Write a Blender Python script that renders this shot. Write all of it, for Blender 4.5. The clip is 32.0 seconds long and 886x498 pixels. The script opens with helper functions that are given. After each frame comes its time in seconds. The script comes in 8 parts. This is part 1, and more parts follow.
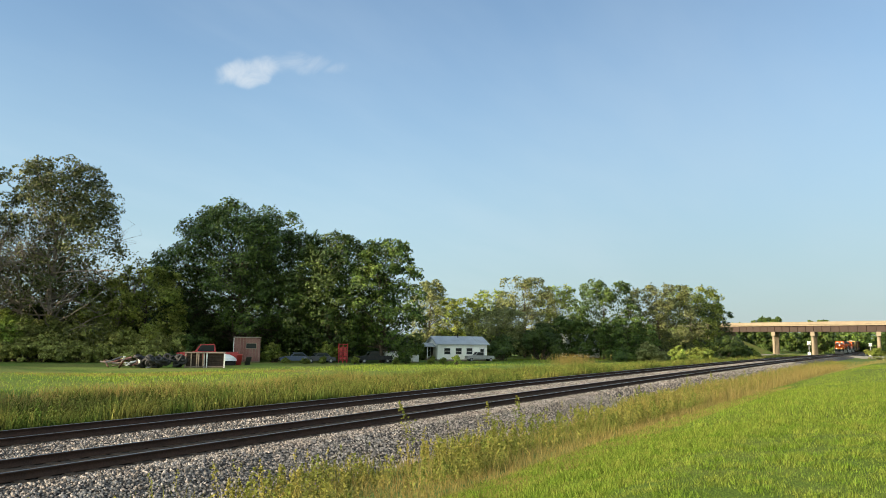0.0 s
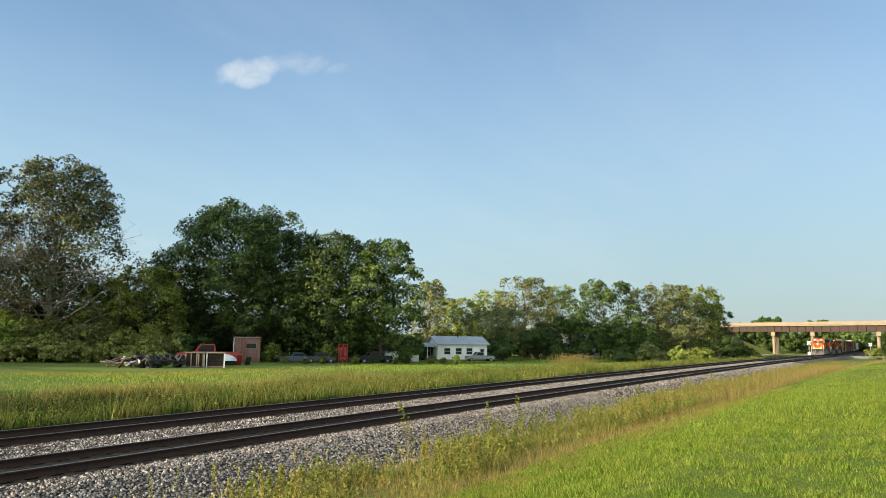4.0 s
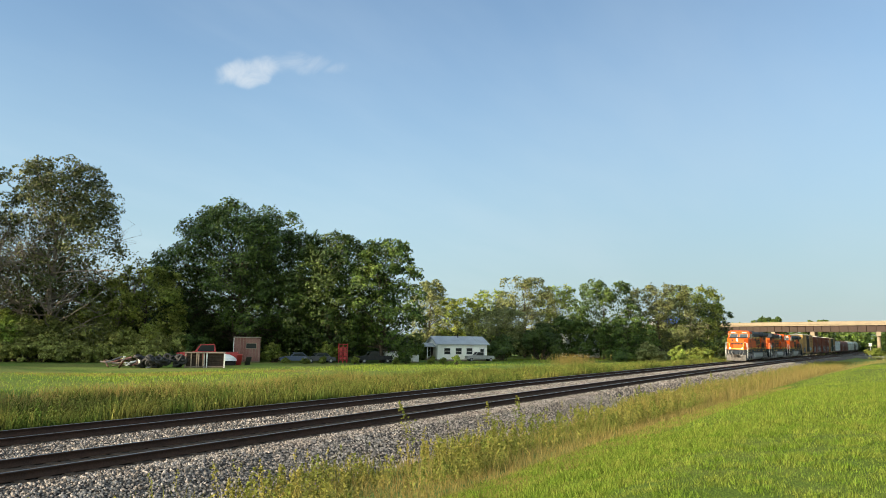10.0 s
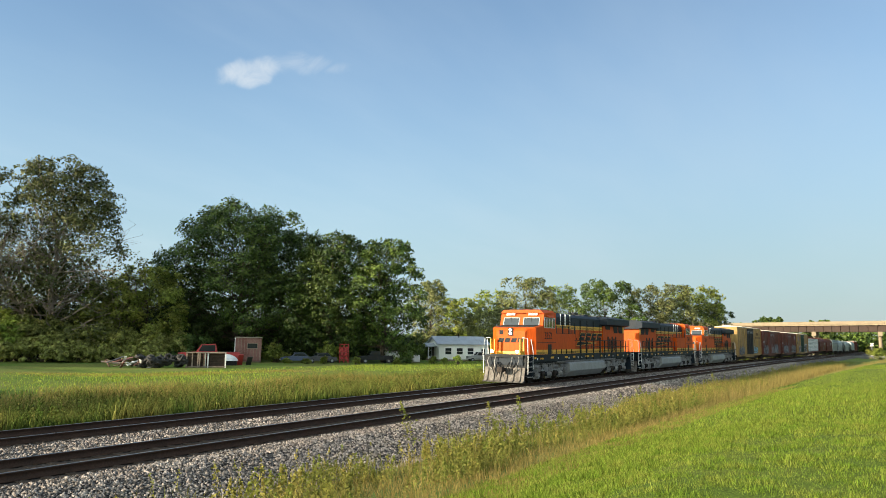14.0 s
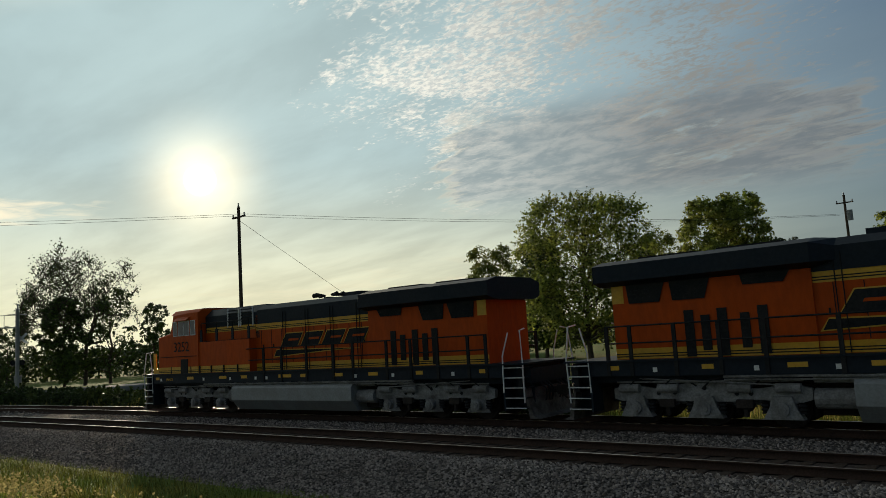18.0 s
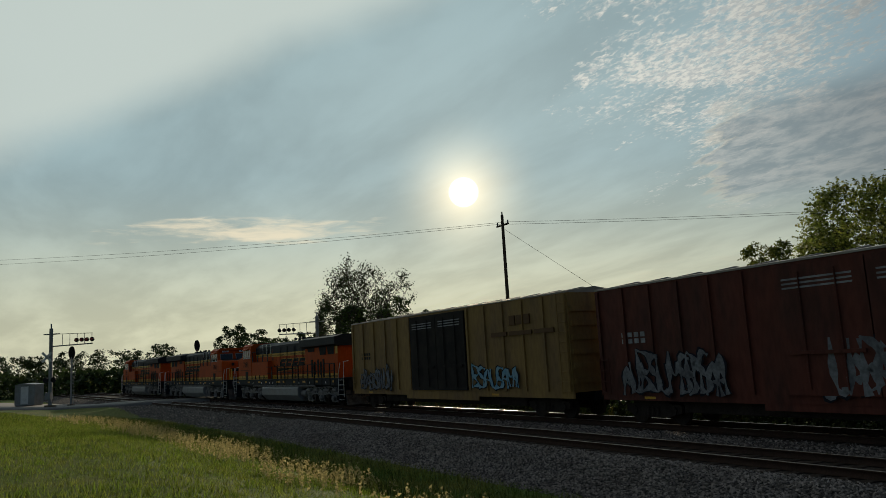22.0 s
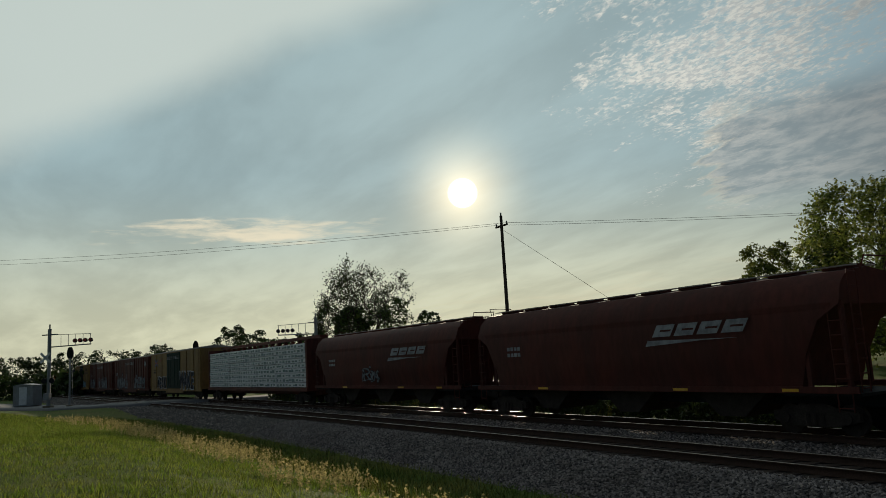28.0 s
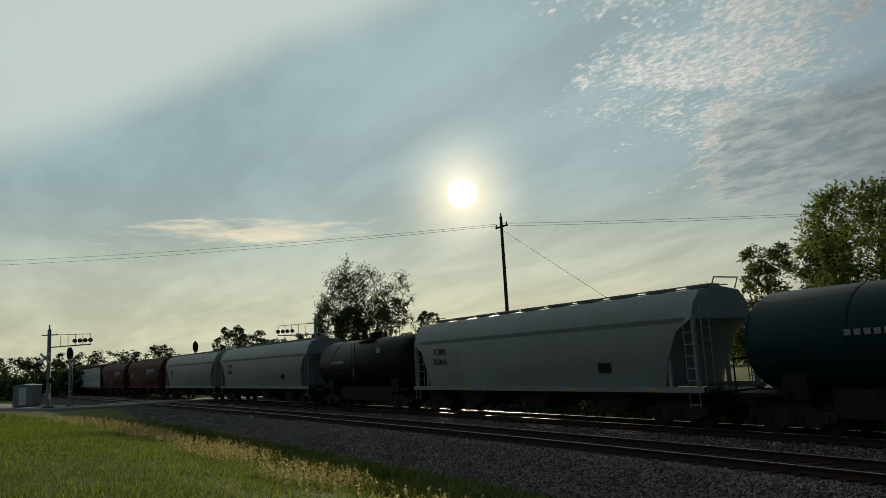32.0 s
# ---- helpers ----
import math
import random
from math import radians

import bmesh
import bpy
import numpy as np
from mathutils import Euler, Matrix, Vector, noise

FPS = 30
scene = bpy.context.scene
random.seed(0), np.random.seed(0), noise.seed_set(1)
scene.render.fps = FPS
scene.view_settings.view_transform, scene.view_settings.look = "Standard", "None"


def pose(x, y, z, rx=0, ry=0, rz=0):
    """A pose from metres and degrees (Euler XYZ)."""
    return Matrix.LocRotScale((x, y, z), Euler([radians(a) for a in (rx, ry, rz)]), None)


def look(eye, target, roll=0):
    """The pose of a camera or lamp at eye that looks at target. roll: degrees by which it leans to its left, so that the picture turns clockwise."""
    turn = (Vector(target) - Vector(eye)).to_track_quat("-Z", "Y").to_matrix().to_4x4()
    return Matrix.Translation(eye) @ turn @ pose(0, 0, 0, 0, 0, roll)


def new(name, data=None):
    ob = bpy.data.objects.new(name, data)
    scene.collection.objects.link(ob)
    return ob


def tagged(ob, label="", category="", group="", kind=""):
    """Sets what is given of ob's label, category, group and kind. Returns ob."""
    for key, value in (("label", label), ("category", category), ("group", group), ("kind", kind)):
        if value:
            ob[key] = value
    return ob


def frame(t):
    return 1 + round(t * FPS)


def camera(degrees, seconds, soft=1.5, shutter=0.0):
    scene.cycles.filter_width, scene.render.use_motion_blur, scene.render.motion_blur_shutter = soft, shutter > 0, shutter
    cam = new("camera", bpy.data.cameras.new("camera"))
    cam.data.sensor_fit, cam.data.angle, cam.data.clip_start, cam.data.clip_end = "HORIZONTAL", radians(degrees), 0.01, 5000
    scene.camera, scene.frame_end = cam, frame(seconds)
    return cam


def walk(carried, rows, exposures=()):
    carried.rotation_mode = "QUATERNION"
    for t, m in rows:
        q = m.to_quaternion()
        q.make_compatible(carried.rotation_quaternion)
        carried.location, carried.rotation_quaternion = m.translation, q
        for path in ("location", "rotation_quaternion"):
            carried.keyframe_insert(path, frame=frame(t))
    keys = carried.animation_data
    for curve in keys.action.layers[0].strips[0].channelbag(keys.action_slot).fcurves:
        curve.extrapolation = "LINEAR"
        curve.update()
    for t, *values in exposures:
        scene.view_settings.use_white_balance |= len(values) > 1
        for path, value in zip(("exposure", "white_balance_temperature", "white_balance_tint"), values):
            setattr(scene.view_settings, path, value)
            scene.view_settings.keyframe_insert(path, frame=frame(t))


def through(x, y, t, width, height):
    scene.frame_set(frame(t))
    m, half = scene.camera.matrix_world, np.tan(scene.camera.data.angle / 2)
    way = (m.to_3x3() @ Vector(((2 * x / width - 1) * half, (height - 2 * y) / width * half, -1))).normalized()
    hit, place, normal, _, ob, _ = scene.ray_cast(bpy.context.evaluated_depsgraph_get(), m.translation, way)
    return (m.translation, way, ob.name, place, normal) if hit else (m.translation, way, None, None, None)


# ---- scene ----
# seconds, stops, kelvin, tint: the camera's own exposure and white balance follow its turn towards the sun
EXPOSURES = [(0, 1.7, 6500, 10), (15.0, 1.7, 6500, 10), (15.6, 1.75, 6550, 10), (16.0, 1.8, 6800, 10), (16.5, 1.78, 7050, 10), (17.0, 1.15, 7050, 10), (17.5, 0.4, 6850, 10),
             (18.0, -0.25, 6700, 10), (18.5, -0.45, 6550, 10), (19.0, -0.6, 6500, 10), (21.0, -0.65, 6500, 10), (32, -0.65, 6500, 10)]

# ---- camera ----
PIVOT_H = 2.689
cam = camera(61.55, 32.0, soft=0.7)


def held(t, yaw, pitch, roll, arm=0.4):
    """A camera held at arm's length by someone who turns on the spot."""
    a = radians(yaw)
    return t, pose(-math.sin(a) * arm, math.cos(a) * arm, PIVOT_H, 90 + pitch, 0, yaw) @ pose(0, 0, 0, 0, 0, -roll)


walk(cam, [
    held(0, -59.63, 6.81, -0.79),
    held(13.5, -59.63, 6.81, -0.79),
    held(14.3, -59.48, 6.81, -0.79),
    held(15.5, -51.36, 6.54, -0.39),
    held(16, -31.76, 5.96, 0.04),
    held(16.5, -9.25, 5.44, 1.64),
    held(17, 10.93, 5.67, 2.36),
    held(17.5, 27.73, 6.14, 3.25),
    held(18, 40.69, 6.73, 3.48),
    held(18.5, 49.58, 7.24, 3.56),
    held(19, 54.81, 7.56, 3.49),
    held(19.5, 58.12, 7.70, 3.36),
    held(20, 59.84, 7.92, 3.33),
    held(20.5, 60.51, 8.11, 3.28),
    held(21, 60.68, 8.22, 3.31),
    held(25, 60.58, 8.30, 3.27),
    held(28, 60.58, 8.30, 3.27),
    held(32, 60.57, 8.35, 3.21),
], exposures=EXPOSURES)

# ---- the line of the railway ----
NEAR, FAR = 15.643, 20.356          # distance of the two track centres from the viewer


def bend(x):
    """How far the tracks swing towards the viewer's side at x."""
    if x >= 0:
        a = min(x, 300.0)
        return 0.00028562 * a * a / 2 - 1.3405e-6 * a ** 3 / 6 + (x - a) * 0.0254
    a = min(-x, 160.0)
    return 0.0021352 * a * a / 2 - 2.4545e-5 * a ** 3 / 6 + (-x - a) * 0.0275


def dip(x):
    return -2.3458e-5 * min(x, 320.0) ** 2 / 2 if x > 0 else 0.0


def slope(x):
    return -(bend(x + 0.5) - bend(x - 0.5))


# ---- light ----
SUN_YAW, SUN_EL = 58.8, 12.5
SUN_DIR = Vector((-math.sin(radians(SUN_YAW)) * math.cos(radians(SUN_EL)), math.cos(radians(SUN_YAW)) * math.cos(radians(SUN_EL)), math.sin(radians(SUN_EL))))


def toward(yaw, el):
    return Vector((-math.sin(radians(yaw)) * math.cos(radians(el)), math.cos(radians(yaw)) * math.cos(radians(el)), math.sin(radians(el))))


class Graph:
    """Short hand for node trees."""

    def __init__(self, tree):
        self.t = tree

    def node(self, kind, **values):
        n = self.t.nodes.new("ShaderNode" + kind)
        for k, v in values.items():
            setattr(n, k, v)
        return n

    def put(self, socket, value):
        if isinstance(value, bpy.types.NodeSocket):
            self.t.links.new(value, socket)
        elif value is not None:
            socket.default_value = value

    def math(self, op, a, b=None, c=None, clamp=False):
        n = self.node("Math", operation=op, use_clamp=clamp)
        for s, v in zip(n.inputs, (a, b, c)):
            self.put(s, v)
        return n.outputs[0]

    def vec(self, op, a, b=None, scale=None):
        n = self.node("VectorMath", operation=op)
        self.put(n.inputs[0], a)
        self.put(n.inputs[1], b)
        if scale is not None:
            self.put(n.inputs["Scale"], scale)
        return n.outputs["Value"] if op in ("DOT_PRODUCT", "LENGTH", "DISTANCE") else n.outputs["Vector"]

    def noise(self, v, scale, detail=4.0, rough=0.55, dist=0.0, colour=False):
        n = self.node("TexNoise")
        self.put(n.inputs["Vector"], v)
        for k, x in (("Scale", scale), ("Detail", detail), ("Roughness", rough), ("Distortion", dist)):
            self.put(n.inputs[k], x)
        return n.outputs["Color" if colour else "Fac"]

    def ramp(self, v, lo, hi, a=0.0, b=1.0, smooth=True):
        n = self.node("MapRange", interpolation_type="SMOOTHSTEP" if smooth else "LINEAR")
        for k, x in (("Value", v), ("From Min", lo), ("From Max", hi), ("To Min", a), ("To Max", b)):
            self.put(n.inputs[k], x)
        return n.outputs["Result"]

    def mix(self, f, a, b, mode="MIX"):
        n = self.node("Mix", data_type="RGBA", blend_type=mode)
        self.put(n.inputs[0], f)
        self.put(n.inputs[6], (*a, 1) if isinstance(a, tuple) and len(a) == 3 else a)
        self.put(n.inputs[7], (*b, 1) if isinstance(b, tuple) and len(b) == 3 else b)
        return n.outputs[2]

    def map(self, v, scale=(1, 1, 1), loc=(0, 0, 0), rot=(0, 0, 0)):
        n = self.node("Mapping")
        self.put(n.inputs["Vector"], v)
        n.inputs["Scale"].default_value, n.inputs["Location"].default_value, n.inputs["Rotation"].default_value = scale, loc, rot
        return n.outputs["Vector"]


def make_world():
    w = bpy.data.worlds.new("sky")
    w.use_nodes = True
    scene.world = w
    g = Graph(w.node_tree)
    back = w.node_tree.nodes["Background"]
    sky = g.node("TexSky", sky_type="NISHITA", sun_disc=False, sun_elevation=radians(SUN_EL), sun_rotation=radians(-SUN_YAW), altitude=200, air_density=1.0, dust_density=0.6, ozone_density=1.5)
    d = g.vec("NORMALIZE", g.node("TexCoord").outputs["Generated"])
    sep = g.node("SeparateXYZ")
    g.put(sep.inputs[0], d)
    up = sep.outputs["Z"]
    # the sky plane, for clouds that shrink towards the horizon
    lift = g.math("ADD", g.math("MAXIMUM", up, 0.0), 0.12)
    plane = g.vec("SCALE", d, scale=g.math("DIVIDE", 1.0, lift))

    def around(yaw, el, near, far):
        """1 within near degrees of a direction, 0 beyond far degrees."""
        c = g.vec("DOT_PRODUCT", d, tuple(toward(yaw, el)))
        return g.ramp(c, math.cos(radians(far)), math.cos(radians(near)))

    # thin high cloud round the sun, mackerel cloud above it, a grey bank, a streak, and one small fair-weather cloud
    fine = g.noise(g.map(plane, (40, 62, 1), rot=(0, 0, 0.5)), 1.0, 3.0, 0.6, 0.5)
    ripple = g.noise(g.map(plane, (8, 12, 1), rot=(0, 0, 0.7)), 1.0, 5.0, 0.6, 0.3)
    soft = g.noise(g.map(plane, (2.6, 3.4, 1), rot=(0, 0, 0.4)), 1.0, 4.0, 0.55, 0.2)
    spread = g.math("MAXIMUM", around(37, 24, 3, 19), g.math("MULTIPLY", around(22, 20, 2, 16), 0.9))
    flock = g.math("ADD", g.math("ADD", g.math("MULTIPLY", ripple, 0.42), g.math("MULTIPLY", fine, 0.58)), g.math("MULTIPLY", g.math("SUBTRACT", soft, 0.5), 0.5))
    high = g.math("MULTIPLY", g.ramp(g.math("ADD", flock, g.math("MULTIPLY", g.math("SUBTRACT", spread, 1.0), 0.34)), 0.4, 0.6), g.ramp(spread, 0.0, 0.3))
    bank_n = g.noise(g.map(plane, (3.4, 7.0, 1), rot=(0, 0, 0.9)), 1.0, 7.0, 0.64, 0.5)
    bank_v = g.math("ADD", g.math("MAXIMUM", around(31, 13.5, 0, 13), g.math("MULTIPLY", around(19, 11.0, 0, 14), 0.8)), g.math("MULTIPLY", g.math("SUBTRACT", bank_n, 0.5), 1.7))
    bank = g.math("MULTIPLY", g.ramp(bank_v, 0.4, 0.7), g.ramp(g.math("ABSOLUTE", g.math("SUBTRACT", up, math.sin(radians(13.2)))), 0.035, 0.085, 1.0, 0.0))
    streak_n = g.noise(g.map(d, (6, 6, 40)), 2.0, 6.0, 0.6, 0.3)
    streak_m = g.math("MULTIPLY", around(75.5, 10.3, 6.0, 12.5), g.ramp(g.math("ABSOLUTE", g.math("SUBTRACT", up, math.sin(radians(10.1)))), 0.003, 0.03, 1.0, 0.0))
    streak = g.math("MULTIPLY", g.ramp(streak_m, 0.0, 0.5), g.ramp(g.math("ADD", g.math("MULTIPLY", streak_m, 0.5), g.math("MULTIPLY", g.math("SUBTRACT", streak_n, 0.5), 1.8)), 0.2, 0.8))
    low_n = g.noise(g.map(d, (5, 5, 40)), 1.6, 5.0, 0.6, 0.3)
    low = g.math("MULTIPLY", g.ramp(low_n, 0.45, 0.65), g.math("MULTIPLY", around(45, 6, 4, 20), g.ramp(up, 0.03, 0.14, 0.5, 0.0)))
    veil = g.math("MULTIPLY", g.ramp(g.noise(g.map(plane, (0.5, 1.4, 1), rot=(0, 0, 1.1)), 1.0, 5.0, 0.55), 0.35, 0.8), 0.16)
    puff_n = g.noise(g.map(d, (1, 1, 1.6)), 22.0, 5.0, 0.6, 0.6)
    warp = g.vec("SCALE", g.vec("SUBTRACT", g.noise(d, 9.0, 3.0, 0.6, 0.0, True), (0.5, 0.5, 0.5)), scale=0.05)
    bent = g.vec("ADD", d, warp)

    def wisp(yaw, el, long, high, tilt):
        """1 in the middle of a long thin patch of sky, falling to 0 at its rim."""
        c = toward(yaw, el)
        r = Vector((math.cos(radians(yaw)), math.sin(radians(yaw)), 0))
        u = r.cross(c)
        a, b = r * math.cos(tilt) + u * math.sin(tilt), u * math.cos(tilt) - r * math.sin(tilt)
        p = g.vec("SUBTRACT", bent, tuple(c))
        x = g.math("DIVIDE", g.vec("DOT_PRODUCT", p, tuple(a)), radians(long))
        y = g.math("DIVIDE", g.vec("DOT_PRODUCT", p, tuple(b)), radians(high))
        return g.ramp(g.math("ADD", g.math("MULTIPLY", x, x), g.math("MULTIPLY", y, y)), 0.0, 1.0, 1.0, 0.0)

    puff_m = g.math("MAXIMUM", wisp(-44.4, 19.3, 3.6, 1.25, 0.32), g.math("MULTIPLY", wisp(-48.6, 20.2, 4.6, 1.1, 0.05), 0.6))
    puff_m = g.math("MAXIMUM", puff_m, g.math("MULTIPLY", wisp(-8.3, 12.0, 2.6, 0.8, 0.1), 0.75))
    puff = g.math("MULTIPLY", g.ramp(puff_m, 0.0, 0.6), g.ramp(g.math("ADD", puff_m, g.math("MULTIPLY", g.math("SUBTRACT", puff_n, 0.5), 1.8)), 0.05, 1.5))
    # broad pale veil with a straight edge, high to the south of the sun
    edge = Vector(toward(59.6, 26.9)).cross(Vector(toward(91.8, 14.1))).normalized()
    if edge.dot(toward(85, 30)) < 0:
        edge = -edge
    wob = g.math("MULTIPLY", g.math("SUBTRACT", soft, 0.5), 0.03)
    wedge = g.ramp(g.math("ADD", g.vec("DOT_PRODUCT", d, tuple(edge)), wob), -0.02, 0.05)
    thin = g.math("POWER", around(69, 17, 8, 73), 2.0)
    far_off = around(58, 12, 8, 37)
    mottle = g.ramp(g.noise(g.map(plane, (1.0, 2.4, 1), rot=(0, 0, 0.9)), 1.0, 5.0, 0.55, 0.2), 0.3, 0.7, 0.86, 1.12)

    base = g.mix(1.0, g.vec("SCALE", sky.outputs[0], scale=0.15), (0.95, 1.0, 1.03), "MULTIPLY")
    c = g.mix(g.ramp(up, 0.0, 0.42, 0.8, 0.0), base, (0.262, 0.368, 0.43))
    c = g.mix(veil, c, (0.5, 0.58, 0.62))
    # pale veil added over the southern sky, mostly out of view, as fill light
    c = g.mix(g.math("MULTIPLY", g.math("MULTIPLY", wedge, around(120, 30, 10, 88)), 0.38), c, (0.8, 0.86, 0.82))
    c = g.mix(g.math("MULTIPLY", thin, 0.86), c, g.vec("SCALE", g.mix(g.ramp(up, 0.02, 0.26, 1.0, 0.0), (1.08, 1.46, 1.5), (2.15, 2.14, 1.5)), scale=mottle))
    c = g.mix(g.math("MULTIPLY", g.math("MULTIPLY", wedge, thin), 0.9), c, (1.78, 2.0, 1.86))
    c = g.mix(g.math("MULTIPLY", low, 0.7), c, (2.2, 1.95, 1.35))
    c = g.mix(g.math("MULTIPLY", streak, 0.85), c, (2.7, 2.4, 1.75))
    c = g.mix(g.math("MULTIPLY", high, 0.85), c, g.mix(far_off, (0.62, 0.63, 0.60), g.mix(g.ramp(g.noise(g.map(plane, (46, 70, 1), (0.3, 0.2, 0), (0, 0, 0.5)), 1.0, 3.0, 0.6, 0.4), 0.4, 0.6), (1.72, 1.78, 1.7), (2.5, 2.46, 2.18))))
    c = g.mix(g.math("MULTIPLY", bank, 0.8), c, g.mix(g.ramp(bank_v, 0.48, 0.78), g.mix(far_off, (0.68, 0.66, 0.58), (1.9, 1.75, 1.4)), g.mix(g.ramp(ripple, 0.36, 0.66), g.mix(far_off, (0.38, 0.43, 0.47), (0.78, 0.95, 1.0)), g.mix(far_off, (0.56, 0.59, 0.6), (1.35, 1.45, 1.4)))))
    c = g.mix(g.math("MULTIPLY", puff, 0.72), c, (0.5, 0.535, 0.56))
    # darker patch added to the eastern sky, centred out of view, which cuts fill light
    c = g.mix(g.math("MULTIPLY", around(-108, 12, 12, 62), 0.26), c, (0.08, 0.1, 0.12))
    cosun = g.vec("DOT_PRODUCT", d, tuple(SUN_DIR))
    ang = g.math("ARCCOSINE", g.math("MINIMUM", cosun, 0.999999))
    disc = g.ramp(ang, radians(0.72), radians(1.2), 1.0, 0.0)
    halo = g.math("POWER", g.ramp(ang, radians(0.9), radians(7.0), 1.0, 0.0, smooth=False), 2.6)
    c = g.mix(1.0, c, g.vec("SCALE", (2.2, 1.7, 0.95), scale=halo), "ADD")
    c = g.mix(1.0, c, g.vec("SCALE", (20.0, 17.5, 13.0), scale=disc), "ADD")
    g.put(back.inputs["Color"], c)
    back.inputs["Strength"].default_value = 0.5


make_world()
sun = new("sun", bpy.data.lights.new("sun", "SUN"))
sun.data.energy, sun.data.angle, sun.data.color = 3.9, radians(0.6), (1.0, 0.85, 0.62)
sun.matrix_world = look((0, 0, 0), -SUN_DIR)
sun.location = (0, 0, 60)

# ---- materials ----
def material(name, base, rough=0.6, metal=0.0, second=None, scale=2.0, amount=0.5, grain=0.0, grain_scale=40.0, bump=0.0, bump_scale=60.0, stretch=(1, 1, 1), vary=0.0, coat=0.0, through=0.0, spec=0.5):
    """A painted, stained or natural surface: broad stains, fine grain and relief, all in metres."""
    m = bpy.data.materials.new(name)
    m.use_nodes = True
    g = Graph(m.node_tree)
    bsdf = m.node_tree.nodes["Principled BSDF"]
    pos = g.map(g.node("TexCoord").outputs["Object"], stretch)
    col = (*base, 1)
    if second:
        f = g.math("MULTIPLY", g.ramp(g.noise(pos, scale, 6.0, 0.62), 0.36, 0.66), amount)
        col = g.mix(f, base, second)
    if grain:
        f = g.ramp(g.noise(pos, grain_scale, 3.0, 0.6), 0.3, 0.7, 1 - grain, 1 + grain)
        col = g.vec("SCALE", col if not isinstance(col, tuple) else col[:3], scale=f)
    if vary:
        info = g.node("ObjectInfo").outputs["Random"]
        isl = g.node("NewGeometry").outputs["Random Per Island"]
        f = g.math("MULTIPLY", g.ramp(info, 0, 1, 1 - vary / 2, 1 + vary / 2, False), g.ramp(isl, 0, 1, 1 - vary, 1 + vary, False))
        col = g.vec("SCALE", col if not isinstance(col, tuple) else col[:3], scale=f)
    g.put(bsdf.inputs["Base Color"], col)
    bsdf.inputs["Roughness"].default_value, bsdf.inputs["Metallic"].default_value = rough, metal
    bsdf.inputs["Specular IOR Level"].default_value = spec
    if coat:
        bsdf.inputs["Coat Weight"].default_value = coat
    if bump:
        b = g.node("Bump")
        b.inputs["Strength"].default_value, b.inputs["Distance"].default_value = min(1.0, bump), 0.02
        g.put(b.inputs["Height"], g.noise(pos, bump_scale, 4.0, 0.6))
        g.put(bsdf.inputs["Normal"], b.outputs[0])
    if through:
        tr = g.node("BsdfTranslucent")
        g.put(tr.inputs["Color"], col)
        mx = g.node("MixShader")
        mx.inputs[0].default_value = through
        g.t.links.new(bsdf.outputs[0], mx.inputs[1])
        g.t.links.new(tr.outputs[0], mx.inputs[2])
        g.t.links.new(mx.outputs[0], m.node_tree.nodes["Material Output"].inputs["Surface"])
    return m


def glow(name, colour, strength):
    m = bpy.data.materials.new(name)
    m.use_nodes = True
    b = m.node_tree.nodes["Principled BSDF"]
    b.inputs["Base Color"].default_value = (*colour, 1)
    b.inputs["Emission Color"].default_value = (*colour, 1)
    b.inputs["Emission Strength"].default_value = strength
    return m


def glass(name, tint=(0.02, 0.025, 0.03)):
    return material(name, tint, 0.05, 0.0, spec=0.6)


ORANGE = material("orange_paint", (0.50, 0.072, 0.005), 0.55, 0.0, (0.38, 0.064, 0.011), 0.9, 0.5, 0.10, 7.0, stretch=(1, 1, 0.35), spec=0.12)
YELLOW = material("yellow_paint", (0.66, 0.34, 0.012), 0.5, 0.0, (0.56, 0.34, 0.05), 1.3, 0.5, 0.08, 9.0)
BLACK = material("black_paint", (0.022, 0.024, 0.026), 0.5, 0.0, (0.045, 0.042, 0.038), 1.6, 0.5, 0.15, 14.0, spec=0.03)
DARK = material("navy_black_paint", (0.013, 0.02, 0.029), 0.55, 0.0, (0.026, 0.029, 0.033), 0.8, 0.5, 0.12, 9.0, spec=0.12)
GRIME = material("grey_running_gear", (0.27, 0.265, 0.255), 0.75, 0.0, (0.12, 0.11, 0.1), 2.2, 0.8, 0.2, 20.0, 0.3, 50.0, spec=0.3)
TRUCKDARK = material("grimy_shaded_running_gear", (0.045, 0.036, 0.03), 0.85, 0.0, (0.025, 0.02, 0.018), 3.0, 0.8, 0.2, 20.0, 0.3, 50.0, spec=0.15)
PLOUGH = material("scuffed_plough_steel", (0.15, 0.135, 0.12), 0.7, 0.0, (0.05, 0.042, 0.035), 3.0, 0.8, 0.2, 18.0, spec=0.2)
SILVER = material("grey_tank_paint", (0.27, 0.28, 0.28), 0.5, 0.1, (0.2, 0.19, 0.175), 1.4, 0.6, 0.1, 16.0)
STEEL = material("worn_steel", (0.42, 0.40, 0.38), 0.32, 0.9, (0.2, 0.14, 0.1), 5.0, 0.4)
RAILTOP = material("polished_rail", (0.34, 0.30, 0.27), 0.3, 1.0, (0.4, 0.36, 0.33), 4.0, 0.4)
RAILSIDE = material("rusty_rail", (0.062, 0.037, 0.027), 0.9, 0.0, (0.04, 0.028, 0.022), 3.0, 0.6, 0.2, 30.0, spec=0.08)
WHITE = material("white_paint", (0.72, 0.72, 0.70), 0.5, 0.0, (0.5, 0.49, 0.46), 2.0, 0.5, 0.06, 20.0)
CABGLASS = glass("cab_glass")
LAMP = glow("lit_headlight", (1.0, 0.86, 0.62), 3.5)
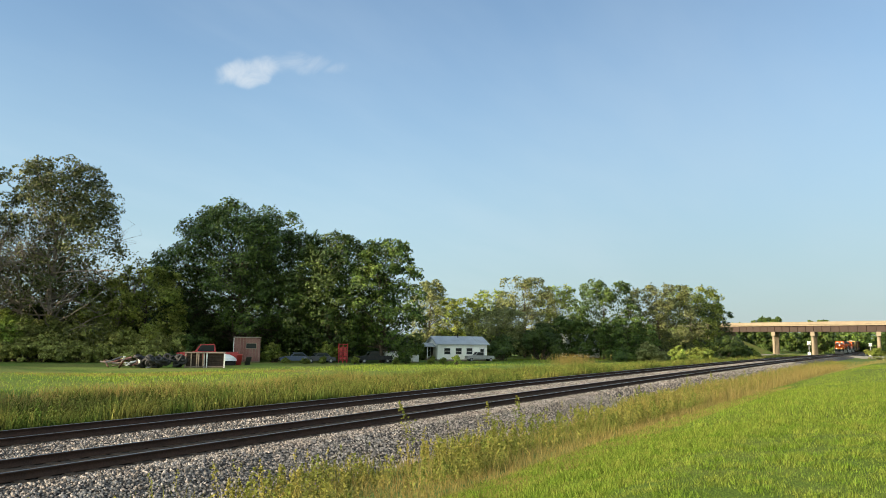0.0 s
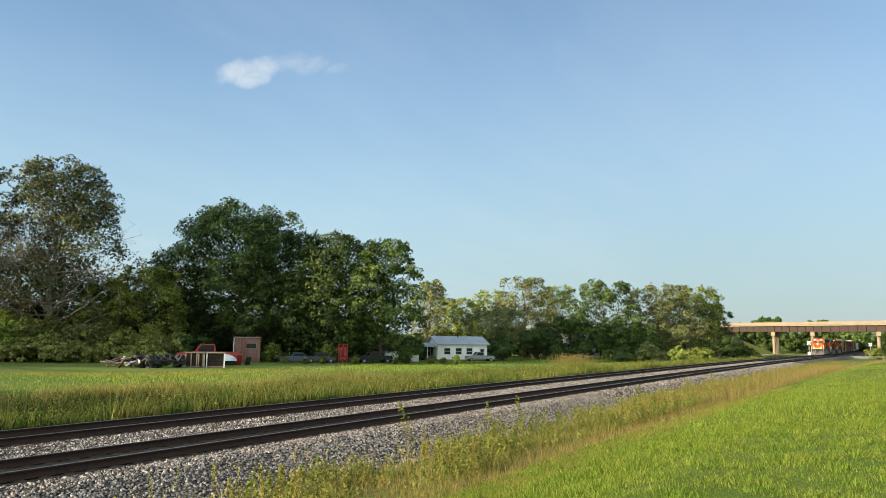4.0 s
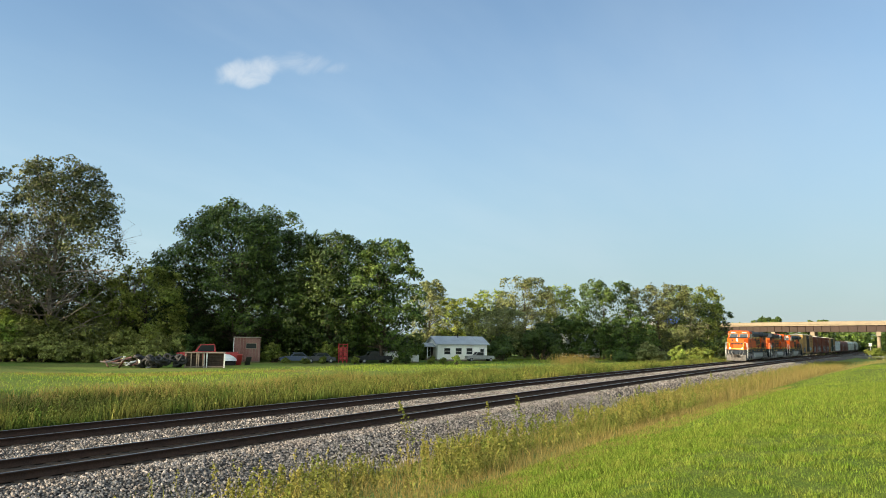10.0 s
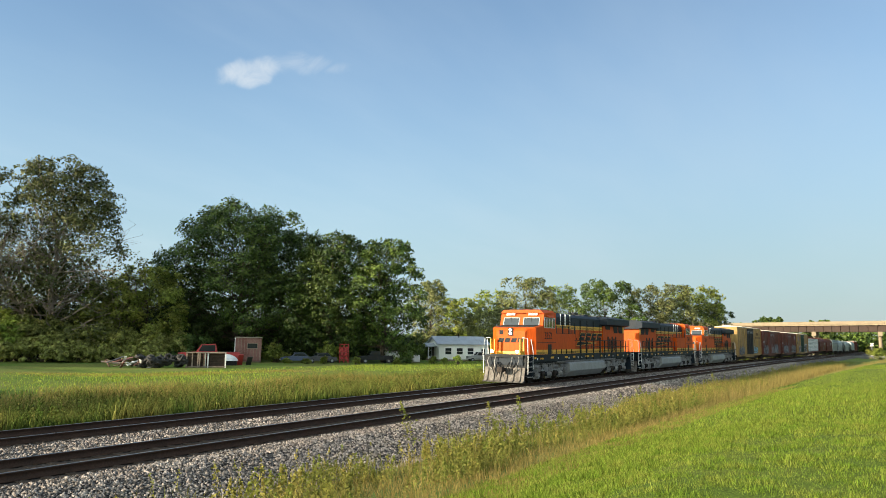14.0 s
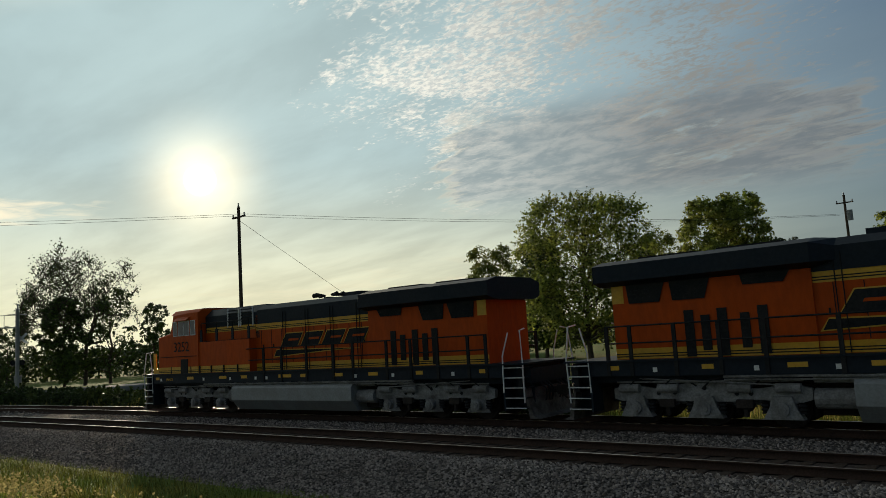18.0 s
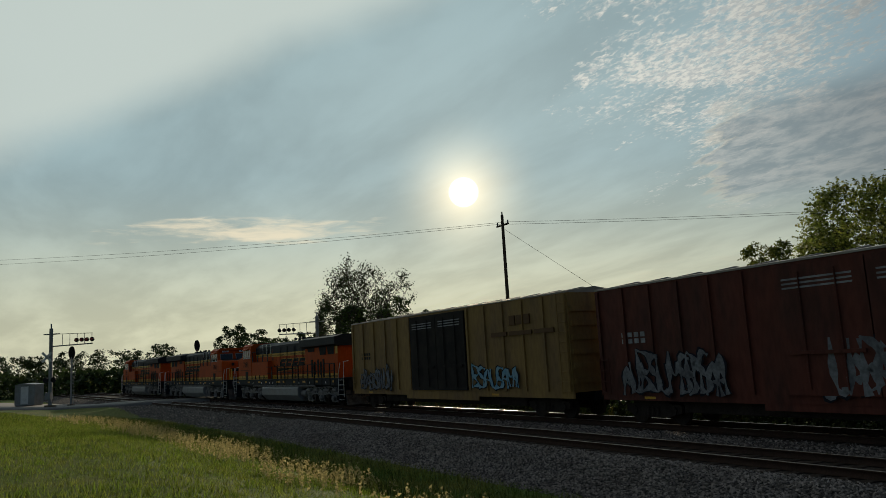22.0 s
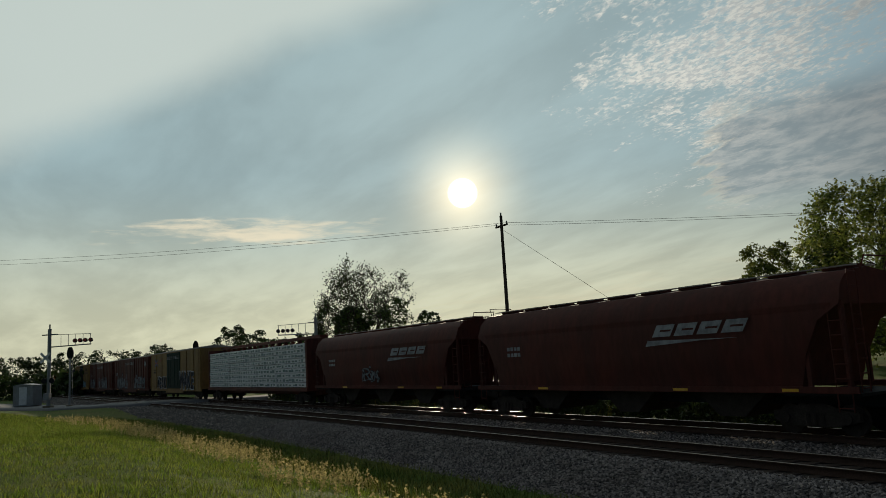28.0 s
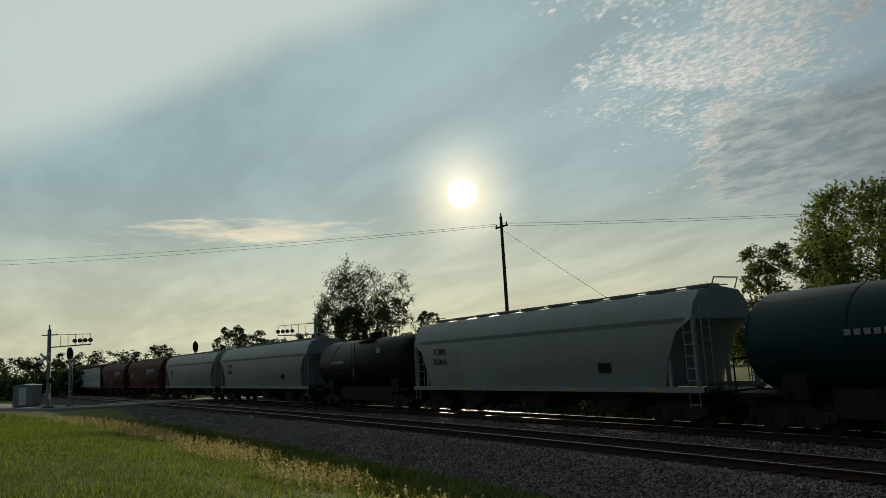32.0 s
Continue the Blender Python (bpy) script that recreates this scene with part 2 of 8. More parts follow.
BOXYELLOW = material("boxcar_yellow", (0.30, 0.18, 0.05), 0.75, 0.0, (0.19, 0.115, 0.05), 0.8, 0.75, 0.14, 6.0, stretch=(1, 1, 0.3))
BOXBROWN = material("boxcar_brown", (0.13, 0.038, 0.026), 0.62, 0.0, (0.065, 0.028, 0.022), 0.7, 0.8, 0.16, 6.0, stretch=(1, 1, 0.3), spec=0.15)
BOXROOF = material("galvanised_roof", (0.36, 0.34, 0.30), 0.65, 0.2, (0.25, 0.2, 0.16), 1.5, 0.6)
HOPPERBROWN = material("hopper_brown", (0.105, 0.03, 0.022), 0.65, 0.0, (0.065, 0.027, 0.022), 0.6, 0.7, 0.12, 5.0, stretch=(1, 1, 0.3), spec=0.1)
HOPPERGREY = material("hopper_grey", (0.27, 0.3, 0.285), 0.5, 0.0, (0.225, 0.235, 0.215), 0.4, 0.6, 0.05, 5.0, stretch=(1, 1, 0.5), spec=0.35)
HOPPERSEAM = material("hopper_seam_green", (0.15, 0.18, 0.172), 0.6, 0.0, (0.12, 0.135, 0.125), 0.6, 0.6)
TANKBLACK = material("tank_black", (0.012, 0.012, 0.014), 0.45, 0.0, (0.022, 0.02, 0.018), 0.8, 0.6, spec=0.06)
TANKGREEN = material("tank_green", (0.008, 0.03, 0.034), 0.42, 0.0, (0.016, 0.03, 0.03), 0.8, 0.6, spec=0.06)
WRAP = material("white_lumber_wrap", (0.70, 0.72, 0.72), 0.45, 0.0, (0.5, 0.53, 0.54), 2.0, 0.5, 0.08, 8.0)
WRAPMARK = material("lumber_wrap_print", (0.10, 0.17, 0.17), 0.5)
GRAFFITI = material("spray_silver", (0.34, 0.35, 0.36), 0.7, 0.0, (0.16, 0.16, 0.17), 3.0, 0.8)
GRAFFITIBLUE = material("spray_blue", (0.10, 0.32, 0.46), 0.6, 0.0, (0.3, 0.45, 0.5), 3.0, 0.7)
GRAFFITIBLACK = material("spray_black", (0.014, 0.015, 0.022), 0.7, 0.0, (0.03, 0.032, 0.045), 2.0, 0.6, spec=0.08)
SPRAYWHITE = material("spray_white", (0.6, 0.61, 0.62), 0.7, 0.0, (0.42, 0.43, 0.45), 3.0, 0.7)
TIE = material("sleeper_wood", (0.06, 0.044, 0.034), 0.9, 0.0, (0.035, 0.028, 0.024), 2.0, 0.7, 0.2, 30.0, 0.5, 40.0, vary=0.25, spec=0.04)
BALLAST = material("ballast_bed", (0.17, 0.148, 0.133), 0.95, 0.0, (0.10, 0.09, 0.085), 1.2, 0.5, 0.55, 22.0, 1.0, 22.0, spec=0.08)


def crushed_stone(m, cell, dark):
    """Adds the look of single stones to a ballast surface: each cell its own grey, shade of the gaps painted dark,
    faces in relief.
    """
    g = Graph(m.node_tree)
    b = m.node_tree.nodes["Principled BSDF"]
    col = b.inputs["Base Color"].links[0].from_socket
    pos = g.node("TexCoord").outputs["Object"]
    v = g.node("TexVoronoi", feature="F1")
    g.put(v.inputs["Vector"], pos)
    v.inputs["Scale"].default_value = 1 / cell
    tone = g.node("SeparateColor")
    g.put(tone.inputs[0], v.outputs["Color"])
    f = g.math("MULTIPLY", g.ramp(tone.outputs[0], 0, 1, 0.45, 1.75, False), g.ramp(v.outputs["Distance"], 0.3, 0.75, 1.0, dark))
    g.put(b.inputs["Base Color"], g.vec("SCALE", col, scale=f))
    bump = g.node("Bump")
    bump.inputs["Strength"].default_value, bump.inputs["Distance"].default_value = 1.0, 0.04
    g.put(bump.inputs["Height"], g.math("SUBTRACT", g.math("MULTIPLY", tone.outputs[1], 0.6), v.outputs["Distance"]))
    g.put(b.inputs["Normal"], bump.outputs[0])


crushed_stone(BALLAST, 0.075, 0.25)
FOULED = material("fouled_ballast", (0.066, 0.052, 0.043), 0.95, 0.0, (0.10, 0.085, 0.075), 1.5, 0.5, 0.5, 20.0, 1.0, 20.0, spec=0.08)
STONE = material("ballast_stone", (0.22, 0.19, 0.168), 0.9, 0.0, (0.125, 0.1, 0.084), 0.9, 0.6, 0.15, 40.0, vary=0.75, spec=0.08)
LAWN = material("mown_lawn", (0.075, 0.112, 0.015), 0.9, 0.0, (0.14, 0.145, 0.03), 0.5, 0.6, 0.5, 30.0, 0.9, 45.0, spec=0.08)
GRASSBLADE = material("lawn_blade", (0.12, 0.185, 0.02), 0.6, 0.0, (0.27, 0.25, 0.055), 2.6, 0.5, vary=0.7, through=0.5, spec=0.08)
TALLGRASS = material("tall_grass", (0.07, 0.108, 0.018), 0.7, 0.0, (0.26, 0.21, 0.055), 0.5, 0.6, vary=0.8, through=0.3, spec=0.08)
DRYGRASS = material("dry_grass", (0.30, 0.22, 0.075), 0.8, 0.0, (0.18, 0.17, 0.05), 0.4, 0.6, vary=0.3, through=0.6, spec=0.08)
SEEDHEAD = material("pale_seed_heads", (0.52, 0.43, 0.19), 0.8, 0.0, (0.3, 0.27, 0.1), 0.5, 0.6, vary=0.3, through=0.6, spec=0.05)
WEED = material("weed_leaf", (0.15, 0.175, 0.034), 0.6, 0.0, (0.31, 0.25, 0.07), 0.5, 0.8, vary=0.4, through=0.45, spec=0.08)
FIELD = material("rough_field", (0.085, 0.14, 0.025), 0.95, 0.0, (0.17, 0.15, 0.05), 0.12, 0.7, 0.3, 5.0, 0.8, 12.0, spec=0.08)
ASPHALT = material("asphalt", (0.11, 0.105, 0.10), 0.85, 0.0, (0.07, 0.068, 0.066), 1.0, 0.6, 0.2, 40.0, 0.4, 80.0)
CONCRETE = material("concrete", (0.21, 0.165, 0.11), 0.9, 0.0, (0.16, 0.125, 0.085), 0.6, 0.6, 0.1, 12.0)
GIRDER = material("weathering_steel", (0.036, 0.02, 0.014), 0.9, 0.0, (0.026, 0.016, 0.012), 0.6, 0.6)
BARK = material("bark", (0.10, 0.078, 0.058), 0.95, 0.0, (0.05, 0.04, 0.032), 1.5, 0.7, 0.25, 12.0, 0.8, 14.0, spec=0.08)
DEADWOOD = material("grey_dead_wood", (0.2, 0.165, 0.13), 0.95, 0.0, (0.13, 0.11, 0.09), 2.0, 0.6, 0.2, 14.0, spec=0.08)


def leaf(name, base, second, through=0.35):
    return material(name, base, 0.55, 0.0, second, 0.3, 0.8, vary=0.6, through=through, spec=0.25)


LEAFDARK = leaf("leaf_dark_green", (0.032, 0.058, 0.01), (0.08, 0.11, 0.017), 0.08)
LEAFWOOD = leaf("leaf_far_wood", (0.03, 0.05, 0.012), (0.05, 0.07, 0.016), 0.2)
LEAFMID = leaf("leaf_mid_green", (0.165, 0.212, 0.038), (0.27, 0.272, 0.058), 0.5)
LEAFOLIVE = leaf("leaf_olive", (0.13, 0.145, 0.048), (0.19, 0.19, 0.07), 0.28)
LEAFSCRUB = leaf("leaf_scrub", (0.18, 0.2, 0.048), (0.27, 0.26, 0.072), 0.2)
LEAFCOTTON = leaf("leaf_cottonwood", (0.085, 0.1, 0.03), (0.15, 0.15, 0.045), 0.2)
LEAFBRIGHT = leaf("leaf_bright", (0.2, 0.28, 0.045), (0.31, 0.32, 0.07), 0.4)


# ---- mesh helpers ----
def part(name, bm, mat, parent=None, label=""):
    me = bpy.data.meshes.new(name)
    bm.to_mesh(me)
    bm.free()
    for m in (mat if isinstance(mat, (list, tuple)) else (mat,)):
        me.materials.append(m)
    ob = new(name, me)
    if parent is not None:
        ob.parent = parent
    if label:
        ob["label"] = label
    return ob


def thing(name, label, category, group="", kind=""):
    return tagged(new(name), label, category, group, kind)


def quadmesh(name, verts, faces, mat, parent=None, smooth=False):
    """A mesh from numpy arrays: verts (n, 3), faces (m, 3 or 4)."""
    verts, faces = np.asarray(verts, np.float32), np.asarray(faces, np.int32)
    me = bpy.data.meshes.new(name)
    k = faces.shape[1]
    me.vertices.add(len(verts))
    me.vertices.foreach_set("co", verts.ravel())
    me.loops.add(faces.size)
    me.loops.foreach_set("vertex_index", faces.ravel())
    me.polygons.add(len(faces))
    me.polygons.foreach_set("loop_start", np.arange(0, faces.size, k, dtype=np.int32))
    me.update(calc_edges=True)
    if smooth:
        me.polygons.foreach_set("use_smooth", np.ones(len(faces), bool))
    me.materials.append(mat)
    ob = new(name, me)
    if parent is not None:
        ob.parent = parent
    return ob


def box(bm, x0, x1, y0, y1, z0, z1, m=None, bevel=0.0):
    vs = [bm.verts.new(m @ Vector(p) if m else p) for p in ((x0, y0, z0), (x1, y0, z0), (x1, y1, z0), (x0, y1, z0), (x0, y0, z1), (x1, y0, z1), (x1, y1, z1), (x0, y1, z1))]
    fs = [bm.faces.new([vs[i] for i in q]) for q in ((3, 2, 1, 0), (4, 5, 6, 7), (0, 1, 5, 4), (1, 2, 6, 5), (2, 3, 7, 6), (3, 0, 4, 7))]
    if bevel:
        edges = list({e for q in fs for e in q.edges})
        bmesh.ops.bevel(bm, geom=edges, offset=bevel, segments=1, affect="EDGES")
    return bm


def boxes(*rows):
    bm = bmesh.new()
    for r in rows:
        box(bm, *r)
    return bm


def tube(bm, a, b, r, n=6, r2=None):
    a, b = Vector(a), Vector(b)
    q = (b - a).to_track_quat("Z", "Y").to_matrix()
    ring = []
    for p, rr in ((a, r), (b, r if r2 is None else r2)):
        ring.append([bm.verts.new(p + q @ Vector((math.cos(6.28318 * i / n) * rr, math.sin(6.28318 * i / n) * rr, 0))) for i in range(n)])
    for i in range(n):
        j = (i + 1) % n
        bm.faces.new((ring[0][i], ring[0][j], ring[1][j], ring[1][i]))
    bm.faces.new(ring[0][::-1])
    bm.faces.new(ring[1])
    return bm


def sweep(bm, pts, r, n=5):
    """One connected tube along a line of points."""
    pts = [Vector(p) for p in pts]
    rings = []
    for i, p in enumerate(pts):
        d = (pts[min(i + 1, len(pts) - 1)] - pts[max(i - 1, 0)]).normalized()
        q = d.to_track_quat("Z", "Y").to_matrix()
        rings.append([bm.verts.new(p + q @ Vector((math.cos(6.28318 * j / n) * r, math.sin(6.28318 * j / n) * r, 0))) for j in range(n)])
    for r0, r1 in zip(rings, rings[1:]):
        o = min(range(n), key=lambda k: (r1[k].co - r0[0].co).length)
        for j in range(n):
            bm.faces.new((r0[j], r0[(j + 1) % n], r1[(j + 1 + o) % n], r1[(j + o) % n]))
    bm.faces.new(rings[0][::-1])
    bm.faces.new(rings[-1])
    return bm


def tubes(rows, r=0.02, n=5):
    bm = bmesh.new()
    for row in rows:
        sweep(bm, row, r, n)
    return bm


def prism(bm, outline, a, b, axis="y", caps=True):
    """Extrudes an outline. axis y: outline in x, z; axis x: outline in y, z; axis z: outline in x, y."""
    def at(p, w):
        return (p[0], w, p[1]) if axis == "y" else (w, p[0], p[1]) if axis == "x" else (p[0], p[1], w)
    r0, r1 = [bm.verts.new(at(p, a)) for p in outline], [bm.verts.new(at(p, b)) for p in outline]
    n = len(outline)
    for i in range(n):
        j = (i + 1) % n
        bm.faces.new((r0[i], r0[j], r1[j], r1[i]))
    if caps:
        bm.faces.new(r0[::-1])
        bm.faces.new(r1)
    bmesh.ops.recalc_face_normals(bm, faces=bm.faces)
    return bm


def prisms(*rows):
    bm = bmesh.new()
    for r in rows:
        prism(bm, *r)
    return bm

# ---- ground and tracks ----
PROFILE = [(-200, 1.2), (-40, 1.25), (-17, 1.12), (-13, 0.85), (-9.2, 0.05), (-7.5, -0.35), (-5.6, -0.62), (-4.2, -0.72), (-3.9, -0.70), (-2.05, -0.22), (-1.6, -0.19), (-1.2, -0.2), (1.2, -0.2), (1.6, -0.19), (2.35, -0.23), (3.1, -0.19), (3.513, -0.2), (5.913, -0.2), (6.3, -0.19), (6.8, -0.22), (8.4, -0.80), (10.5, -1.0), (16, -1.0), (4000, -1.0)]
PU, PZ = [p[0] for p in PROFILE], [p[1] for p in PROFILE]
ROAD_X = -80.0


def lawn_edge(x):
    """Lateral place, from the near track's centre, where the mown lawn ends."""
    return -8.9 - 0.00045 * max(0, x - 20) ** 2 - 0.0012 * max(0, -x - 30) ** 2


def rise(x, y):
    """The land climbs gently to the north behind the middle of the line."""
    k = min(1.0, max(0.0, (y - 42) / 48))
    f = min(1.0, max(0.0, (46 - x) / 16)) * min(1.0, max(0.0, (x + 75) / 25))
    return 1.6 * k * k * (3 - 2 * k) * f


def ground_z(x, y):
    u = y - (NEAR - bend(x))
    z = float(np.interp(u, PU, PZ))
    # the lawn falls away to the east; a road on low fill crosses to the west
    if u < -4:
        z -= 0.9 * min(1, max(0, (x - 25) / 120)) * min(1, (-u - 4) / 6)
        k = min(1, max(0, (-x - 25) / 45))
        z = z * (1 - k) + k * min(z, -0.25)
    k = max(0.0, 1 - max(0, abs(x - ROAD_X) - 5) / 9)
    if k > 0 and abs(u) < 60:
        z = z * (1 - k) + k * (-0.2)
    return z + rise(x, y) + (dip(x) if u < 30 else dip(x) * 0.5)


def make_ground():
    def steps(a, b, fine, grow, lim):
        out, v, s = [0.0], 0.0, fine
        while v < b:
            v += s
            s = fine if v < lim else s * grow
            out.append(v)
        neg, v, s = [], 0.0, fine
        while v > a:
            v -= s
            s = fine if -v < lim else s * grow
            neg.append(v)
        return neg[::-1] + out
    xs = steps(-4000, 4000, 2.0, 1.15, 150)
    us = sorted(set([u for u in PU if abs(u) < 300] + [-1.2, 1.2, 3.513, 5.913] + [round(u, 2) for u in np.arange(-18, 16, 0.75)] + steps(-4000, 4000, 6.0, 1.3, 60)))
    verts, faces, mats = [], [], []
    for x in xs:
        c = NEAR - bend(max(-400, min(400, x)))
        for u in us:
            y = c + u
            rough = 0.03 * noise.noise((x * 0.35, y * 0.35, 0)) + (0.12 * noise.noise((x * 0.05, y * 0.05, 3)) if abs(u) > 12 else 0)
            if -3.9 < u < 8.3:
                rough *= 0.2
            verts.append((x, y, ground_z(x, y) + rough))
    n = len(us)
    for i in range(len(xs) - 1):
        for j in range(n - 1):
            a = i * n + j
            faces.append((a, a + n, a + n + 1, a + 1))
            u, x = (us[j] + us[j + 1]) / 2, (xs[i] + xs[i + 1]) / 2
            mats.append(1 if x < -14 and x > -75 and 5.9 < u < 13 else 3 if min(abs(u), abs(u - 4.713)) < 1.2 and abs(x) < 900 else 1 if -3.95 < u < 8.3 and abs(x) < 900 else 0 if u < lawn_edge(x) else 2)
    ob = quadmesh("ground", verts, faces, LAWN, smooth=True)
    ob.data.materials.append(BALLAST)
    ob.data.materials.append(FIELD)
    ob.data.materials.append(FOULED)
    ob.data.polygons.foreach_set("material_index", np.array(mats, np.int32))
    tagged(ob, "mown lawn, ballast bed and rough grass field beside the railway", "ground", kind="structure")


RAIL_OUT = [(-0.075, -0.18), (0.075, -0.18), (0.075, -0.165), (0.012, -0.14), (0.012, -0.045), (0.037, -0.035), (0.037, -0.004), (0.03, 0.0), (-0.03, 0.0), (-0.037, -0.004), (-0.037, -0.035), (-0.012, -0.045), (-0.012, -0.14), (-0.075, -0.165)]


def make_track(label, y0, name):
    t = thing(name, label, "railway track", "railway tracks", "structure")
    xs = list(np.arange(-260, 520, 4.0))
    for side in (-0.7535, 0.7535):
        verts, faces, mi = [], [], []
        k = len(RAIL_OUT)
        for x in xs:
            for a, b in RAIL_OUT:
                verts.append((x, y0 - bend(x) + side + a, dip(x) + b))
        for i in range(len(xs) - 1):
            for j in range(k):
                faces.append((i * k + j, i * k + (j + 1) % k, (i + 1) * k + (j + 1) % k, (i + 1) * k + j))
                mi.append(1 if j in (6, 7, 8) else 0)
        r = quadmesh("rail", verts, faces, RAILSIDE, t)
        r.data.materials.append(RAILTOP)
        r.data.polygons.foreach_set("material_index", np.array(mi, np.int32))
    return t


def make_ties(t, y0):
    bm = boxes((-0.115, 0.115, -1.3, 1.3, -0.18, 0.0))
    bmesh.ops.bevel(bm, geom=list(bm.edges), offset=0.012, segments=1, affect="EDGES")
    first = part("sleeper", bm, TIE, t)
    far = bmesh.new()
    rnd = random.Random(3)
    count = 0
    for i in range(-200, 700):
        x = i * 0.533
        m = pose(x + rnd.uniform(-0.03, 0.03), y0 - bend(x) + rnd.uniform(-0.05, 0.05), dip(x) - 0.175, 0, 0, math.degrees(slope(x)) + rnd.uniform(-1, 1))
        if -38 < x < 105 and count < 280:
            o = first if count == 0 else new("sleeper", first.data)
            o.parent = t
            o.matrix_basis = m
            count += 1
        else:
            box(far, -0.115, 0.115, -1.3, 1.3, -0.18, 0.0, m)
    tagged(part("far_sleepers", far, TIE, t), kind="stuff")


def scatter_stones():
    rnd = np.random.RandomState(5)
    octa = np.array([(1, 0.2, -0.2), (-1, -0.1, -0.3), (0.15, 1, -0.2), (-0.2, -1, -0.25), (0.35, 0.1, 0.75), (-0.4, 0.05, 0.6)], float)
    tri = np.array([(0, 2, 4), (2, 1, 5), (2, 5, 4), (1, 3, 5), (3, 0, 4), (3, 4, 5)])
    xs, us = [], []
    for lo, hi, n, ua, ub in ((-40, 40, 66000, -4.3, -1.15), (-40, 60, 26000, 1.15, 3.6), (40, 130, 12000, -4.2, -1.15), (40, 130, 7000, 1.15, 3.6), (-30, 60, 5000, 6.0, 8.2), (-110, -45, 5000, -4.3, 3.9)):
        xs.append(rnd.uniform(lo, hi, n))
        us.append(rnd.uniform(ua, ub, n))
    xs, us = np.concatenate(xs), np.concatenate(us)
    n = len(xs)
    size = rnd.uniform(0.024, 0.05, n) * np.where((xs > 40) | (xs < -45), 1.5, 1.0)
    v = np.empty((n, 6, 3))
    for i in range(n):
        x = xs[i]
        y = NEAR - bend(x) + us[i]
        q = Euler((rnd.uniform(-0.5, 0.5), rnd.uniform(-0.5, 0.5), rnd.uniform(0, 6.28))).to_matrix()
        pts = octa * (size[i] * rnd.uniform(0.6, 1.25, (6, 1)))
        v[i] = pts @ np.array(q) + (x, y, ground_z(x, y) + size[i] * 0.35)
    f = (tri[None] + (np.arange(n) * 6)[:, None, None]).reshape(-1, 3)
    ob = quadmesh("ballast_stones", v.reshape(-1, 3), f, STONE)
    tagged(ob, "loose grey crushed stone ballast round the tracks", "ballast", kind="stuff")


def blades(name, label, category, mat, spots, height, width, lean, seed, simple=False):
    """Upright tapering blades: spots (n, 2) in plan."""
    rnd = np.random.RandomState(seed)
    n = len(spots)
    hgt = height * rnd.uniform(0.55, 1.25, n)
    if isinstance(height, np.ndarray):
        hgt = height * rnd.uniform(0.6, 1.2, n)
    a = rnd.uniform(0, 6.283, n)
    wx, wy = np.cos(a) * width, np.sin(a) * width
    b = rnd.uniform(0, 6.283, n)
    l = rnd.uniform(0.1, 1.0, n) * lean * hgt
    lx, ly = np.cos(b) * l, np.sin(b) * l
    z = np.array([ground_z(x, y) for x, y in spots]) - 0.02
    x, y = spots[:, 0], spots[:, 1]
    if simple:
        v = np.stack([np.stack([x - wx, y - wy, z], 1), np.stack([x + wx, y + wy, z], 1), np.stack([x + lx, y + ly, z + hgt], 1)], 1)
        return tagged(quadmesh(name, v.reshape(-1, 3), np.arange(n * 3).reshape(-1, 3), mat), label, category, kind="stuff")
    v = np.empty((n, 5, 3))
    v[:, 0] = np.stack([x - wx, y - wy, z], 1)
    v[:, 1] = np.stack([x + wx, y + wy, z], 1)
    v[:, 2] = np.stack([x + wx * 0.7 + lx * 0.35, y + wy * 0.7 + ly * 0.35, z + hgt * 0.6], 1)
    v[:, 3] = np.stack([x - wx * 0.7 + lx * 0.35, y - wy * 0.7 + ly * 0.35, z + hgt * 0.6], 1)
    v[:, 4] = np.stack([x + lx, y + ly, z + hgt], 1)
    f = np.array([(0, 1, 2), (0, 2, 3), (3, 2, 4)])
    f = (f[None] + (np.arange(n) * 5)[:, None, None]).reshape(-1, 3)
    return tagged(quadmesh(name, v.reshape(-1, 3), f, mat), label, category, kind="stuff")


def strip(rnd, n, x0, x1, u0, u1, power=1.0):
    """Random places along the line: x between x0 and x1 (crowded towards x0), u across."""
    x = x0 + (x1 - x0) * rnd.uniform(0, 1, n) ** power
    u = rnd.uniform(u0, u1, n) if not callable(u0) else np.array([u0(a) + (u1(a) - u0(a)) * b for a, b in zip(x, rnd.uniform(0, 1, n))])
    return np.stack([x, np.array([NEAR - bend(a) for a in x]) + u], 1)


def clumped(rnd, spots, scale, keep):
    k = np.array([noise.noise((x * scale, y * scale, 7.7)) for x, y in spots])
    return spots[k + rnd.uniform(-0.25, 0.25, len(spots)) > keep]


TRACK_A, TRACK_B = (33.2, 58.7), (54.6, 54.6)      # the field track


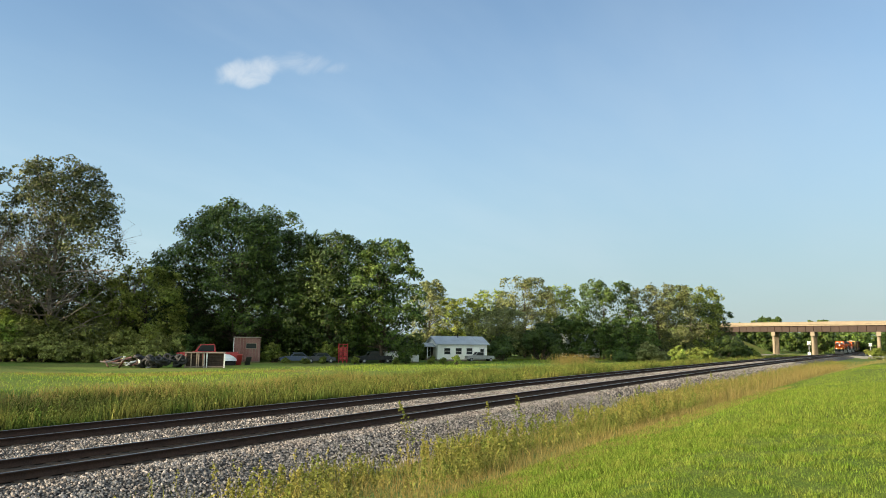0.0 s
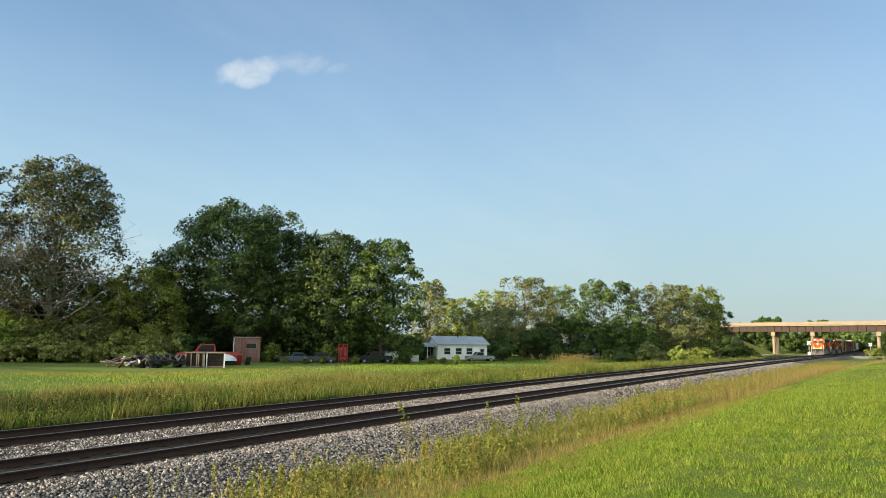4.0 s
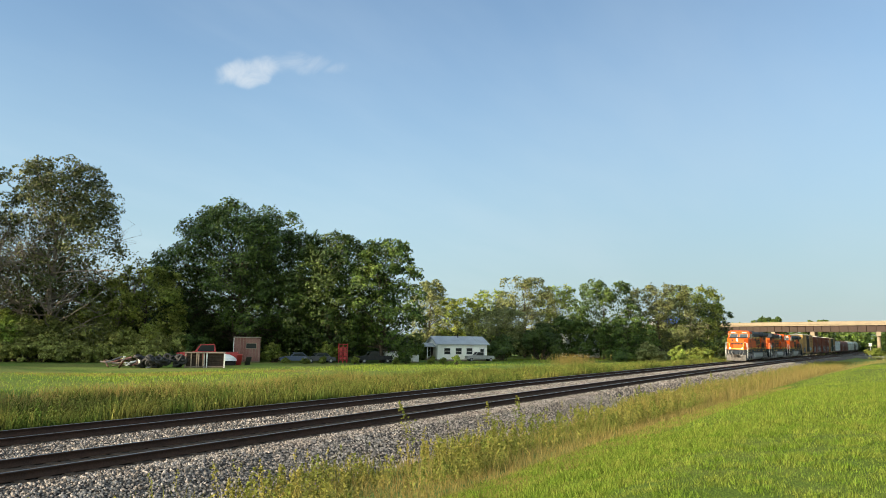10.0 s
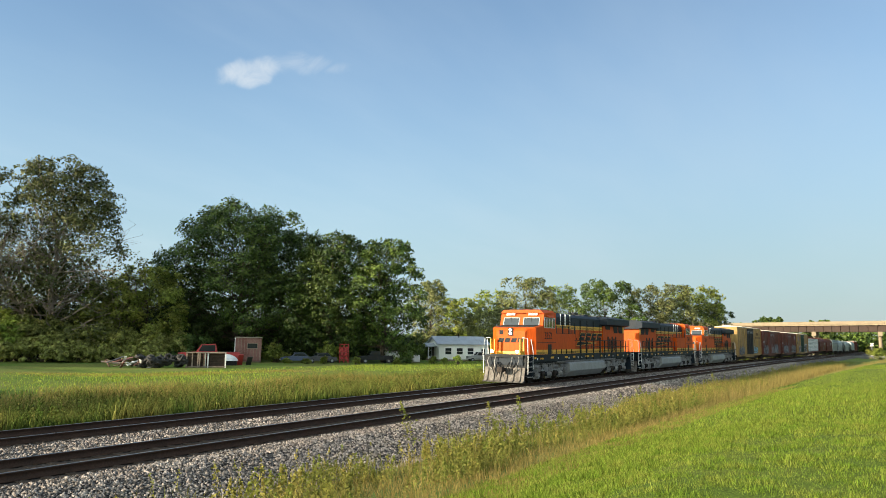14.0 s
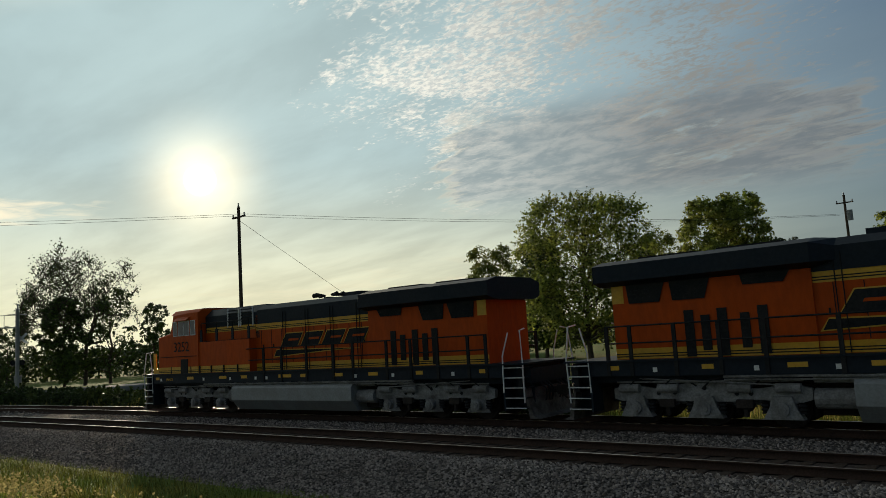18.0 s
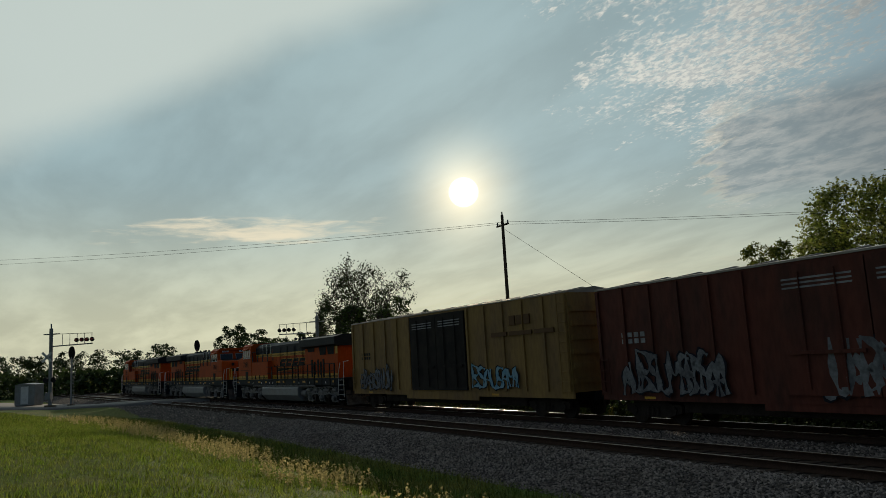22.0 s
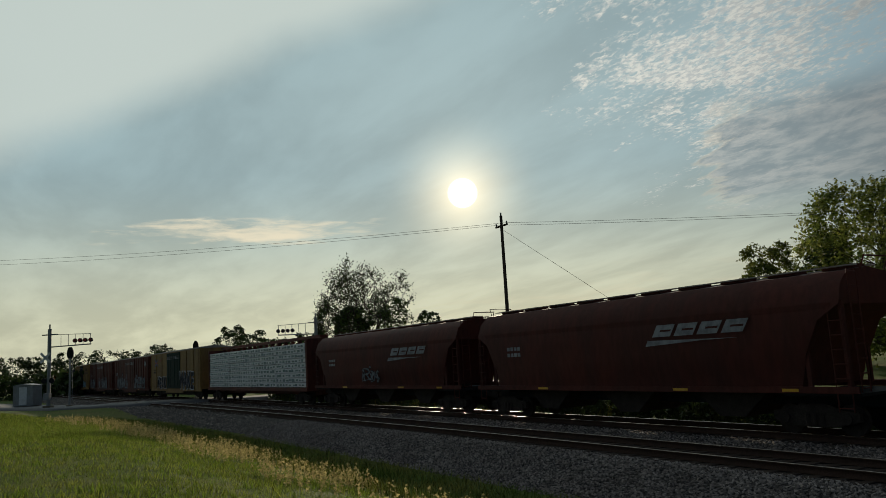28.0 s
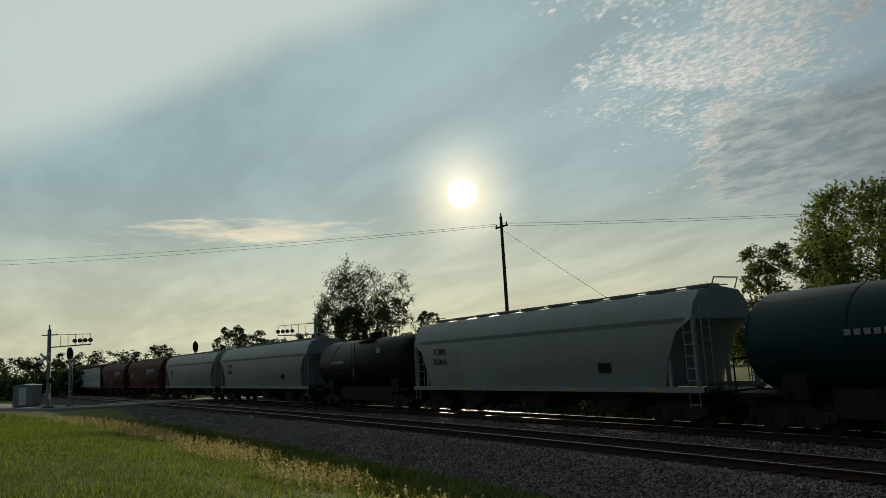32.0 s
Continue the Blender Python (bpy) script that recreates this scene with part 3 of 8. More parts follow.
def make_grass():
    rnd = np.random.RandomState(11)
    # mown lawn round the viewer
    near = np.concatenate([strip(rnd, 150000, 4, 20, lambda x: -18, lawn_edge, 1.2), strip(rnd, 190000, 3, 42, lambda x: -21, lawn_edge, 1.7), strip(rnd, 120000, -4, -52, lambda x: -18, lawn_edge, 1.5), strip(rnd, 26000, 40, 110, lambda x: -17, lawn_edge, 1.3)])
    blades("lawn_grass", "short bright green mown lawn grass", "grass", GRASSBLADE, near, 0.1 + 0.08 * np.array([max(-0.35, noise.noise((x * 1.1, y * 1.1, 4.0)) + 0.7 * noise.noise((x * 3.1, y * 3.1, 9.0))) for x, y in near]), 0.009, 0.9, 1, True)
    blades("far_lawn_grass", "lawn grass towards the level crossing", "grass", GRASSBLADE, strip(rnd, 30000, -50, -105, lambda x: -20, lawn_edge, 1.1), 0.16, 0.026, 0.9, 12, True)
    # weedy verge between lawn and ballast
    v = np.concatenate([strip(rnd, 26000, 2, 60, lambda x: lawn_edge(x) - 0.2, lambda x: -4.3, 1.4), strip(rnd, 14000, 60, 180, lambda x: lawn_edge(x) - 0.2, lambda x: -4.0, 1.2)])
    blades("verge_grass", "dry yellowing grass on the verge below the ballast", "grass", DRYGRASS, v, 0.26, 0.006, 0.9, 2)
    v = clumped(rnd, np.concatenate([strip(rnd, 26000, 6, 70, -8.2, -3.6, 1.3), strip(rnd, 12000, 70, 170, -7.5, -3.4, 1.2)]), 0.35, -0.05)
    blades("verge_weeds", "knee-high yellow-green grass along the ballast edge", "grass", WEED, v, 0.5, 0.009, 0.8, 3)
    v = clumped(rnd, np.concatenate([strip(rnd, 2600, 7, 60, -8.3, -3.9, 1.2), strip(rnd, 900, 60, 150, -7.5, -3.6, 1.1)]), 0.3, -0.12)
    weed_plants("leafy_weeds", "leafy yellow-green weeds on the slope below the ballast", v, 0.3, 0.85, WEED, 31)
    v = strip(rnd, 90, 9, 60, -4.2, -2.6, 1.1)
    weed_plants("ballast_weeds", "scattered weeds growing through the ballast edge", v, 0.12, 0.5, WEED, 32, 16)
    v = np.array([(23.4, 11.9), (25.2, 11.4), (37.5, 10.6), (46.0, 10.2), (52.0, 9.8), (19.0, 12.0)])
    weed_plants("tall_weeds", "tall single weeds standing above the verge", v, 1.1, 1.6, WEED, 33, 110)
    v = clumped(rnd, strip(rnd, 16000, 36, 120, -9.5, -4.5, 1.1), 0.1, -0.15)
    blades("dry_tall_grass", "tall dry tan grass beside the lawn", "grass", DRYGRASS, v, 0.7, 0.012, 0.5, 6)
    v = strip(rnd, 24000, -4, -60, lambda x: lawn_edge(x) - 0.1, lambda x: -4.6, 1.4)
    blades("west_verge_grass", "dull green grass on the shaded verge", "grass", TALLGRASS, v, 0.28, 0.008, 0.9, 15)
    v = clumped(rnd, strip(rnd, 2600, -5, -58, lambda x: lawn_edge(x) - 2.0, lambda x: lawn_edge(x) + 0.7, 1.1), 0.45, 0.02)
    weed_plants("seeding_grass", "pale seeding grass along the lawn edge", v, 0.2, 0.5, SEEDHEAD, 34, 12)
    v = np.array([(101.3, 37.8)]) + rnd.normal(size=(240, 2)) * np.array((2.6, 1.6))
    weed_plants("tall_dry_weeds", "patch of tall dry brown weeds beyond the far track", v, 0.9, 1.9, DRYGRASS, 37)
    # two worn wheel tracks across the field
    for k in (0.0, 2.2):
        q = rnd.uniform(-0.15, 1.35, 6000)
        v = np.stack([TRACK_A[0] + (TRACK_B[0] - TRACK_A[0]) * q + rnd.normal(0, 0.7, 6000), TRACK_A[1] + k + (TRACK_B[1] - TRACK_A[1]) * q + rnd.normal(0, 0.7, 6000)], 1)
        blades("worn_grass", "worn tan wheel track in the field grass", "grass", DRYGRASS, v, 0.1, 0.035, 0.9, 16 + int(k), True)
    v = strip(rnd, 34000, 3, 48, lambda x: lawn_edge(x) - 1.5, lambda x: lawn_edge(x) + 0.3, 1.5)
    blades("dry_lawn_edge", "dry tan grass along the edge of the lawn", "grass", DRYGRASS, v, 0.1, 0.008, 0.9, 19, True)
    # tall field grass beyond the far track
    v = np.concatenate([strip(rnd, 100000, 4, 95, 7.5, 19.0, 1.3), strip(rnd, 32000, 95, 230, 7.4, 15.0, 1.2)])
    v = clumped(rnd, v, 0.12, -0.45)
    blades("tall_field_grass", "waist-high tan and green grass beyond the far track", "grass", TALLGRASS, v, 0.95 + 0.55 * np.array([noise.noise((x * 0.22, y * 0.3, 2.0)) + 0.6 * noise.noise((x * 0.8, y * 0.8, 5.0)) for x, y in v]), 0.017, 0.75, 4)
    v = clumped(rnd, np.concatenate([strip(rnd, 2600, 14, 95, 7.8, 15.0, 1.2), strip(rnd, 700, 95, 200, 7.6, 14.0, 1.1)]), 0.2, -0.1)
    weed_plants("field_weeds", "leafy olive weeds among the tall field grass", v, 0.5, 1.25, TALLGRASS, 35, 34)
    v = clumped(rnd, strip(rnd, 20000, 14, 48, 12.5, 21.0, 1.0), 0.12, -0.1)
    blades("tan_field_grass", "patches of tall tan seeding grass in the field", "grass", DRYGRASS, v, 1.05, 0.012, 0.6, 9)
    v = clumped(rnd, strip(rnd, 44000, 10, -14, 7.6, 24.0, 1.0), 0.25, -0.4)
    blades("tall_lineside_grass", "tall golden green grass close beyond the far track", "grass", TALLGRASS, v, 0.8 + 0.4 * np.array([noise.noise((x * 0.3, y * 0.3, 2.0)) for x, y in v]), 0.012, 0.7, 21)
    v = clumped(rnd, strip(rnd, 7000, 10, -14, 8.0, 24.0, 1.0), 0.3, -0.2)
    blades("golden_lineside_grass", "pale golden seeding grass among the green", "grass", DRYGRASS, v, 1.0, 0.011, 0.5, 22)
    v = clumped(rnd, np.concatenate([strip(rnd, 3000, -14, -70, 17.5, 22.0, 1.1)]), 0.12, -0.3)
    blades("lineside_grass", "lower green grass beyond the far track", "grass", TALLGRASS, v, 0.5, 0.014, 0.5, 8)
    # dark weeds added to close off the bright field seen under the cars
    v = clumped(rnd, strip(rnd, 1500, -15, -72, 8.6, 12.5, 1.0), 0.3, -0.5)
    weed_plants("lineside_thicket", "dark waist-high weeds added along the far side of the line", v, 0.9, 1.7, LEAFWOOD, 38, 70)
    v = clumped(rnd, strip(rnd, 260, -20, -72, 8.6, 9.6, 1.0), 0.3, 0.0)
    weed_plants("lineside_weeds", "sunlit yellow-green weeds beside the far track", v, 0.5, 0.95, WEED, 39, 70)
    v = clumped(rnd, strip(rnd, 70000, 5, 160, 18, 45, 1.2), 0.1, -0.3)
    blades("field_grass", "short field grass behind the tall strip", "grass", GRASSBLADE, v, 0.2, 0.02, 0.6, 5)


def weed_plants(name, label, spots, h0, h1, mat, seed, leaves=48):
    """Leafy weeds: a thin stem with leaves up its length, thinning to the tip."""
    rnd = np.random.RandomState(seed)
    V, F, n0 = [], [], 0
    for x, y in spots:
        h = rnd.uniform(h0, h1)
        z0 = ground_z(x, y)
        lx, ly = rnd.normal(0, 0.12, 2) * h
        k = rnd.uniform(0.12, 1.0, leaves) ** 0.8
        p = np.stack([x + lx * k, y + ly * k, z0 + h * k], 1) + rnd.normal(size=(leaves, 3)) * (0.13 * h * (1.1 - k))[:, None]
        v, f = cards(p, 0.024 + (0.05 if mat is LEAFWOOD else 0.014) * h, rnd)
        V.append(v)
        F.append(f + n0)
        n0 += len(v)
        V.append(np.array([(x - 0.007, y, z0), (x + 0.007, y, z0), (x + lx, y + ly, z0 + h)]))
        F.append(np.array([(n0, n0 + 1, n0 + 2)]))
        n0 += 3
    return tagged(quadmesh(name, np.concatenate(V), np.concatenate(F), mat), label, "weeds", kind="stuff")


def cards(pts, size, rnd, flat=0.0):
    """Small leaf-clump faces, a bent quad each, at the points."""
    n = len(pts)
    a = rnd.normal(size=(n, 3))
    a[:, 2] *= 1 - flat
    a /= np.linalg.norm(a, axis=1, keepdims=True)
    b = np.cross(a, rnd.normal(size=(n, 3)))
    b /= np.linalg.norm(b, axis=1, keepdims=True)
    c = np.cross(a, b)
    s = (size * rnd.uniform(0.55, 1.3, n))[:, None]
    v = np.empty((n, 3, 3))
    v[:, 0] = pts - b * s + c * s * 0.6
    v[:, 1] = pts + b * s * 0.9 + c * s * 0.4
    v[:, 2] = pts - c * s * 0.95 + a * s * 0.2
    return v.reshape(-1, 3), np.arange(n * 3).reshape(-1, 3)


make_ground()
track_near = make_track("near railway track with worn rails on wooden sleepers", NEAR, "track_1")
track_far = make_track("far railway track with worn rails on wooden sleepers", FAR, "track_2")

# ---- the train ----
BOXDARKBROWN = material("faded_brown_lettering", (0.12, 0.06, 0.02), 0.8)
EMBLEMBLUE = material("faded_blue_emblem", (0.06, 0.10, 0.30), 0.7, 0.0, (0.12, 0.14, 0.25), 2.0, 0.6)
CARREDPAINT = material("faded_red_emblem", (0.36, 0.08, 0.04), 0.7, 0.0, (0.3, 0.14, 0.07), 2.0, 0.6)
DOORBROWN = material("dark_boxcar_door", (0.02, 0.018, 0.018), 0.7, 0.0, (0.04, 0.035, 0.03), 1.2, 0.6, spec=0.1)
DOORGREEN = material("dark_green_boxcar_door", (0.012, 0.034, 0.026), 0.7, 0.0, (0.03, 0.04, 0.03), 1.2, 0.6, spec=0.1)
SPEED, FRONT_AT_16 = 19.099, 2.945      # metres a second; where the leading coupler is at 16 s


def wheelset_parts(parent, xs, z=0.5, r=0.5, mat=GRIME):
    for x in xs:
        for y in (-0.72, 0.72):
            bm = bmesh.new()
            tube(bm, (0, -0.07, 0), (0, 0.07, 0), r, 20)
            tube(bm, (0, -0.1, 0), (0, 0.1, 0), r * 0.3, 10)
            w = part("wheel", bm, mat, parent)
            w.location = (x, y, z)


def freight_truck(car, x):
    """A two-axle freight truck: cast side frames with springs, bolster and four wheels."""
    t = part("truck", boxes((-0.25, 0.25, -1.0, 1.0, 0.45, 0.75)), TRUCKDARK, car)
    t.location = (x, 0, 0)
    for s in (-1, 1):
        y = s * 1.02
        bm = prisms(([(-1.25, 0.42), (-1.05, 0.36), (-0.55, 0.25), (0.55, 0.25), (1.05, 0.36), (1.25, 0.42), (1.25, 0.66), (0.8, 0.7), (0.4, 0.86), (-0.4, 0.86), (-0.8, 0.7), (-1.25, 0.66)], y - 0.07, y + 0.07))
        for a in (-0.9, 0.9):
            tube(bm, (a, y - 0.12, 0.48), (a, y + 0.12, 0.48), 0.16, 10)
        for a in (-0.22, 0, 0.22):
            tube(bm, (a, y + s * 0.05, 0.3), (a, y + s * 0.05, 0.6), 0.075, 8)
        part("side_frame", bm, TRUCKDARK, t)
    wheelset_parts(t, (-0.9, 0.9), 0.42, 0.42, TRUCKDARK)


def coupler(car, x, s):
    bm = boxes((min(x, x + s * 0.75), max(x, x + s * 0.75), -0.09, 0.09, 0.78, 0.96), (min(x + s * 0.5, x + s * 0.85), max(x + s * 0.5, x + s * 0.85), -0.16, 0.16, 0.72, 1.02))
    tube(bm, (x + s * 0.3, 0.3, 0.8), (x + s * 0.8, 0.22, 0.45), 0.03, 6)
    part("coupler", bm, TRUCKDARK, car)


def ladder(car, x, y, z0, z1, mat, wide=0.45, along="x"):
    rows = []
    for s in (-wide / 2, wide / 2):
        rows.append([(x + s, y, z0), (x + s, y, z1)] if along == "x" else [(x, y + s, z0), (x, y + s, z1)])
    n = int((z1 - z0) / 0.38)
    for i in range(n + 1):
        z = z0 + 0.1 + i * 0.38
        if z < z1:
            rows.append([(x - wide / 2, y, z), (x + wide / 2, y, z)] if along == "x" else [(x, y - wide / 2, z), (x, y + wide / 2, z)])
    part("ladder", tubes(rows, 0.02, 5), mat, car)


def loco_truck(car, x):
    """A three-axle locomotive truck with journal boxes, coil springs, brake gear and wheels."""
    t = part("truck", boxes((-2.2, 2.2, -0.85, 0.85, 0.55, 0.85)), GRIME, car)
    t.location = (x, 0, 0)
    axles = (-1.88, 0.0, 1.88)
    for a in axles:
        part("traction_motor", box(bmesh.new(), a - 0.62, a + 0.5, -0.6, 0.6, 0.24, 1.1, bevel=0.08), TRUCKDARK, t)
    for s in (-1, 1):
        y = s * 1.14
        out = [(-2.55, 0.72), (-2.2, 0.62), (-1.4, 0.72), (-0.6, 0.66), (0.6, 0.66), (1.4, 0.72), (2.2, 0.62), (2.55, 0.72), (2.55, 0.98), (2.1, 1.1), (1.3, 0.98), (0.5, 1.12), (-0.5, 1.12), (-1.3, 0.98), (-2.1, 1.1), (-2.55, 0.98)]
        part("side_frame", prisms((out, y - 0.08, y + 0.08)), GRIME, t)
        for a in axles:
            bm = prisms(([(a - 0.46, 0.26), (a + 0.46, 0.26), (a + 0.3, 0.55), (a + 0.22, 0.8), (a - 0.22, 0.8), (a - 0.3, 0.55)], y - 0.06, y + s * 0.14 + 0.06))
            tube(bm, (a, y + s * 0.05, 0.5), (a, y + s * 0.26, 0.5), 0.17, 14)
            tube(bm, (a, y + s * 0.2, 0.5), (a, y + s * 0.29, 0.5), 0.1, 12)
            part("journal_box", bm, GRIME, t)
            for q in (-0.42, 0.42):
                ring = [(0.0, 0.35)] + [(0.115 if k % 2 else 0.07, 0.35 + k * 0.045) for k in range(1, 8)] + [(0.0, 0.7)]
                bm = bmesh.new()
                rows = [[bm.verts.new((a + q + math.cos(j * 0.7854) * r, y + s * 0.08 + math.sin(j * 0.7854) * r, z)) for j in range(8)] for r, z in ring[1:-1]]
                for r0, r1 in zip(rows, rows[1:]):
                    for j in range(8):
                        bm.faces.new((r0[j], r0[(j + 1) % 8], r1[(j + 1) % 8], r1[j]))
                part("spring", bm, BLACK, t)
        bm = bmesh.new()
        for q in (-2.05, -0.9, 0.95, 2.05):
            tube(bm, (q - 0.28, y + s * 0.12, 1.0), (q + 0.28, y + s * 0.12, 1.0), 0.12, 10)
        tube(bm, (-2.4, y + s * 0.16, 1.18), (2.4, y + s * 0.16, 1.16), 0.025, 5)
        tube(bm, (-1.9, y + s * 0.2, 1.08), (1.7, y + s * 0.2, 1.26), 0.022, 5)
        part("brake_cylinder", bm, GRIME, t)
        hoses = [[(q - 0.5, y + s * 0.1, 1.05), (q - 0.2, y + s * 0.2, 1.28), (q + 0.15, y + s * 0.2, 1.22), (q + 0.45, y + s * 0.12, 0.98)] for q in (-1.6, -0.4, 0.7, 1.7)]
        hoses += [[(q, y + s * 0.14, 0.62), (q + 0.25, y + s * 0.16, 0.5), (q + 0.55, y + s * 0.15, 0.6)] for q in (-1.25, 0.65)]
        part("air_hose", tubes(hoses, 0.022), BLACK, t)
        # holes drawn as black discs, the dark of the recess put into the colour
        for q, z in ((-1.15, 0.86), (-0.8, 0.86), (0.8, 0.88), (1.25, 0.86), (0.0, 1.0)):
            part("frame_hole_disc", tube(bmesh.new(), (q, y + s * 0.07, z), (q, y + s * 0.1, z), 0.055, 8), BLACK, t)
        for q in (-1.0, 1.0):
            bm = bmesh.new()
            box(bm, q - 0.2, q + 0.2, min(y + s * 0.05, y + s * 0.2), max(y + s * 0.05, y + s * 0.2), 0.52, 0.72)
            box(bm, q - 0.05, q + 0.05, min(y + s * 0.05, y + s * 0.16), max(y + s * 0.05, y + s * 0.16), 0.3, 0.55)
            part("brake_shoe", bm, TRUCKDARK, t)
    wheelset_parts(t, axles, 0.53, 0.53, TRUCKDARK)


def letters(car, text, x, y, z, size, mat, s=-1, shear=0.0, name="road_number", fat=0.002, wide=1.0):
    """Numbers painted on a side, s -1: the side that faces the viewer of a car which runs nose first."""
    cu = bpy.data.curves.new(name, "FONT")
    cu.body, cu.size, cu.extrude, cu.offset, cu.shear, cu.resolution_u = text, size, 0.004, size * fat, shear, 3
    cu.align_x, cu.align_y = "CENTER", "CENTER"
    tmp = bpy.data.objects.new(name, cu)
    scene.collection.objects.link(tmp)
    me = bpy.data.meshes.new_from_object(tmp.evaluated_get(bpy.context.evaluated_depsgraph_get()))
    bpy.data.objects.remove(tmp)
    me.materials.clear()
    me.materials.append(mat)
    ob = new(name, me)
    ob.parent = car
    ob.matrix_basis = pose(x, y, z, 90, 0, 0 if s < 0 else 180) @ Matrix.Diagonal((wide, 1, 1, 1))
    return ob


def emblem(car, x, y, z, w, mat, s, line, back=ORANGE):
    """The road's painted side emblem as plain slanted blocks over a long pointed stroke."""
    bm = bmesh.new()
    def quad(pts, off, m):
        f = bm.faces.new([bm.verts.new((x + s * -1 * a, y + s * off, z + b)) for a, b in pts])
        f.material_index = m
    h = w * 0.053
    step = w * 0.255
    for m, grow, off in ((1, 0.035, 0.006), (0, 0.0, 0.012)):
        for i in range(4):
            a = -w * 0.47 + i * step
            quad([(a - grow * 1.4, -h - grow), (a + step * 0.84 + grow * 0.6, -h - grow), (a + step * 0.84 + 0.07 * w + grow * 1.4, h + grow), (a + 0.07 * w - grow * 0.6, h + grow)], off, m)
        quad([(-w * 0.56 - grow * 2, -h * 2.55 - grow), (w * 0.1, -h * 1.95 - grow), (w * 0.47 + grow * 3, -h * 1.85), (w * 0.1, -h * 1.75 + grow), (-w * 0.53, -h * 1.55 + grow)], off, m)
    # plain slits in the slanted blocks, in the body colour
    for i, (k, p0, p1) in enumerate(((0.0, 0.25, 0.85),) * 4):
        a = -w * 0.47 + i * step + 0.035 * w * (1 + k)
        quad([(a + step * p0, h * (k - 0.16)), (a + step * (p1 - 0.1), h * (k - 0.16)), (a + step * (p1 - 0.07), h * (k + 0.16)), (a + step * (p0 + 0.03), h * (k + 0.16))], 0.018, 2)
    part("side_emblem", bm, (mat, line, back), car)


def locomotive(label, number, lit=False):
    """A six-axle diesel. Nose towards -x, 22.6 m over couplers, z 0 at the rail."""
    L = thing("locomotive", label, "locomotive", "locomotives of the train")
    X0 = -11.3                                    # leading coupler face

    def X(a):
        return X0 + a
    # frame and walkway
    part("frame", boxes((X(1.55), X(21.2), -1.5, 1.5, 1.34, 1.72), (X(0.75), X(22.0), -1.2, 1.2, 1.15, 1.6)), DARK, L)
    part("walkway", boxes((X(0.75), X(22.0), -1.56, 1.56, 1.72, 1.77)), DARK, L)
    for s in (-1, 1):
        for a, w in ((1.78, 0.28), (4.3, 0.5), (6.7, 0.5), (8.2, 0.4), (10.6, 0.75), (11.9, 0.4), (13.8, 0.4), (15.5, 0.45), (17.7, 0.3), (20.3, 0.35)):
            part("reflector_strip", boxes((X(a), X(a + w), s * 1.503, s * 1.511, 1.5, 1.62)), YELLOW, L)
        for a in (2.16, 5.5, 7.4, 9.1, 9.8, 14.8, 16.6, 19.2):
            part("placard", boxes((X(a), X(a + 0.12), s * 1.503, s * 1.511, 1.44, 1.56)), WHITE, L)
    # nose and cab
    bm = bmesh.new()
    # the nose narrows to its front face by slanted corner panels
    rings = []
    for a, half, top in ((1.55, 0.98, 3.22), (1.66, 1.06, 3.38), (2.05, 1.5, 3.46), (3.02, 1.5, 3.6)):
        rings.append([bm.verts.new((X(a), y, z)) for y, z in ((-half, 1.77), (half, 1.77), (half, top - 0.07), (half - 0.1, top), (-half + 0.1, top), (-half, top - 0.07))])
    for r0, r1 in zip(rings, rings[1:]):
        for i in range(6):
            bm.faces.new((r0[i], r0[(i + 1) % 6], r1[(i + 1) % 6], r1[i]))
    bm.faces.new(rings[0][::-1])
    bm.faces.new(rings[-1])
    bmesh.ops.recalc_face_normals(bm, faces=bm.faces)
    part("nose", bm, ORANGE, L)
    part("nose_top", prisms(([(X(2.06), 3.462), (X(2.98), 3.595), (X(2.98), 3.612), (X(2.06), 3.48)], -1.3, 1.3)), BLACK, L)
    cab = [(X(3.0), 1.77), (X(3.0), 3.46), (X(3.22), 4.12), (X(3.3), 4.38), (X(5.2), 4.44), (X(5.2), 1.77)]
    bm = bmesh.new()
    prism(bm, cab, -1.5, 1.5)
    part("cab", bm, ORANGE, L, "orange cab shell")
    part("cab_roof", prisms(([(-1.5, 4.38), (-1.25, 4.58), (1.25, 4.58), (1.5, 4.38)], X(3.12), X(5.2), "x")), ORANGE, L)
    part("roof_rail", boxes((X(3.3), X(5.1), -1.0, 1.0, 4.58, 4.61), (X(3.9), X(4.3), -0.3, 0.3, 4.6, 4.66)), BLACK, L)
    for s in (-1, 1):
        # windscreens, slightly leaned, with frame and wiper
        w = part("windscreen", boxes((-0.02, 0.0, -0.52, 0.52, -0.28, 0.25)), CABGLASS, L)
        w.matrix_basis = Matrix.Translation((X(3.105), s * 0.70, 3.80)) @ pose(0, 0, 0, 0, 18, 0)
        bm = boxes((-0.03, -0.015, -0.57, -0.52, -0.33, 0.3), (-0.03, -0.015, 0.52, 0.57, -0.33, 0.3), (-0.03, -0.015, -0.57, 0.57, 0.25, 0.3), (-0.03, -0.015, -0.57, 0.57, -0.33, -0.28))
        part("window_frame", bm, SILVER, w)
        part("wiper", tubes([[(-0.04, 0.05, 0.3), (-0.04, -0.05, -0.05)]], 0.012), BLACK, w)
        nb = part("number_board", boxes((-0.03, 0.0, -0.3, 0.3, -0.11, 0.11)), WHITE, L, "lit number board")
        nb.matrix_basis = Matrix.Translation((X(3.2), s * 0.78, 4.33)) @ pose(0, 0, 0, 0, 18, 0)
        digits = letters(nb, number, 0, 0, 0, 0.2, BLACK, -1, 0, "board_digits", 0.01)
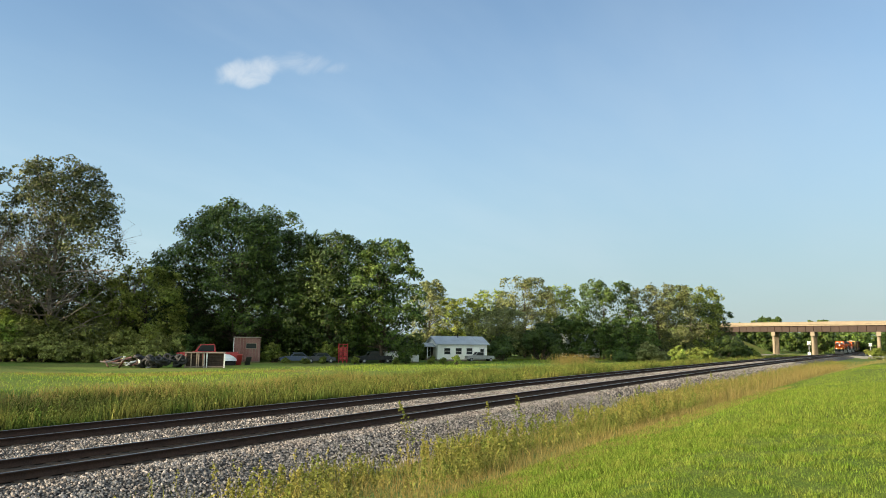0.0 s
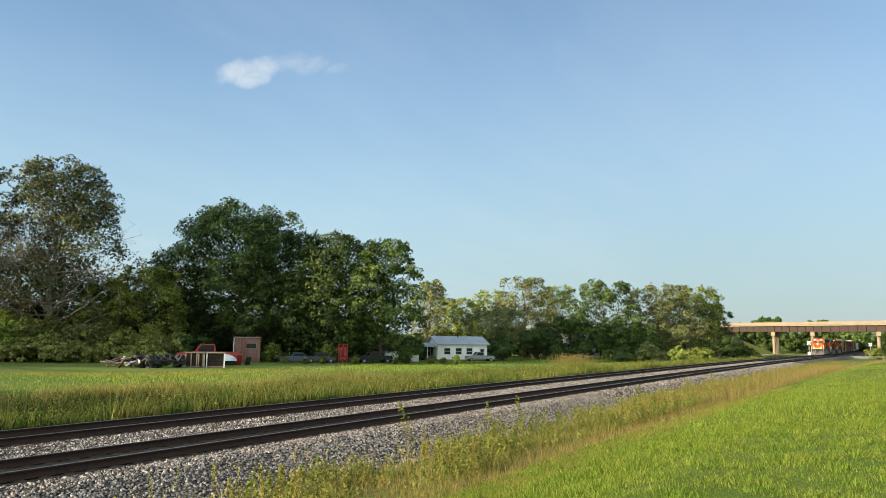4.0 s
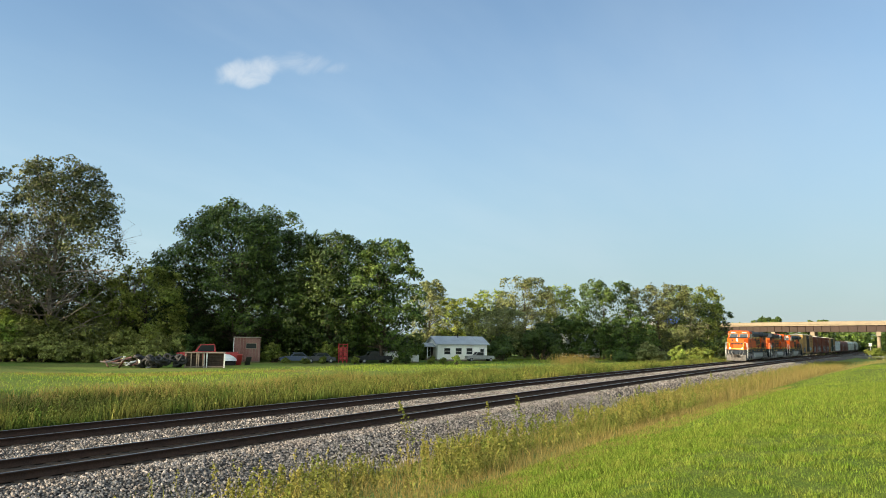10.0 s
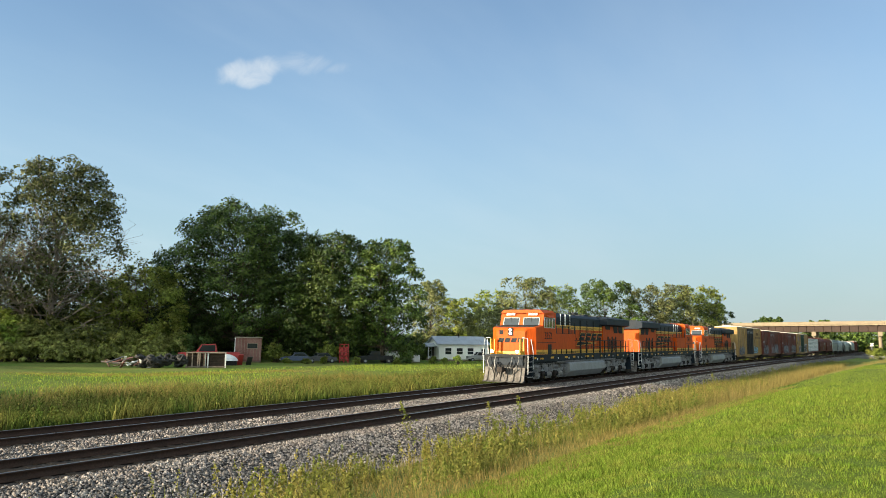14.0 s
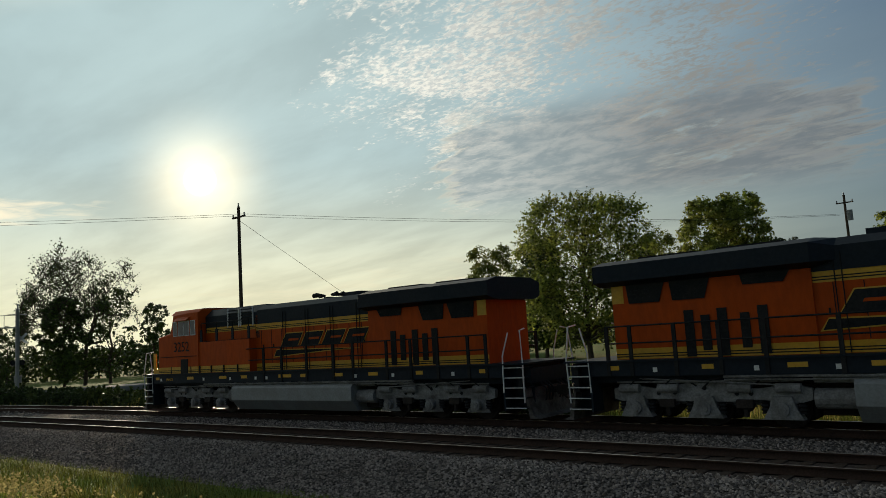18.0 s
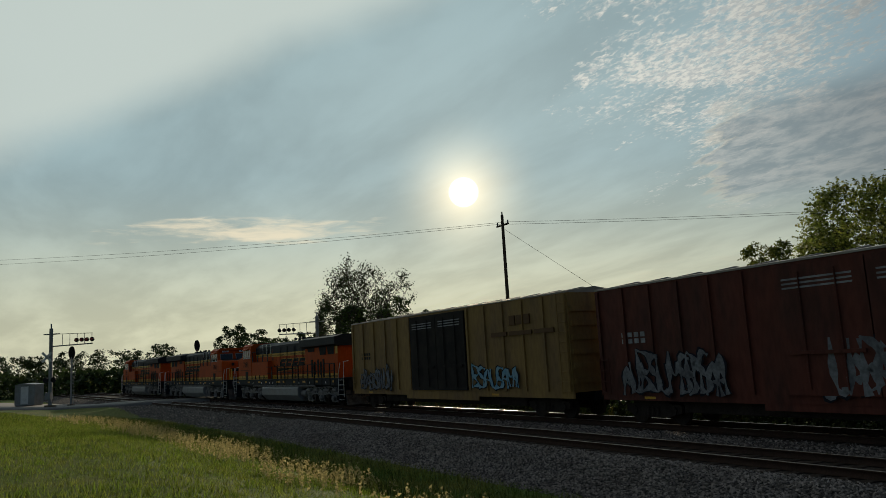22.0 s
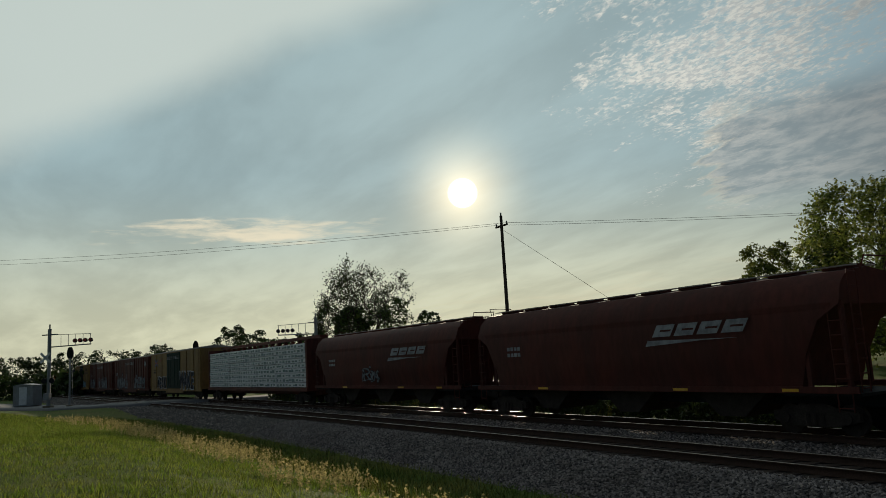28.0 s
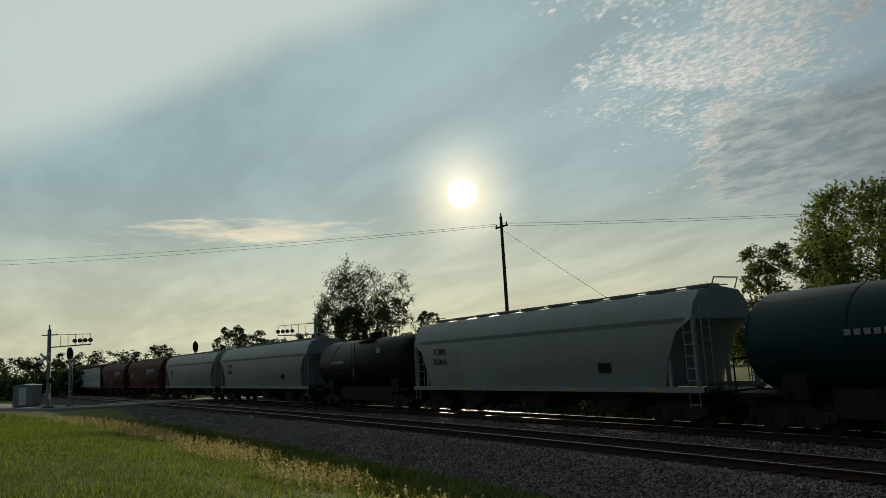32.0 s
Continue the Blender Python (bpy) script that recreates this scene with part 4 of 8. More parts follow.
        digits.matrix_basis = Matrix(((0, 0, -1, -0.032), (-1, 0, 0, 0), (0, 1, 0, 0), (0, 0, 0, 1)))
        # side windows
        for a, b in ((3.3, 3.58), (3.72, 4.1), (4.12, 4.52), (4.66, 4.98)):
            p = part("side_window", boxes((X(a), X(b), s * 1.5 - 0.012, s * 1.5 + 0.012, 3.46, 4.07)), CABGLASS, L)
            bm = boxes((X(a) - 0.03, X(a), s * 1.5 - 0.02, s * 1.5 + 0.02, 3.43, 4.10), (X(b), X(b) + 0.03, s * 1.5 - 0.02, s * 1.5 + 0.02, 3.43, 4.10), (X(a), X(b), s * 1.5 - 0.02, s * 1.5 + 0.02, 4.07, 4.10), (X(a), X(b), s * 1.5 - 0.02, s * 1.5 + 0.02, 3.43, 3.46))
            part("window_frame", bm, WHITE, p)
        part("awning", prisms(([(s * 1.5, 4.24), (s * 1.72, 4.1), (s * 1.72, 4.12), (s * 1.5, 4.28)], X(3.6), X(4.6), "x")), ORANGE, L)
        part("battery_box_door", boxes((X(3.86), X(4.4), s * 1.5, s * 1.53, 1.76, 2.4)), BLACK, L)
        letters(L, number, X(3.9), s * 1.512, 2.93, 0.62, BLACK, s)
        if lit:
            letters(L, "ES44C4", X(2.9), s * 1.508, 1.5, 0.17, YELLOW, s)
    part("headlight_housing", boxes((X(1.5), X(1.56), -0.16, 0.16, 2.92, 3.4)), BLACK, L)
    for z in (3.04, 3.27):
        bm = bmesh.new()
        tube(bm, (X(1.47), 0.0, z), (X(1.51), 0.0, z), 0.085, 14)
        part("headlight", bm, LAMP if lit else SILVER, L)
    # long hood: wide equipment cab, engine hood, radiator section with overhanging wings
    part("equipment_cab", boxes((X(5.2), X(8.75), -1.46, 1.46, 1.77, 3.12)), ORANGE, L)
    part("upper_hood", prisms(([(-1.1, 3.12), (-1.1, 4.2), (-0.75, 4.5), (0.75, 4.5), (1.1, 4.2), (1.1, 3.12)], X(5.2), X(9.0), "x")), DARK, L)
    part("engine_hood", boxes((X(8.75), X(15.6), -1.1, 1.1, 1.77, 4.05)), ORANGE, L)
    part("hood_roof", prisms(([(-1.12, 3.68), (-1.12, 4.25), (-0.8, 4.45), (0.8, 4.45), (1.12, 4.25), (1.12, 3.68)], X(8.9), X(15.3), "x")), DARK, L)
    part("hood_base", boxes((X(5.22), X(8.75), -1.115, 1.115, 3.12, 3.48)), ORANGE, L)
    part("radiator_cab", boxes((X(15.3), X(20.5), -1.18, 1.18, 1.77, 4.1)), ORANGE, L)
    bm = prisms(([(-1.18, 3.78), (-1.56, 3.9), (-1.56, 4.36), (-1.0, 4.5), (1.0, 4.5), (1.56, 4.36), (1.56, 3.9), (1.18, 3.78)], X(15.2), X(20.85), "x"))
    # the wings taper to the hood in front
    tip = [(-1.12, 3.9), (-1.12, 3.92), (-1.12, 4.25), (-0.8, 4.45), (0.8, 4.45), (1.12, 4.25), (1.12, 3.92), (1.12, 3.9)]
    wide = [(-1.18, 3.78), (-1.56, 3.9), (-1.56, 4.36), (-1.0, 4.5), (1.0, 4.5), (1.56, 4.36), (1.56, 3.9), (1.18, 3.78)]
    r0, r1 = [[bm.verts.new((X(a), y, z)) for y, z in ring] for a, ring in ((14.75, tip), (15.2, wide))]
    for i in range(8):
        bm.faces.new((r0[i], r0[(i + 1) % 8], r1[(i + 1) % 8], r1[i]))
    bmesh.ops.recalc_face_normals(bm, faces=bm.faces)
    part("radiator_wing", bm, DARK, L)
    part("radiator_fan", prisms(([(-0.8, 4.49), (-0.8, 4.56), (0.8, 4.56), (0.8, 4.49)], X(16.0), X(17.6), "x"), ([(-0.8, 4.49), (-0.8, 4.56), (0.8, 4.56), (0.8, 4.49)], X(18.2), X(19.8), "x")), BLACK, L)
    part("exhaust_stack", boxes((X(13.3), X(14.2), -0.4, 0.4, 4.45, 4.62)), DARK, L)
    bm = boxes((X(11.9), X(12.2), -0.15, 0.15, 4.45, 4.55))
    for a, y in ((11.75, -0.25), (11.75, 0.05), (12.3, 0.25), (12.3, -0.1), (12.0, -0.35)):
        tube(bm, (X(a), y, 4.62), (X(a) + (0.32 if a > 12 else -0.32), y, 4.64), 0.05, 8, 0.1)
    part("air_horn", bm, BLACK, L)
    for s in (-1, 1):
        bm = bmesh.new()
        for a, b, y, z in ((2.0, 8.75, 1.463, 1.8), (8.75, 15.3, 1.105, 1.8)):
            if a < 5:
                box(bm, X(2.06), X(3.86), s * 1.503, s * 1.508, 1.78, 2.06)
                box(bm, X(4.4), X(5.2), s * 1.503, s * 1.508, 1.78, 2.06)
                a = 5.2
            yy = 1.463 if b < 10 else 1.105
            box(bm, X(a), X(b), s * yy, s * (yy + 0.006), 1.78, 2.06)
        box(bm, X(15.3), X(20.5), s * 1.183, s * 1.189, 1.78, 2.06)
        box(bm, X(8.75), X(15.3), s * 1.103, s * 1.109, 3.42, 3.68)
        box(bm, X(5.3), X(8.75), s * 1.118, s * 1.124, 3.48, 3.7)
        box(bm, X(20.15), X(20.5), s * 1.183, s * 1.189, 3.3, 4.05)
        part("yellow_stripe", bm, YELLOW, L)
        bm = bmesh.new()
        for a, b, yy, zz in ((2.06, 5.2, 1.509, 1.78), (5.2, 8.75, 1.47, 1.78), (8.75, 15.3, 1.11, 1.78), (15.3, 20.5, 1.19, 1.78), (8.75, 15.3, 1.11, 3.42), (5.3, 8.75, 1.125, 3.47)):
            for k in (0.05, 0.115):
                box(bm, X(a), X(b), s * yy, s * (yy + 0.004), zz + k, zz + k + 0.028)
        part("pin_stripe", bm, BLACK, L)
        # doors, grilles and seams of the hood
        for a, b, z0, z1 in ((16.36, 16.6, 1.82, 3.0), (16.8, 17.03, 1.98, 2.85), (17.35, 17.6, 1.8, 3.0), (17.8, 18.03, 1.95, 2.85), (18.22, 18.47, 1.8, 3.0)):
            part("grille", boxes((X(a), X(b), s * 1.18, s * 1.21, z0, z1)), BLACK, L)
        for a, b, low in ((15.75, 16.95, 3.53), (17.7, 18.8, 3.28), (18.93, 20.05, 3.28)):
            scr = part("radiator_screen", prisms(([(X(a), 3.8), (X(b), 3.8), (X(b - 0.06), low), (X(a + 0.18), low)], s * 1.2, s * 1.215)), BLACK, L)
            for k in range(int((3.76 - low) / 0.1)):
                part("slat", boxes((X(a + 0.18), X(b - 0.06), min(s * 1.213, s * 1.23), max(s * 1.213, s * 1.23), low + 0.05 + k * 0.1, low + 0.065 + k * 0.1)), BLACK, scr)
        for k in range(10):
            a = 9.1 + k * 0.64
            part("hood_door", boxes((X(a), X(a + 0.02), s * 1.1, s * 1.112, 2.08, 3.4), (X(a + 0.12), X(a + 0.16), s * 1.1, s * 1.13, 2.7, 2.82)), BLACK, L)
        bm = bmesh.new()
        for a, b in ((6.9, 7.62), (7.8, 8.58)):
            for k in range(6):
                box(bm, X(a), X(b), s * 1.1, s * 1.14, 3.72 + k * 0.12, 3.76 + k * 0.12)
        part("intake_louver", bm, BLACK, L)
        for a in (6.86, 7.62, 7.76, 8.58):
            part("louver_frame", boxes((X(a), X(a + 0.04), s * 1.1, s * 1.15, 3.65, 4.42)), WHITE, L)
        emblem(L, X(12.55), s * 1.116, 2.95, 4.7, BLACK, s, YELLOW)
        part("catwalk", boxes((X(5.2), X(8.75), s * 1.1, s * 1.46, 3.1, 3.125)), BLACK, L)
        rows = [[(X(5.36), s * 1.44, 3.9), (X(8.71), s * 1.44, 3.9)]]
        for a in (5.36, 6.5, 7.62, 8.71):
            rows.append([(X(a), s * 1.44, 3.12), (X(a), s * 1.44, 3.9)])
            part("upper_stanchion", boxes((X(a) - 0.07, X(a) + 0.07, s * 1.42, s * 1.46, 3.1, 3.62)), DARK, L)
        part("upper_handrail", tubes(rows, 0.022), BLACK, L)
        rows = [[(X(8.6), s * 1.5, 2.68), (X(20.6), s * 1.5, 2.68)], [(X(8.75), s * 1.5, 2.22), (X(20.6), s * 1.5, 2.22)]]
        for a in (10.5, 11.85, 13.25, 14.65):
            for q in (0.0, 0.16):
                part("hood_pipe", tubes([[(X(a + q), s * 1.13, 1.78), (X(a + q), s * 1.13, 4.1)]], 0.014), BLACK, L)
        part("handrail", tubes(rows, 0.024), BLACK, L)
        for a in (9.7, 10.8, 12.26, 13.73, 14.75, 16.4, 17.5, 18.66, 19.91, 20.6):
            part("stanchion", boxes((X(a) - 0.05, X(a) + 0.05, s * 1.47, s * 1.53, 1.34, 2.7)), BLACK, L)
        for a in (3.05, 4.6, 5.25, 6.1, 7.0, 7.95):
            part("stripe_divider", boxes((X(a), X(a + 0.05), s * 1.46, s * 1.516, 1.78, 2.08)), BLACK, L)
        rows = [[(X(2.2), s * 1.52, 2.52), (X(5.1), s * 1.52, 2.52)]]
        part("grab_iron", tubes(rows, 0.014), BLACK, L)
        # corner steps and handrails
        for a0, d in ((0.78, 1), (21.95, -1)):
            b0, b1 = sorted((X(a0 + d * 0.72), X(a0 + d * 0.78)))
            well = part("step_well", boxes((b0, b1, s * 0.95, s * 1.52, 0.36, 1.75)), DARK, L)
            c0, c1 = sorted((X(a0), X(a0 + d * 0.72)))
            part("step_back", boxes((c0, c1, s * 0.97, s * 1.0, 0.4, 1.72)), DARK, L)
            for k in range(5):
                st = part("step", boxes((c0, c1, s * 1.0, s * 1.5, 0.42 + k * 0.3, 0.45 + k * 0.3)), DARK, L)
                part("step_edge", boxes((c0, c1, s * 1.495, s * 1.515, 0.425 + k * 0.3, 0.452 + k * 0.3)), WHITE, st)
            rows = [[(X(a0 + d * 0.05), s * 1.5, 0.6), (X(a0 + d * 0.02), s * 1.53, 1.8), (X(a0 + d * 0.1), s * 1.45, 2.75), (X(a0 + d * 0.15), s * 1.1, 2.8)], [(X(a0 + d * 0.75), s * 1.53, 0.9), (X(a0 + d * 0.72), s * 1.54, 2.0), (X(a0 + d * 0.5), s * 1.5, 2.7)]]
            part("corner_handrail", tubes(rows, 0.024), WHITE, L)
    # fuel tank, trucks, plough, couplers, pilot deck
    tank = [(-1.35, 1.28), (-1.52, 1.1), (-1.52, 0.62), (-1.15, 0.22), (1.15, 0.22), (1.52, 0.62), (1.52, 1.1), (1.35, 1.28)]
    part("fuel_tank", prisms((tank, X(7.55), X(14.6), "x")), SILVER, L)
    bm = bmesh.new()
    for s in (-1, 1):
        for k in range(9):
            box(bm, X(7.6 + k * 0.8), X(7.75 + k * 0.8), s * 1.1, s * 1.4, 1.2, 1.36)
        tube(bm, (X(5.5), s * 1.45, 1.28), (X(17.5), s * 1.45, 1.3), 0.035, 6)
        tube(bm, (X(5.5), s * 1.4, 1.2), (X(17.5), s * 1.4, 1.22), 0.025, 6)
    part("pipework", bm, GRIME, L)
    for a, b in ((7.05, 7.5), (14.65, 15.5)):
        for s in (-1, 1):
            part("air_reservoir", tube(bmesh.new(), (X(a), s * 1.1, 0.75), (X(b), s * 1.1, 0.75), 0.24, 14), GRIME, L)
            part("air_filter", tube(bmesh.new(), (X(a), s * 1.15, 1.2), (X(b), s * 1.15, 1.2), 0.1, 8), GRIME, L)
        part("underframe_box", box(bmesh.new(), X(a), X(b), -0.8, 0.8, 0.32, 1.3, bevel=0.03), TRUCKDARK, L)
    loco_truck(L, X(4.55))
    loco_truck(L, X(18.1))
    for a, d in ((0.55, 1), (22.05, -1)):
        blade = [(X(a - d * 0.25), 0.12), (X(a - d * 0.02), 0.2), (X(a + d * 0.16), 0.75), (X(a + d * 0.2), 1.0), (X(a + d * 0.26), 1.0), (X(a + d * 0.22), 0.7), (X(a + d * 0.1), 0.12)]
        part("snow_plough", prisms((blade, -1.35, 1.35)), PLOUGH, L, "worn grey steel plough blade")
        part("pilot", boxes((min(X(a + d * 0.26), X(a + d * 0.4)), max(X(a + d * 0.26), X(a + d * 0.4)), -1.4, 1.4, 0.9, 1.7)), BLACK, L)
        bm = bmesh.new()
        for y in (-0.75, -0.5, -0.3, 0.3, 0.5, 0.75):
            tube(bm, (X(a + d * 0.2), y, 1.3), (X(a - d * 0.15), y * 0.9, 0.95), 0.03, 6)
            tube(bm, (X(a - d * 0.15), y * 0.9, 0.95), (X(a - d * 0.05), y * 0.8, 0.6), 0.03, 6)
        part("air_hose", bm, BLACK, L)
        coupler(L, X(a + d * 0.3), -d)
    part("front_deck", boxes((X(0.7), X(1.55), -1.0, 1.0, 1.66, 1.74)), BLACK, L)
    part("anticlimber", boxes((X(0.64), X(0.8), -1.25, 1.25, 1.58, 1.72)), BLACK, L)
    for y in (-1.0, 1.0):
        part("end_sheet", boxes((X(0.76), X(1.0), y - 0.02, y + 0.02, 1.74, 2.72), (X(1.0), X(1.3), y - 0.02, y + 0.02, 1.74, 1.98), (X(1.3), X(1.42), y - 0.02, y + 0.02, 1.74, 2.72)), YELLOW, L)
    for s in (-1, 1):
        bm = bmesh.new()
        tube(bm, (X(0.6), s * 0.85, 1.95), (X(0.72), s * 0.85, 1.95), 0.09, 14)
        part("ditch_light", bm, LAMP if lit else SILVER, L)
    part("nose_stripe", boxes((X(1.535), X(1.548), -0.97, 0.97, 1.78, 1.96)), YELLOW, L)
    emblem_front = bmesh.new()
    for i in range(4):
        y0 = 0.88 - i * 0.44
        f = emblem_front.faces.new([emblem_front.verts.new(p) for p in ((X(1.543), y0, 2.5), (X(1.543), y0 - 0.36, 2.5), (X(1.543), y0 - 0.44, 2.76), (X(1.543), y0 - 0.08, 2.76))])
    part("nose_emblem", emblem_front, BLACK, L)
    part("nose_door", boxes((X(1.53), X(1.545), -0.92, -0.45, 1.98, 2.42)), ORANGE, L)
    part("nose_window", boxes((X(1.53), X(1.546), 0.52, 0.78, 3.0, 3.25)), BLACK, L)
    hoop = []
    for y in (-1.0, -0.55, 0.55, 1.0):
        hoop.append([(X(0.62), y, 1.62), (X(0.45), y * 1.05, 1.35), (X(0.42), y * 0.9, 1.0), (X(0.5), y * 0.7, 0.85)])
    for w in hoop:
        part("brake_hose", tubes([w], 0.035, 6), GRIME, L)
    for y in (-1.1, -0.66, -0.22, 0.22, 0.66, 1.1):
        part("plough_rib", prisms(([(X(0.28), 0.14), (X(0.52), 0.22), (X(0.7), 0.75), (X(0.74), 1.0), (X(0.68), 1.0), (X(0.64), 0.75), (X(0.46), 0.24)], y - 0.03, y + 0.03)), PLOUGH, L)
    return L


def boxcar(length, body, label, door_mat, group, height=4.9, ribs=13, tags=(), grid=False, words=(), plate=False):
    """A box car: ribbed sides, end walls, roof, two plug doors a side, sill, ladders and trucks."""
    c = thing("boxcar", label, "boxcar", group)
    h = length / 2 - 0.45
    w = 1.48
    z0, z1 = 1.05, height - 0.25
    part("body", boxes((-h, h, -w, w, z0, z1)), body, c)
    part("roof", prisms(([(-w - 0.03, z1), (-w - 0.03, z1 + 0.06), (0, z1 + 0.25), (w + 0.03, z1 + 0.06), (w + 0.03, z1)], -h - 0.02, h + 0.02, "x")), BOXROOF, c)
    bm = bmesh.new()
    for i in range(14):
        x = -h + (i + 0.5) * 2 * h / 14
        prism(bm, [(-w - 0.03, z1 + 0.06), (0, z1 + 0.25), (w + 0.03, z1 + 0.06), (0, z1 + 0.3)], x - 0.04, x + 0.04, "x")
    part("roof_seam", bm, BOXROOF, c)
    dw = length * 0.125
    part("centre_sill", boxes((-h, h, -0.35, 0.35, 0.7, 1.05)), BLACK, c)
    for s in (-1, 1):
        y = s * w
        for i in range(ribs):
            x = -h + 0.12 + i * (2 * h - 0.24) / (ribs - 1)
            if abs(x) < dw + 0.15:
                continue
            part("rib", boxes((x - 0.07, x + 0.07, min(y, y + s * 0.07), max(y, y + s * 0.07), z0 + 0.05, z1 - 0.05)), body, c)
        if grid:
            for z in np.linspace(z0 + 0.5, z1 - 0.4, 5):
                for a, b in ((-h + 0.1, -dw - 0.1), (dw + 0.1, h - 0.1)):
                    part("horizontal_rib", boxes((a, b, min(y, y + s * 0.05), max(y, y + s * 0.05), z - 0.04, z + 0.04)), body, c)
        elif body is BOXYELLOW:
            # faded painted lettering as plain bars
            bm = bmesh.new()
            for k in range(3):
                box(bm, h * 0.62 + k * 0.5, h * 0.62 + k * 0.5 + 0.36, min(y, y + s * 0.076), max(y, y + s * 0.076), 3.86, 4.26)
            for k, wd in enumerate((1.1, 1.5, 1.2)):
                q = h * 0.48 + sum((1.1, 1.5, 1.2)[:k]) + k * 0.2
                box(bm, q, q + wd, min(y, y + s * 0.076), max(y, y + s * 0.076), 3.42, 3.6)
            tagged(part("side_lettering", bm, BOXDARKBROWN, c), kind="stuff")
        part("underframe", boxes((-h + 3.4, h - 3.4, min(y * 0.55, y * 0.75), max(y * 0.55, y * 0.75), 0.45, 1.05)), TRUCKDARK, c)
        part("side_sill", boxes((-h, h, min(y, y - s * 0.08), max(y, y - s * 0.08), z0 - 0.22, z0), (-dw * 1.3, dw * 1.3, min(y, y - s * 0.08), max(y, y - s * 0.08), z0 - 0.4, z0 - 0.2)), body, c)
        for a, b in ((-dw, -0.02), (0.02, dw)):
            d = part("door", boxes((a, b, min(y, y + s * 0.09), max(y, y + s * 0.09), z0 + 0.05, z1 - 0.1)), door_mat, c)
            bm = bmesh.new()
            for k in (0.3, 0.7):
                x = a + (b - a) * k
                tube(bm, (x, y + s * 0.12, z0 + 0.2), (x, y + s * 0.12, z1 - 0.3), 0.022, 5)
            box(bm, a + 0.2, b - 0.2, min(y + s * 0.09, y + s * 0.15), max(y + s * 0.09, y + s * 0.15), 2.2, 2.3)
            part("lock_bar", bm, door_mat, d)
            bm = bmesh.new()
            for k in range(3):
                box(bm, a + 0.25, b - 0.35, min(y + s * 0.09, y + s * 0.095), max(y + s * 0.09, y + s * 0.095), z1 - 0.75 + k * 0.12, z1 - 0.70 + k * 0.12)
            part("stencil", bm, GRAFFITI, d)
        ladder(c, -h + 0.3, y + s * 0.1, 1.0, 2.3, body)
        ladder(c, h - 0.3, y + s * 0.1, 1.0, z1, body)
        bm = bmesh.new()
        for x, z in ((-h + 1.2, 3.0), (-h + 1.2, 2.78)):
            for k in range(4):
                box(bm, x + k * 0.3, x + k * 0.3 + 0.2, min(y, y + s * 0.012), max(y, y + s * 0.012), z, z + 0.16)
        tagged(part("reporting_mark", bm, GRAFFITI if body is BOXBROWN else BLACK, c), kind="stuff")
        part("sill_reflector", boxes((-h * 0.8, -h * 0.8 + 0.5, min(y - s * 0.0, y + s * 0.006), max(y, y + s * 0.006), z0 - 0.16, z0 - 0.08), (h * 0.45, h * 0.45 + 0.5, min(y, y + s * 0.006), max(y, y + s * 0.006), z0 - 0.16, z0 - 0.08)), YELLOW, c)
    for k in (0, 1, 2, 3, 4, 5):
        for e in (h, -h - 0.07):
            part("end_rib", boxes((e, e + 0.07, -w + 0.1, w - 0.1, z0 + 0.35 + k * 0.55, z0 + 0.55 + k * 0.55)), body, c)
    for a, b, z, hh, mats in tags:
        tag_painting(c, a, b, -w - 0.085, z, hh, mats)
    # bold sprayed letters, each dark over a pale, wider outline
    for word, x, z, size, step in words:
        for k, ch in enumerate(word):
            zz, yy = z + (0.06, -0.05, 0.04, -0.02)[k % 4], -w - 0.095 - 0.004 * k
            letters(c, ch, x + k * step, yy, zz, size * 1.06, SPRAYWHITE, -1, 0.1, "graffiti_outline", 0.062, 0.8)
            letters(c, ch, x + k * step, yy - 0.012, zz, size, GRAFFITIBLACK, -1, 0.1, "graffiti_letter", 0.04, 0.8)
    for s in (-1, 1):
        y0, y1 = sorted((s * (w + 0.005), s * (w + 0.075)))
        if plate:
            part("round_emblem", tube(bmesh.new(), (h - 1.6, y0, 3.95), (h - 1.6, y1, 3.95), 0.32, 18), GRAFFITI, c, "faded white round emblem")
            part("emblem_bar", boxes((h - 1.68, h - 1.52, min(y0, y1 * 1.004), max(y0, y1 * 1.004), 3.78, 4.12)), body, c)
        if grid:
            for a, m in ((-38, EMBLEMBLUE), (38, EMBLEMBLUE), (0, CARREDPAINT)):
                b = part("emblem_stroke", boxes((-0.62, 0.62, -0.01, 0.01, -0.07, 0.07)), m, c)
                b.matrix_basis = pose(-h + 2.6, s * (w + 0.066 + 0.004 * (a == 0)), 3.9, 0, a, 0)
            part("label_strip", boxes((-h + 3.7, -h + 4.6, y0, y1, 4.05, 4.2)), CARREDPAINT, c)
    for s in (-1, 1):
        freight_truck(c, s * (h - 2.0))
        coupler(c, s * h, s)
    return c


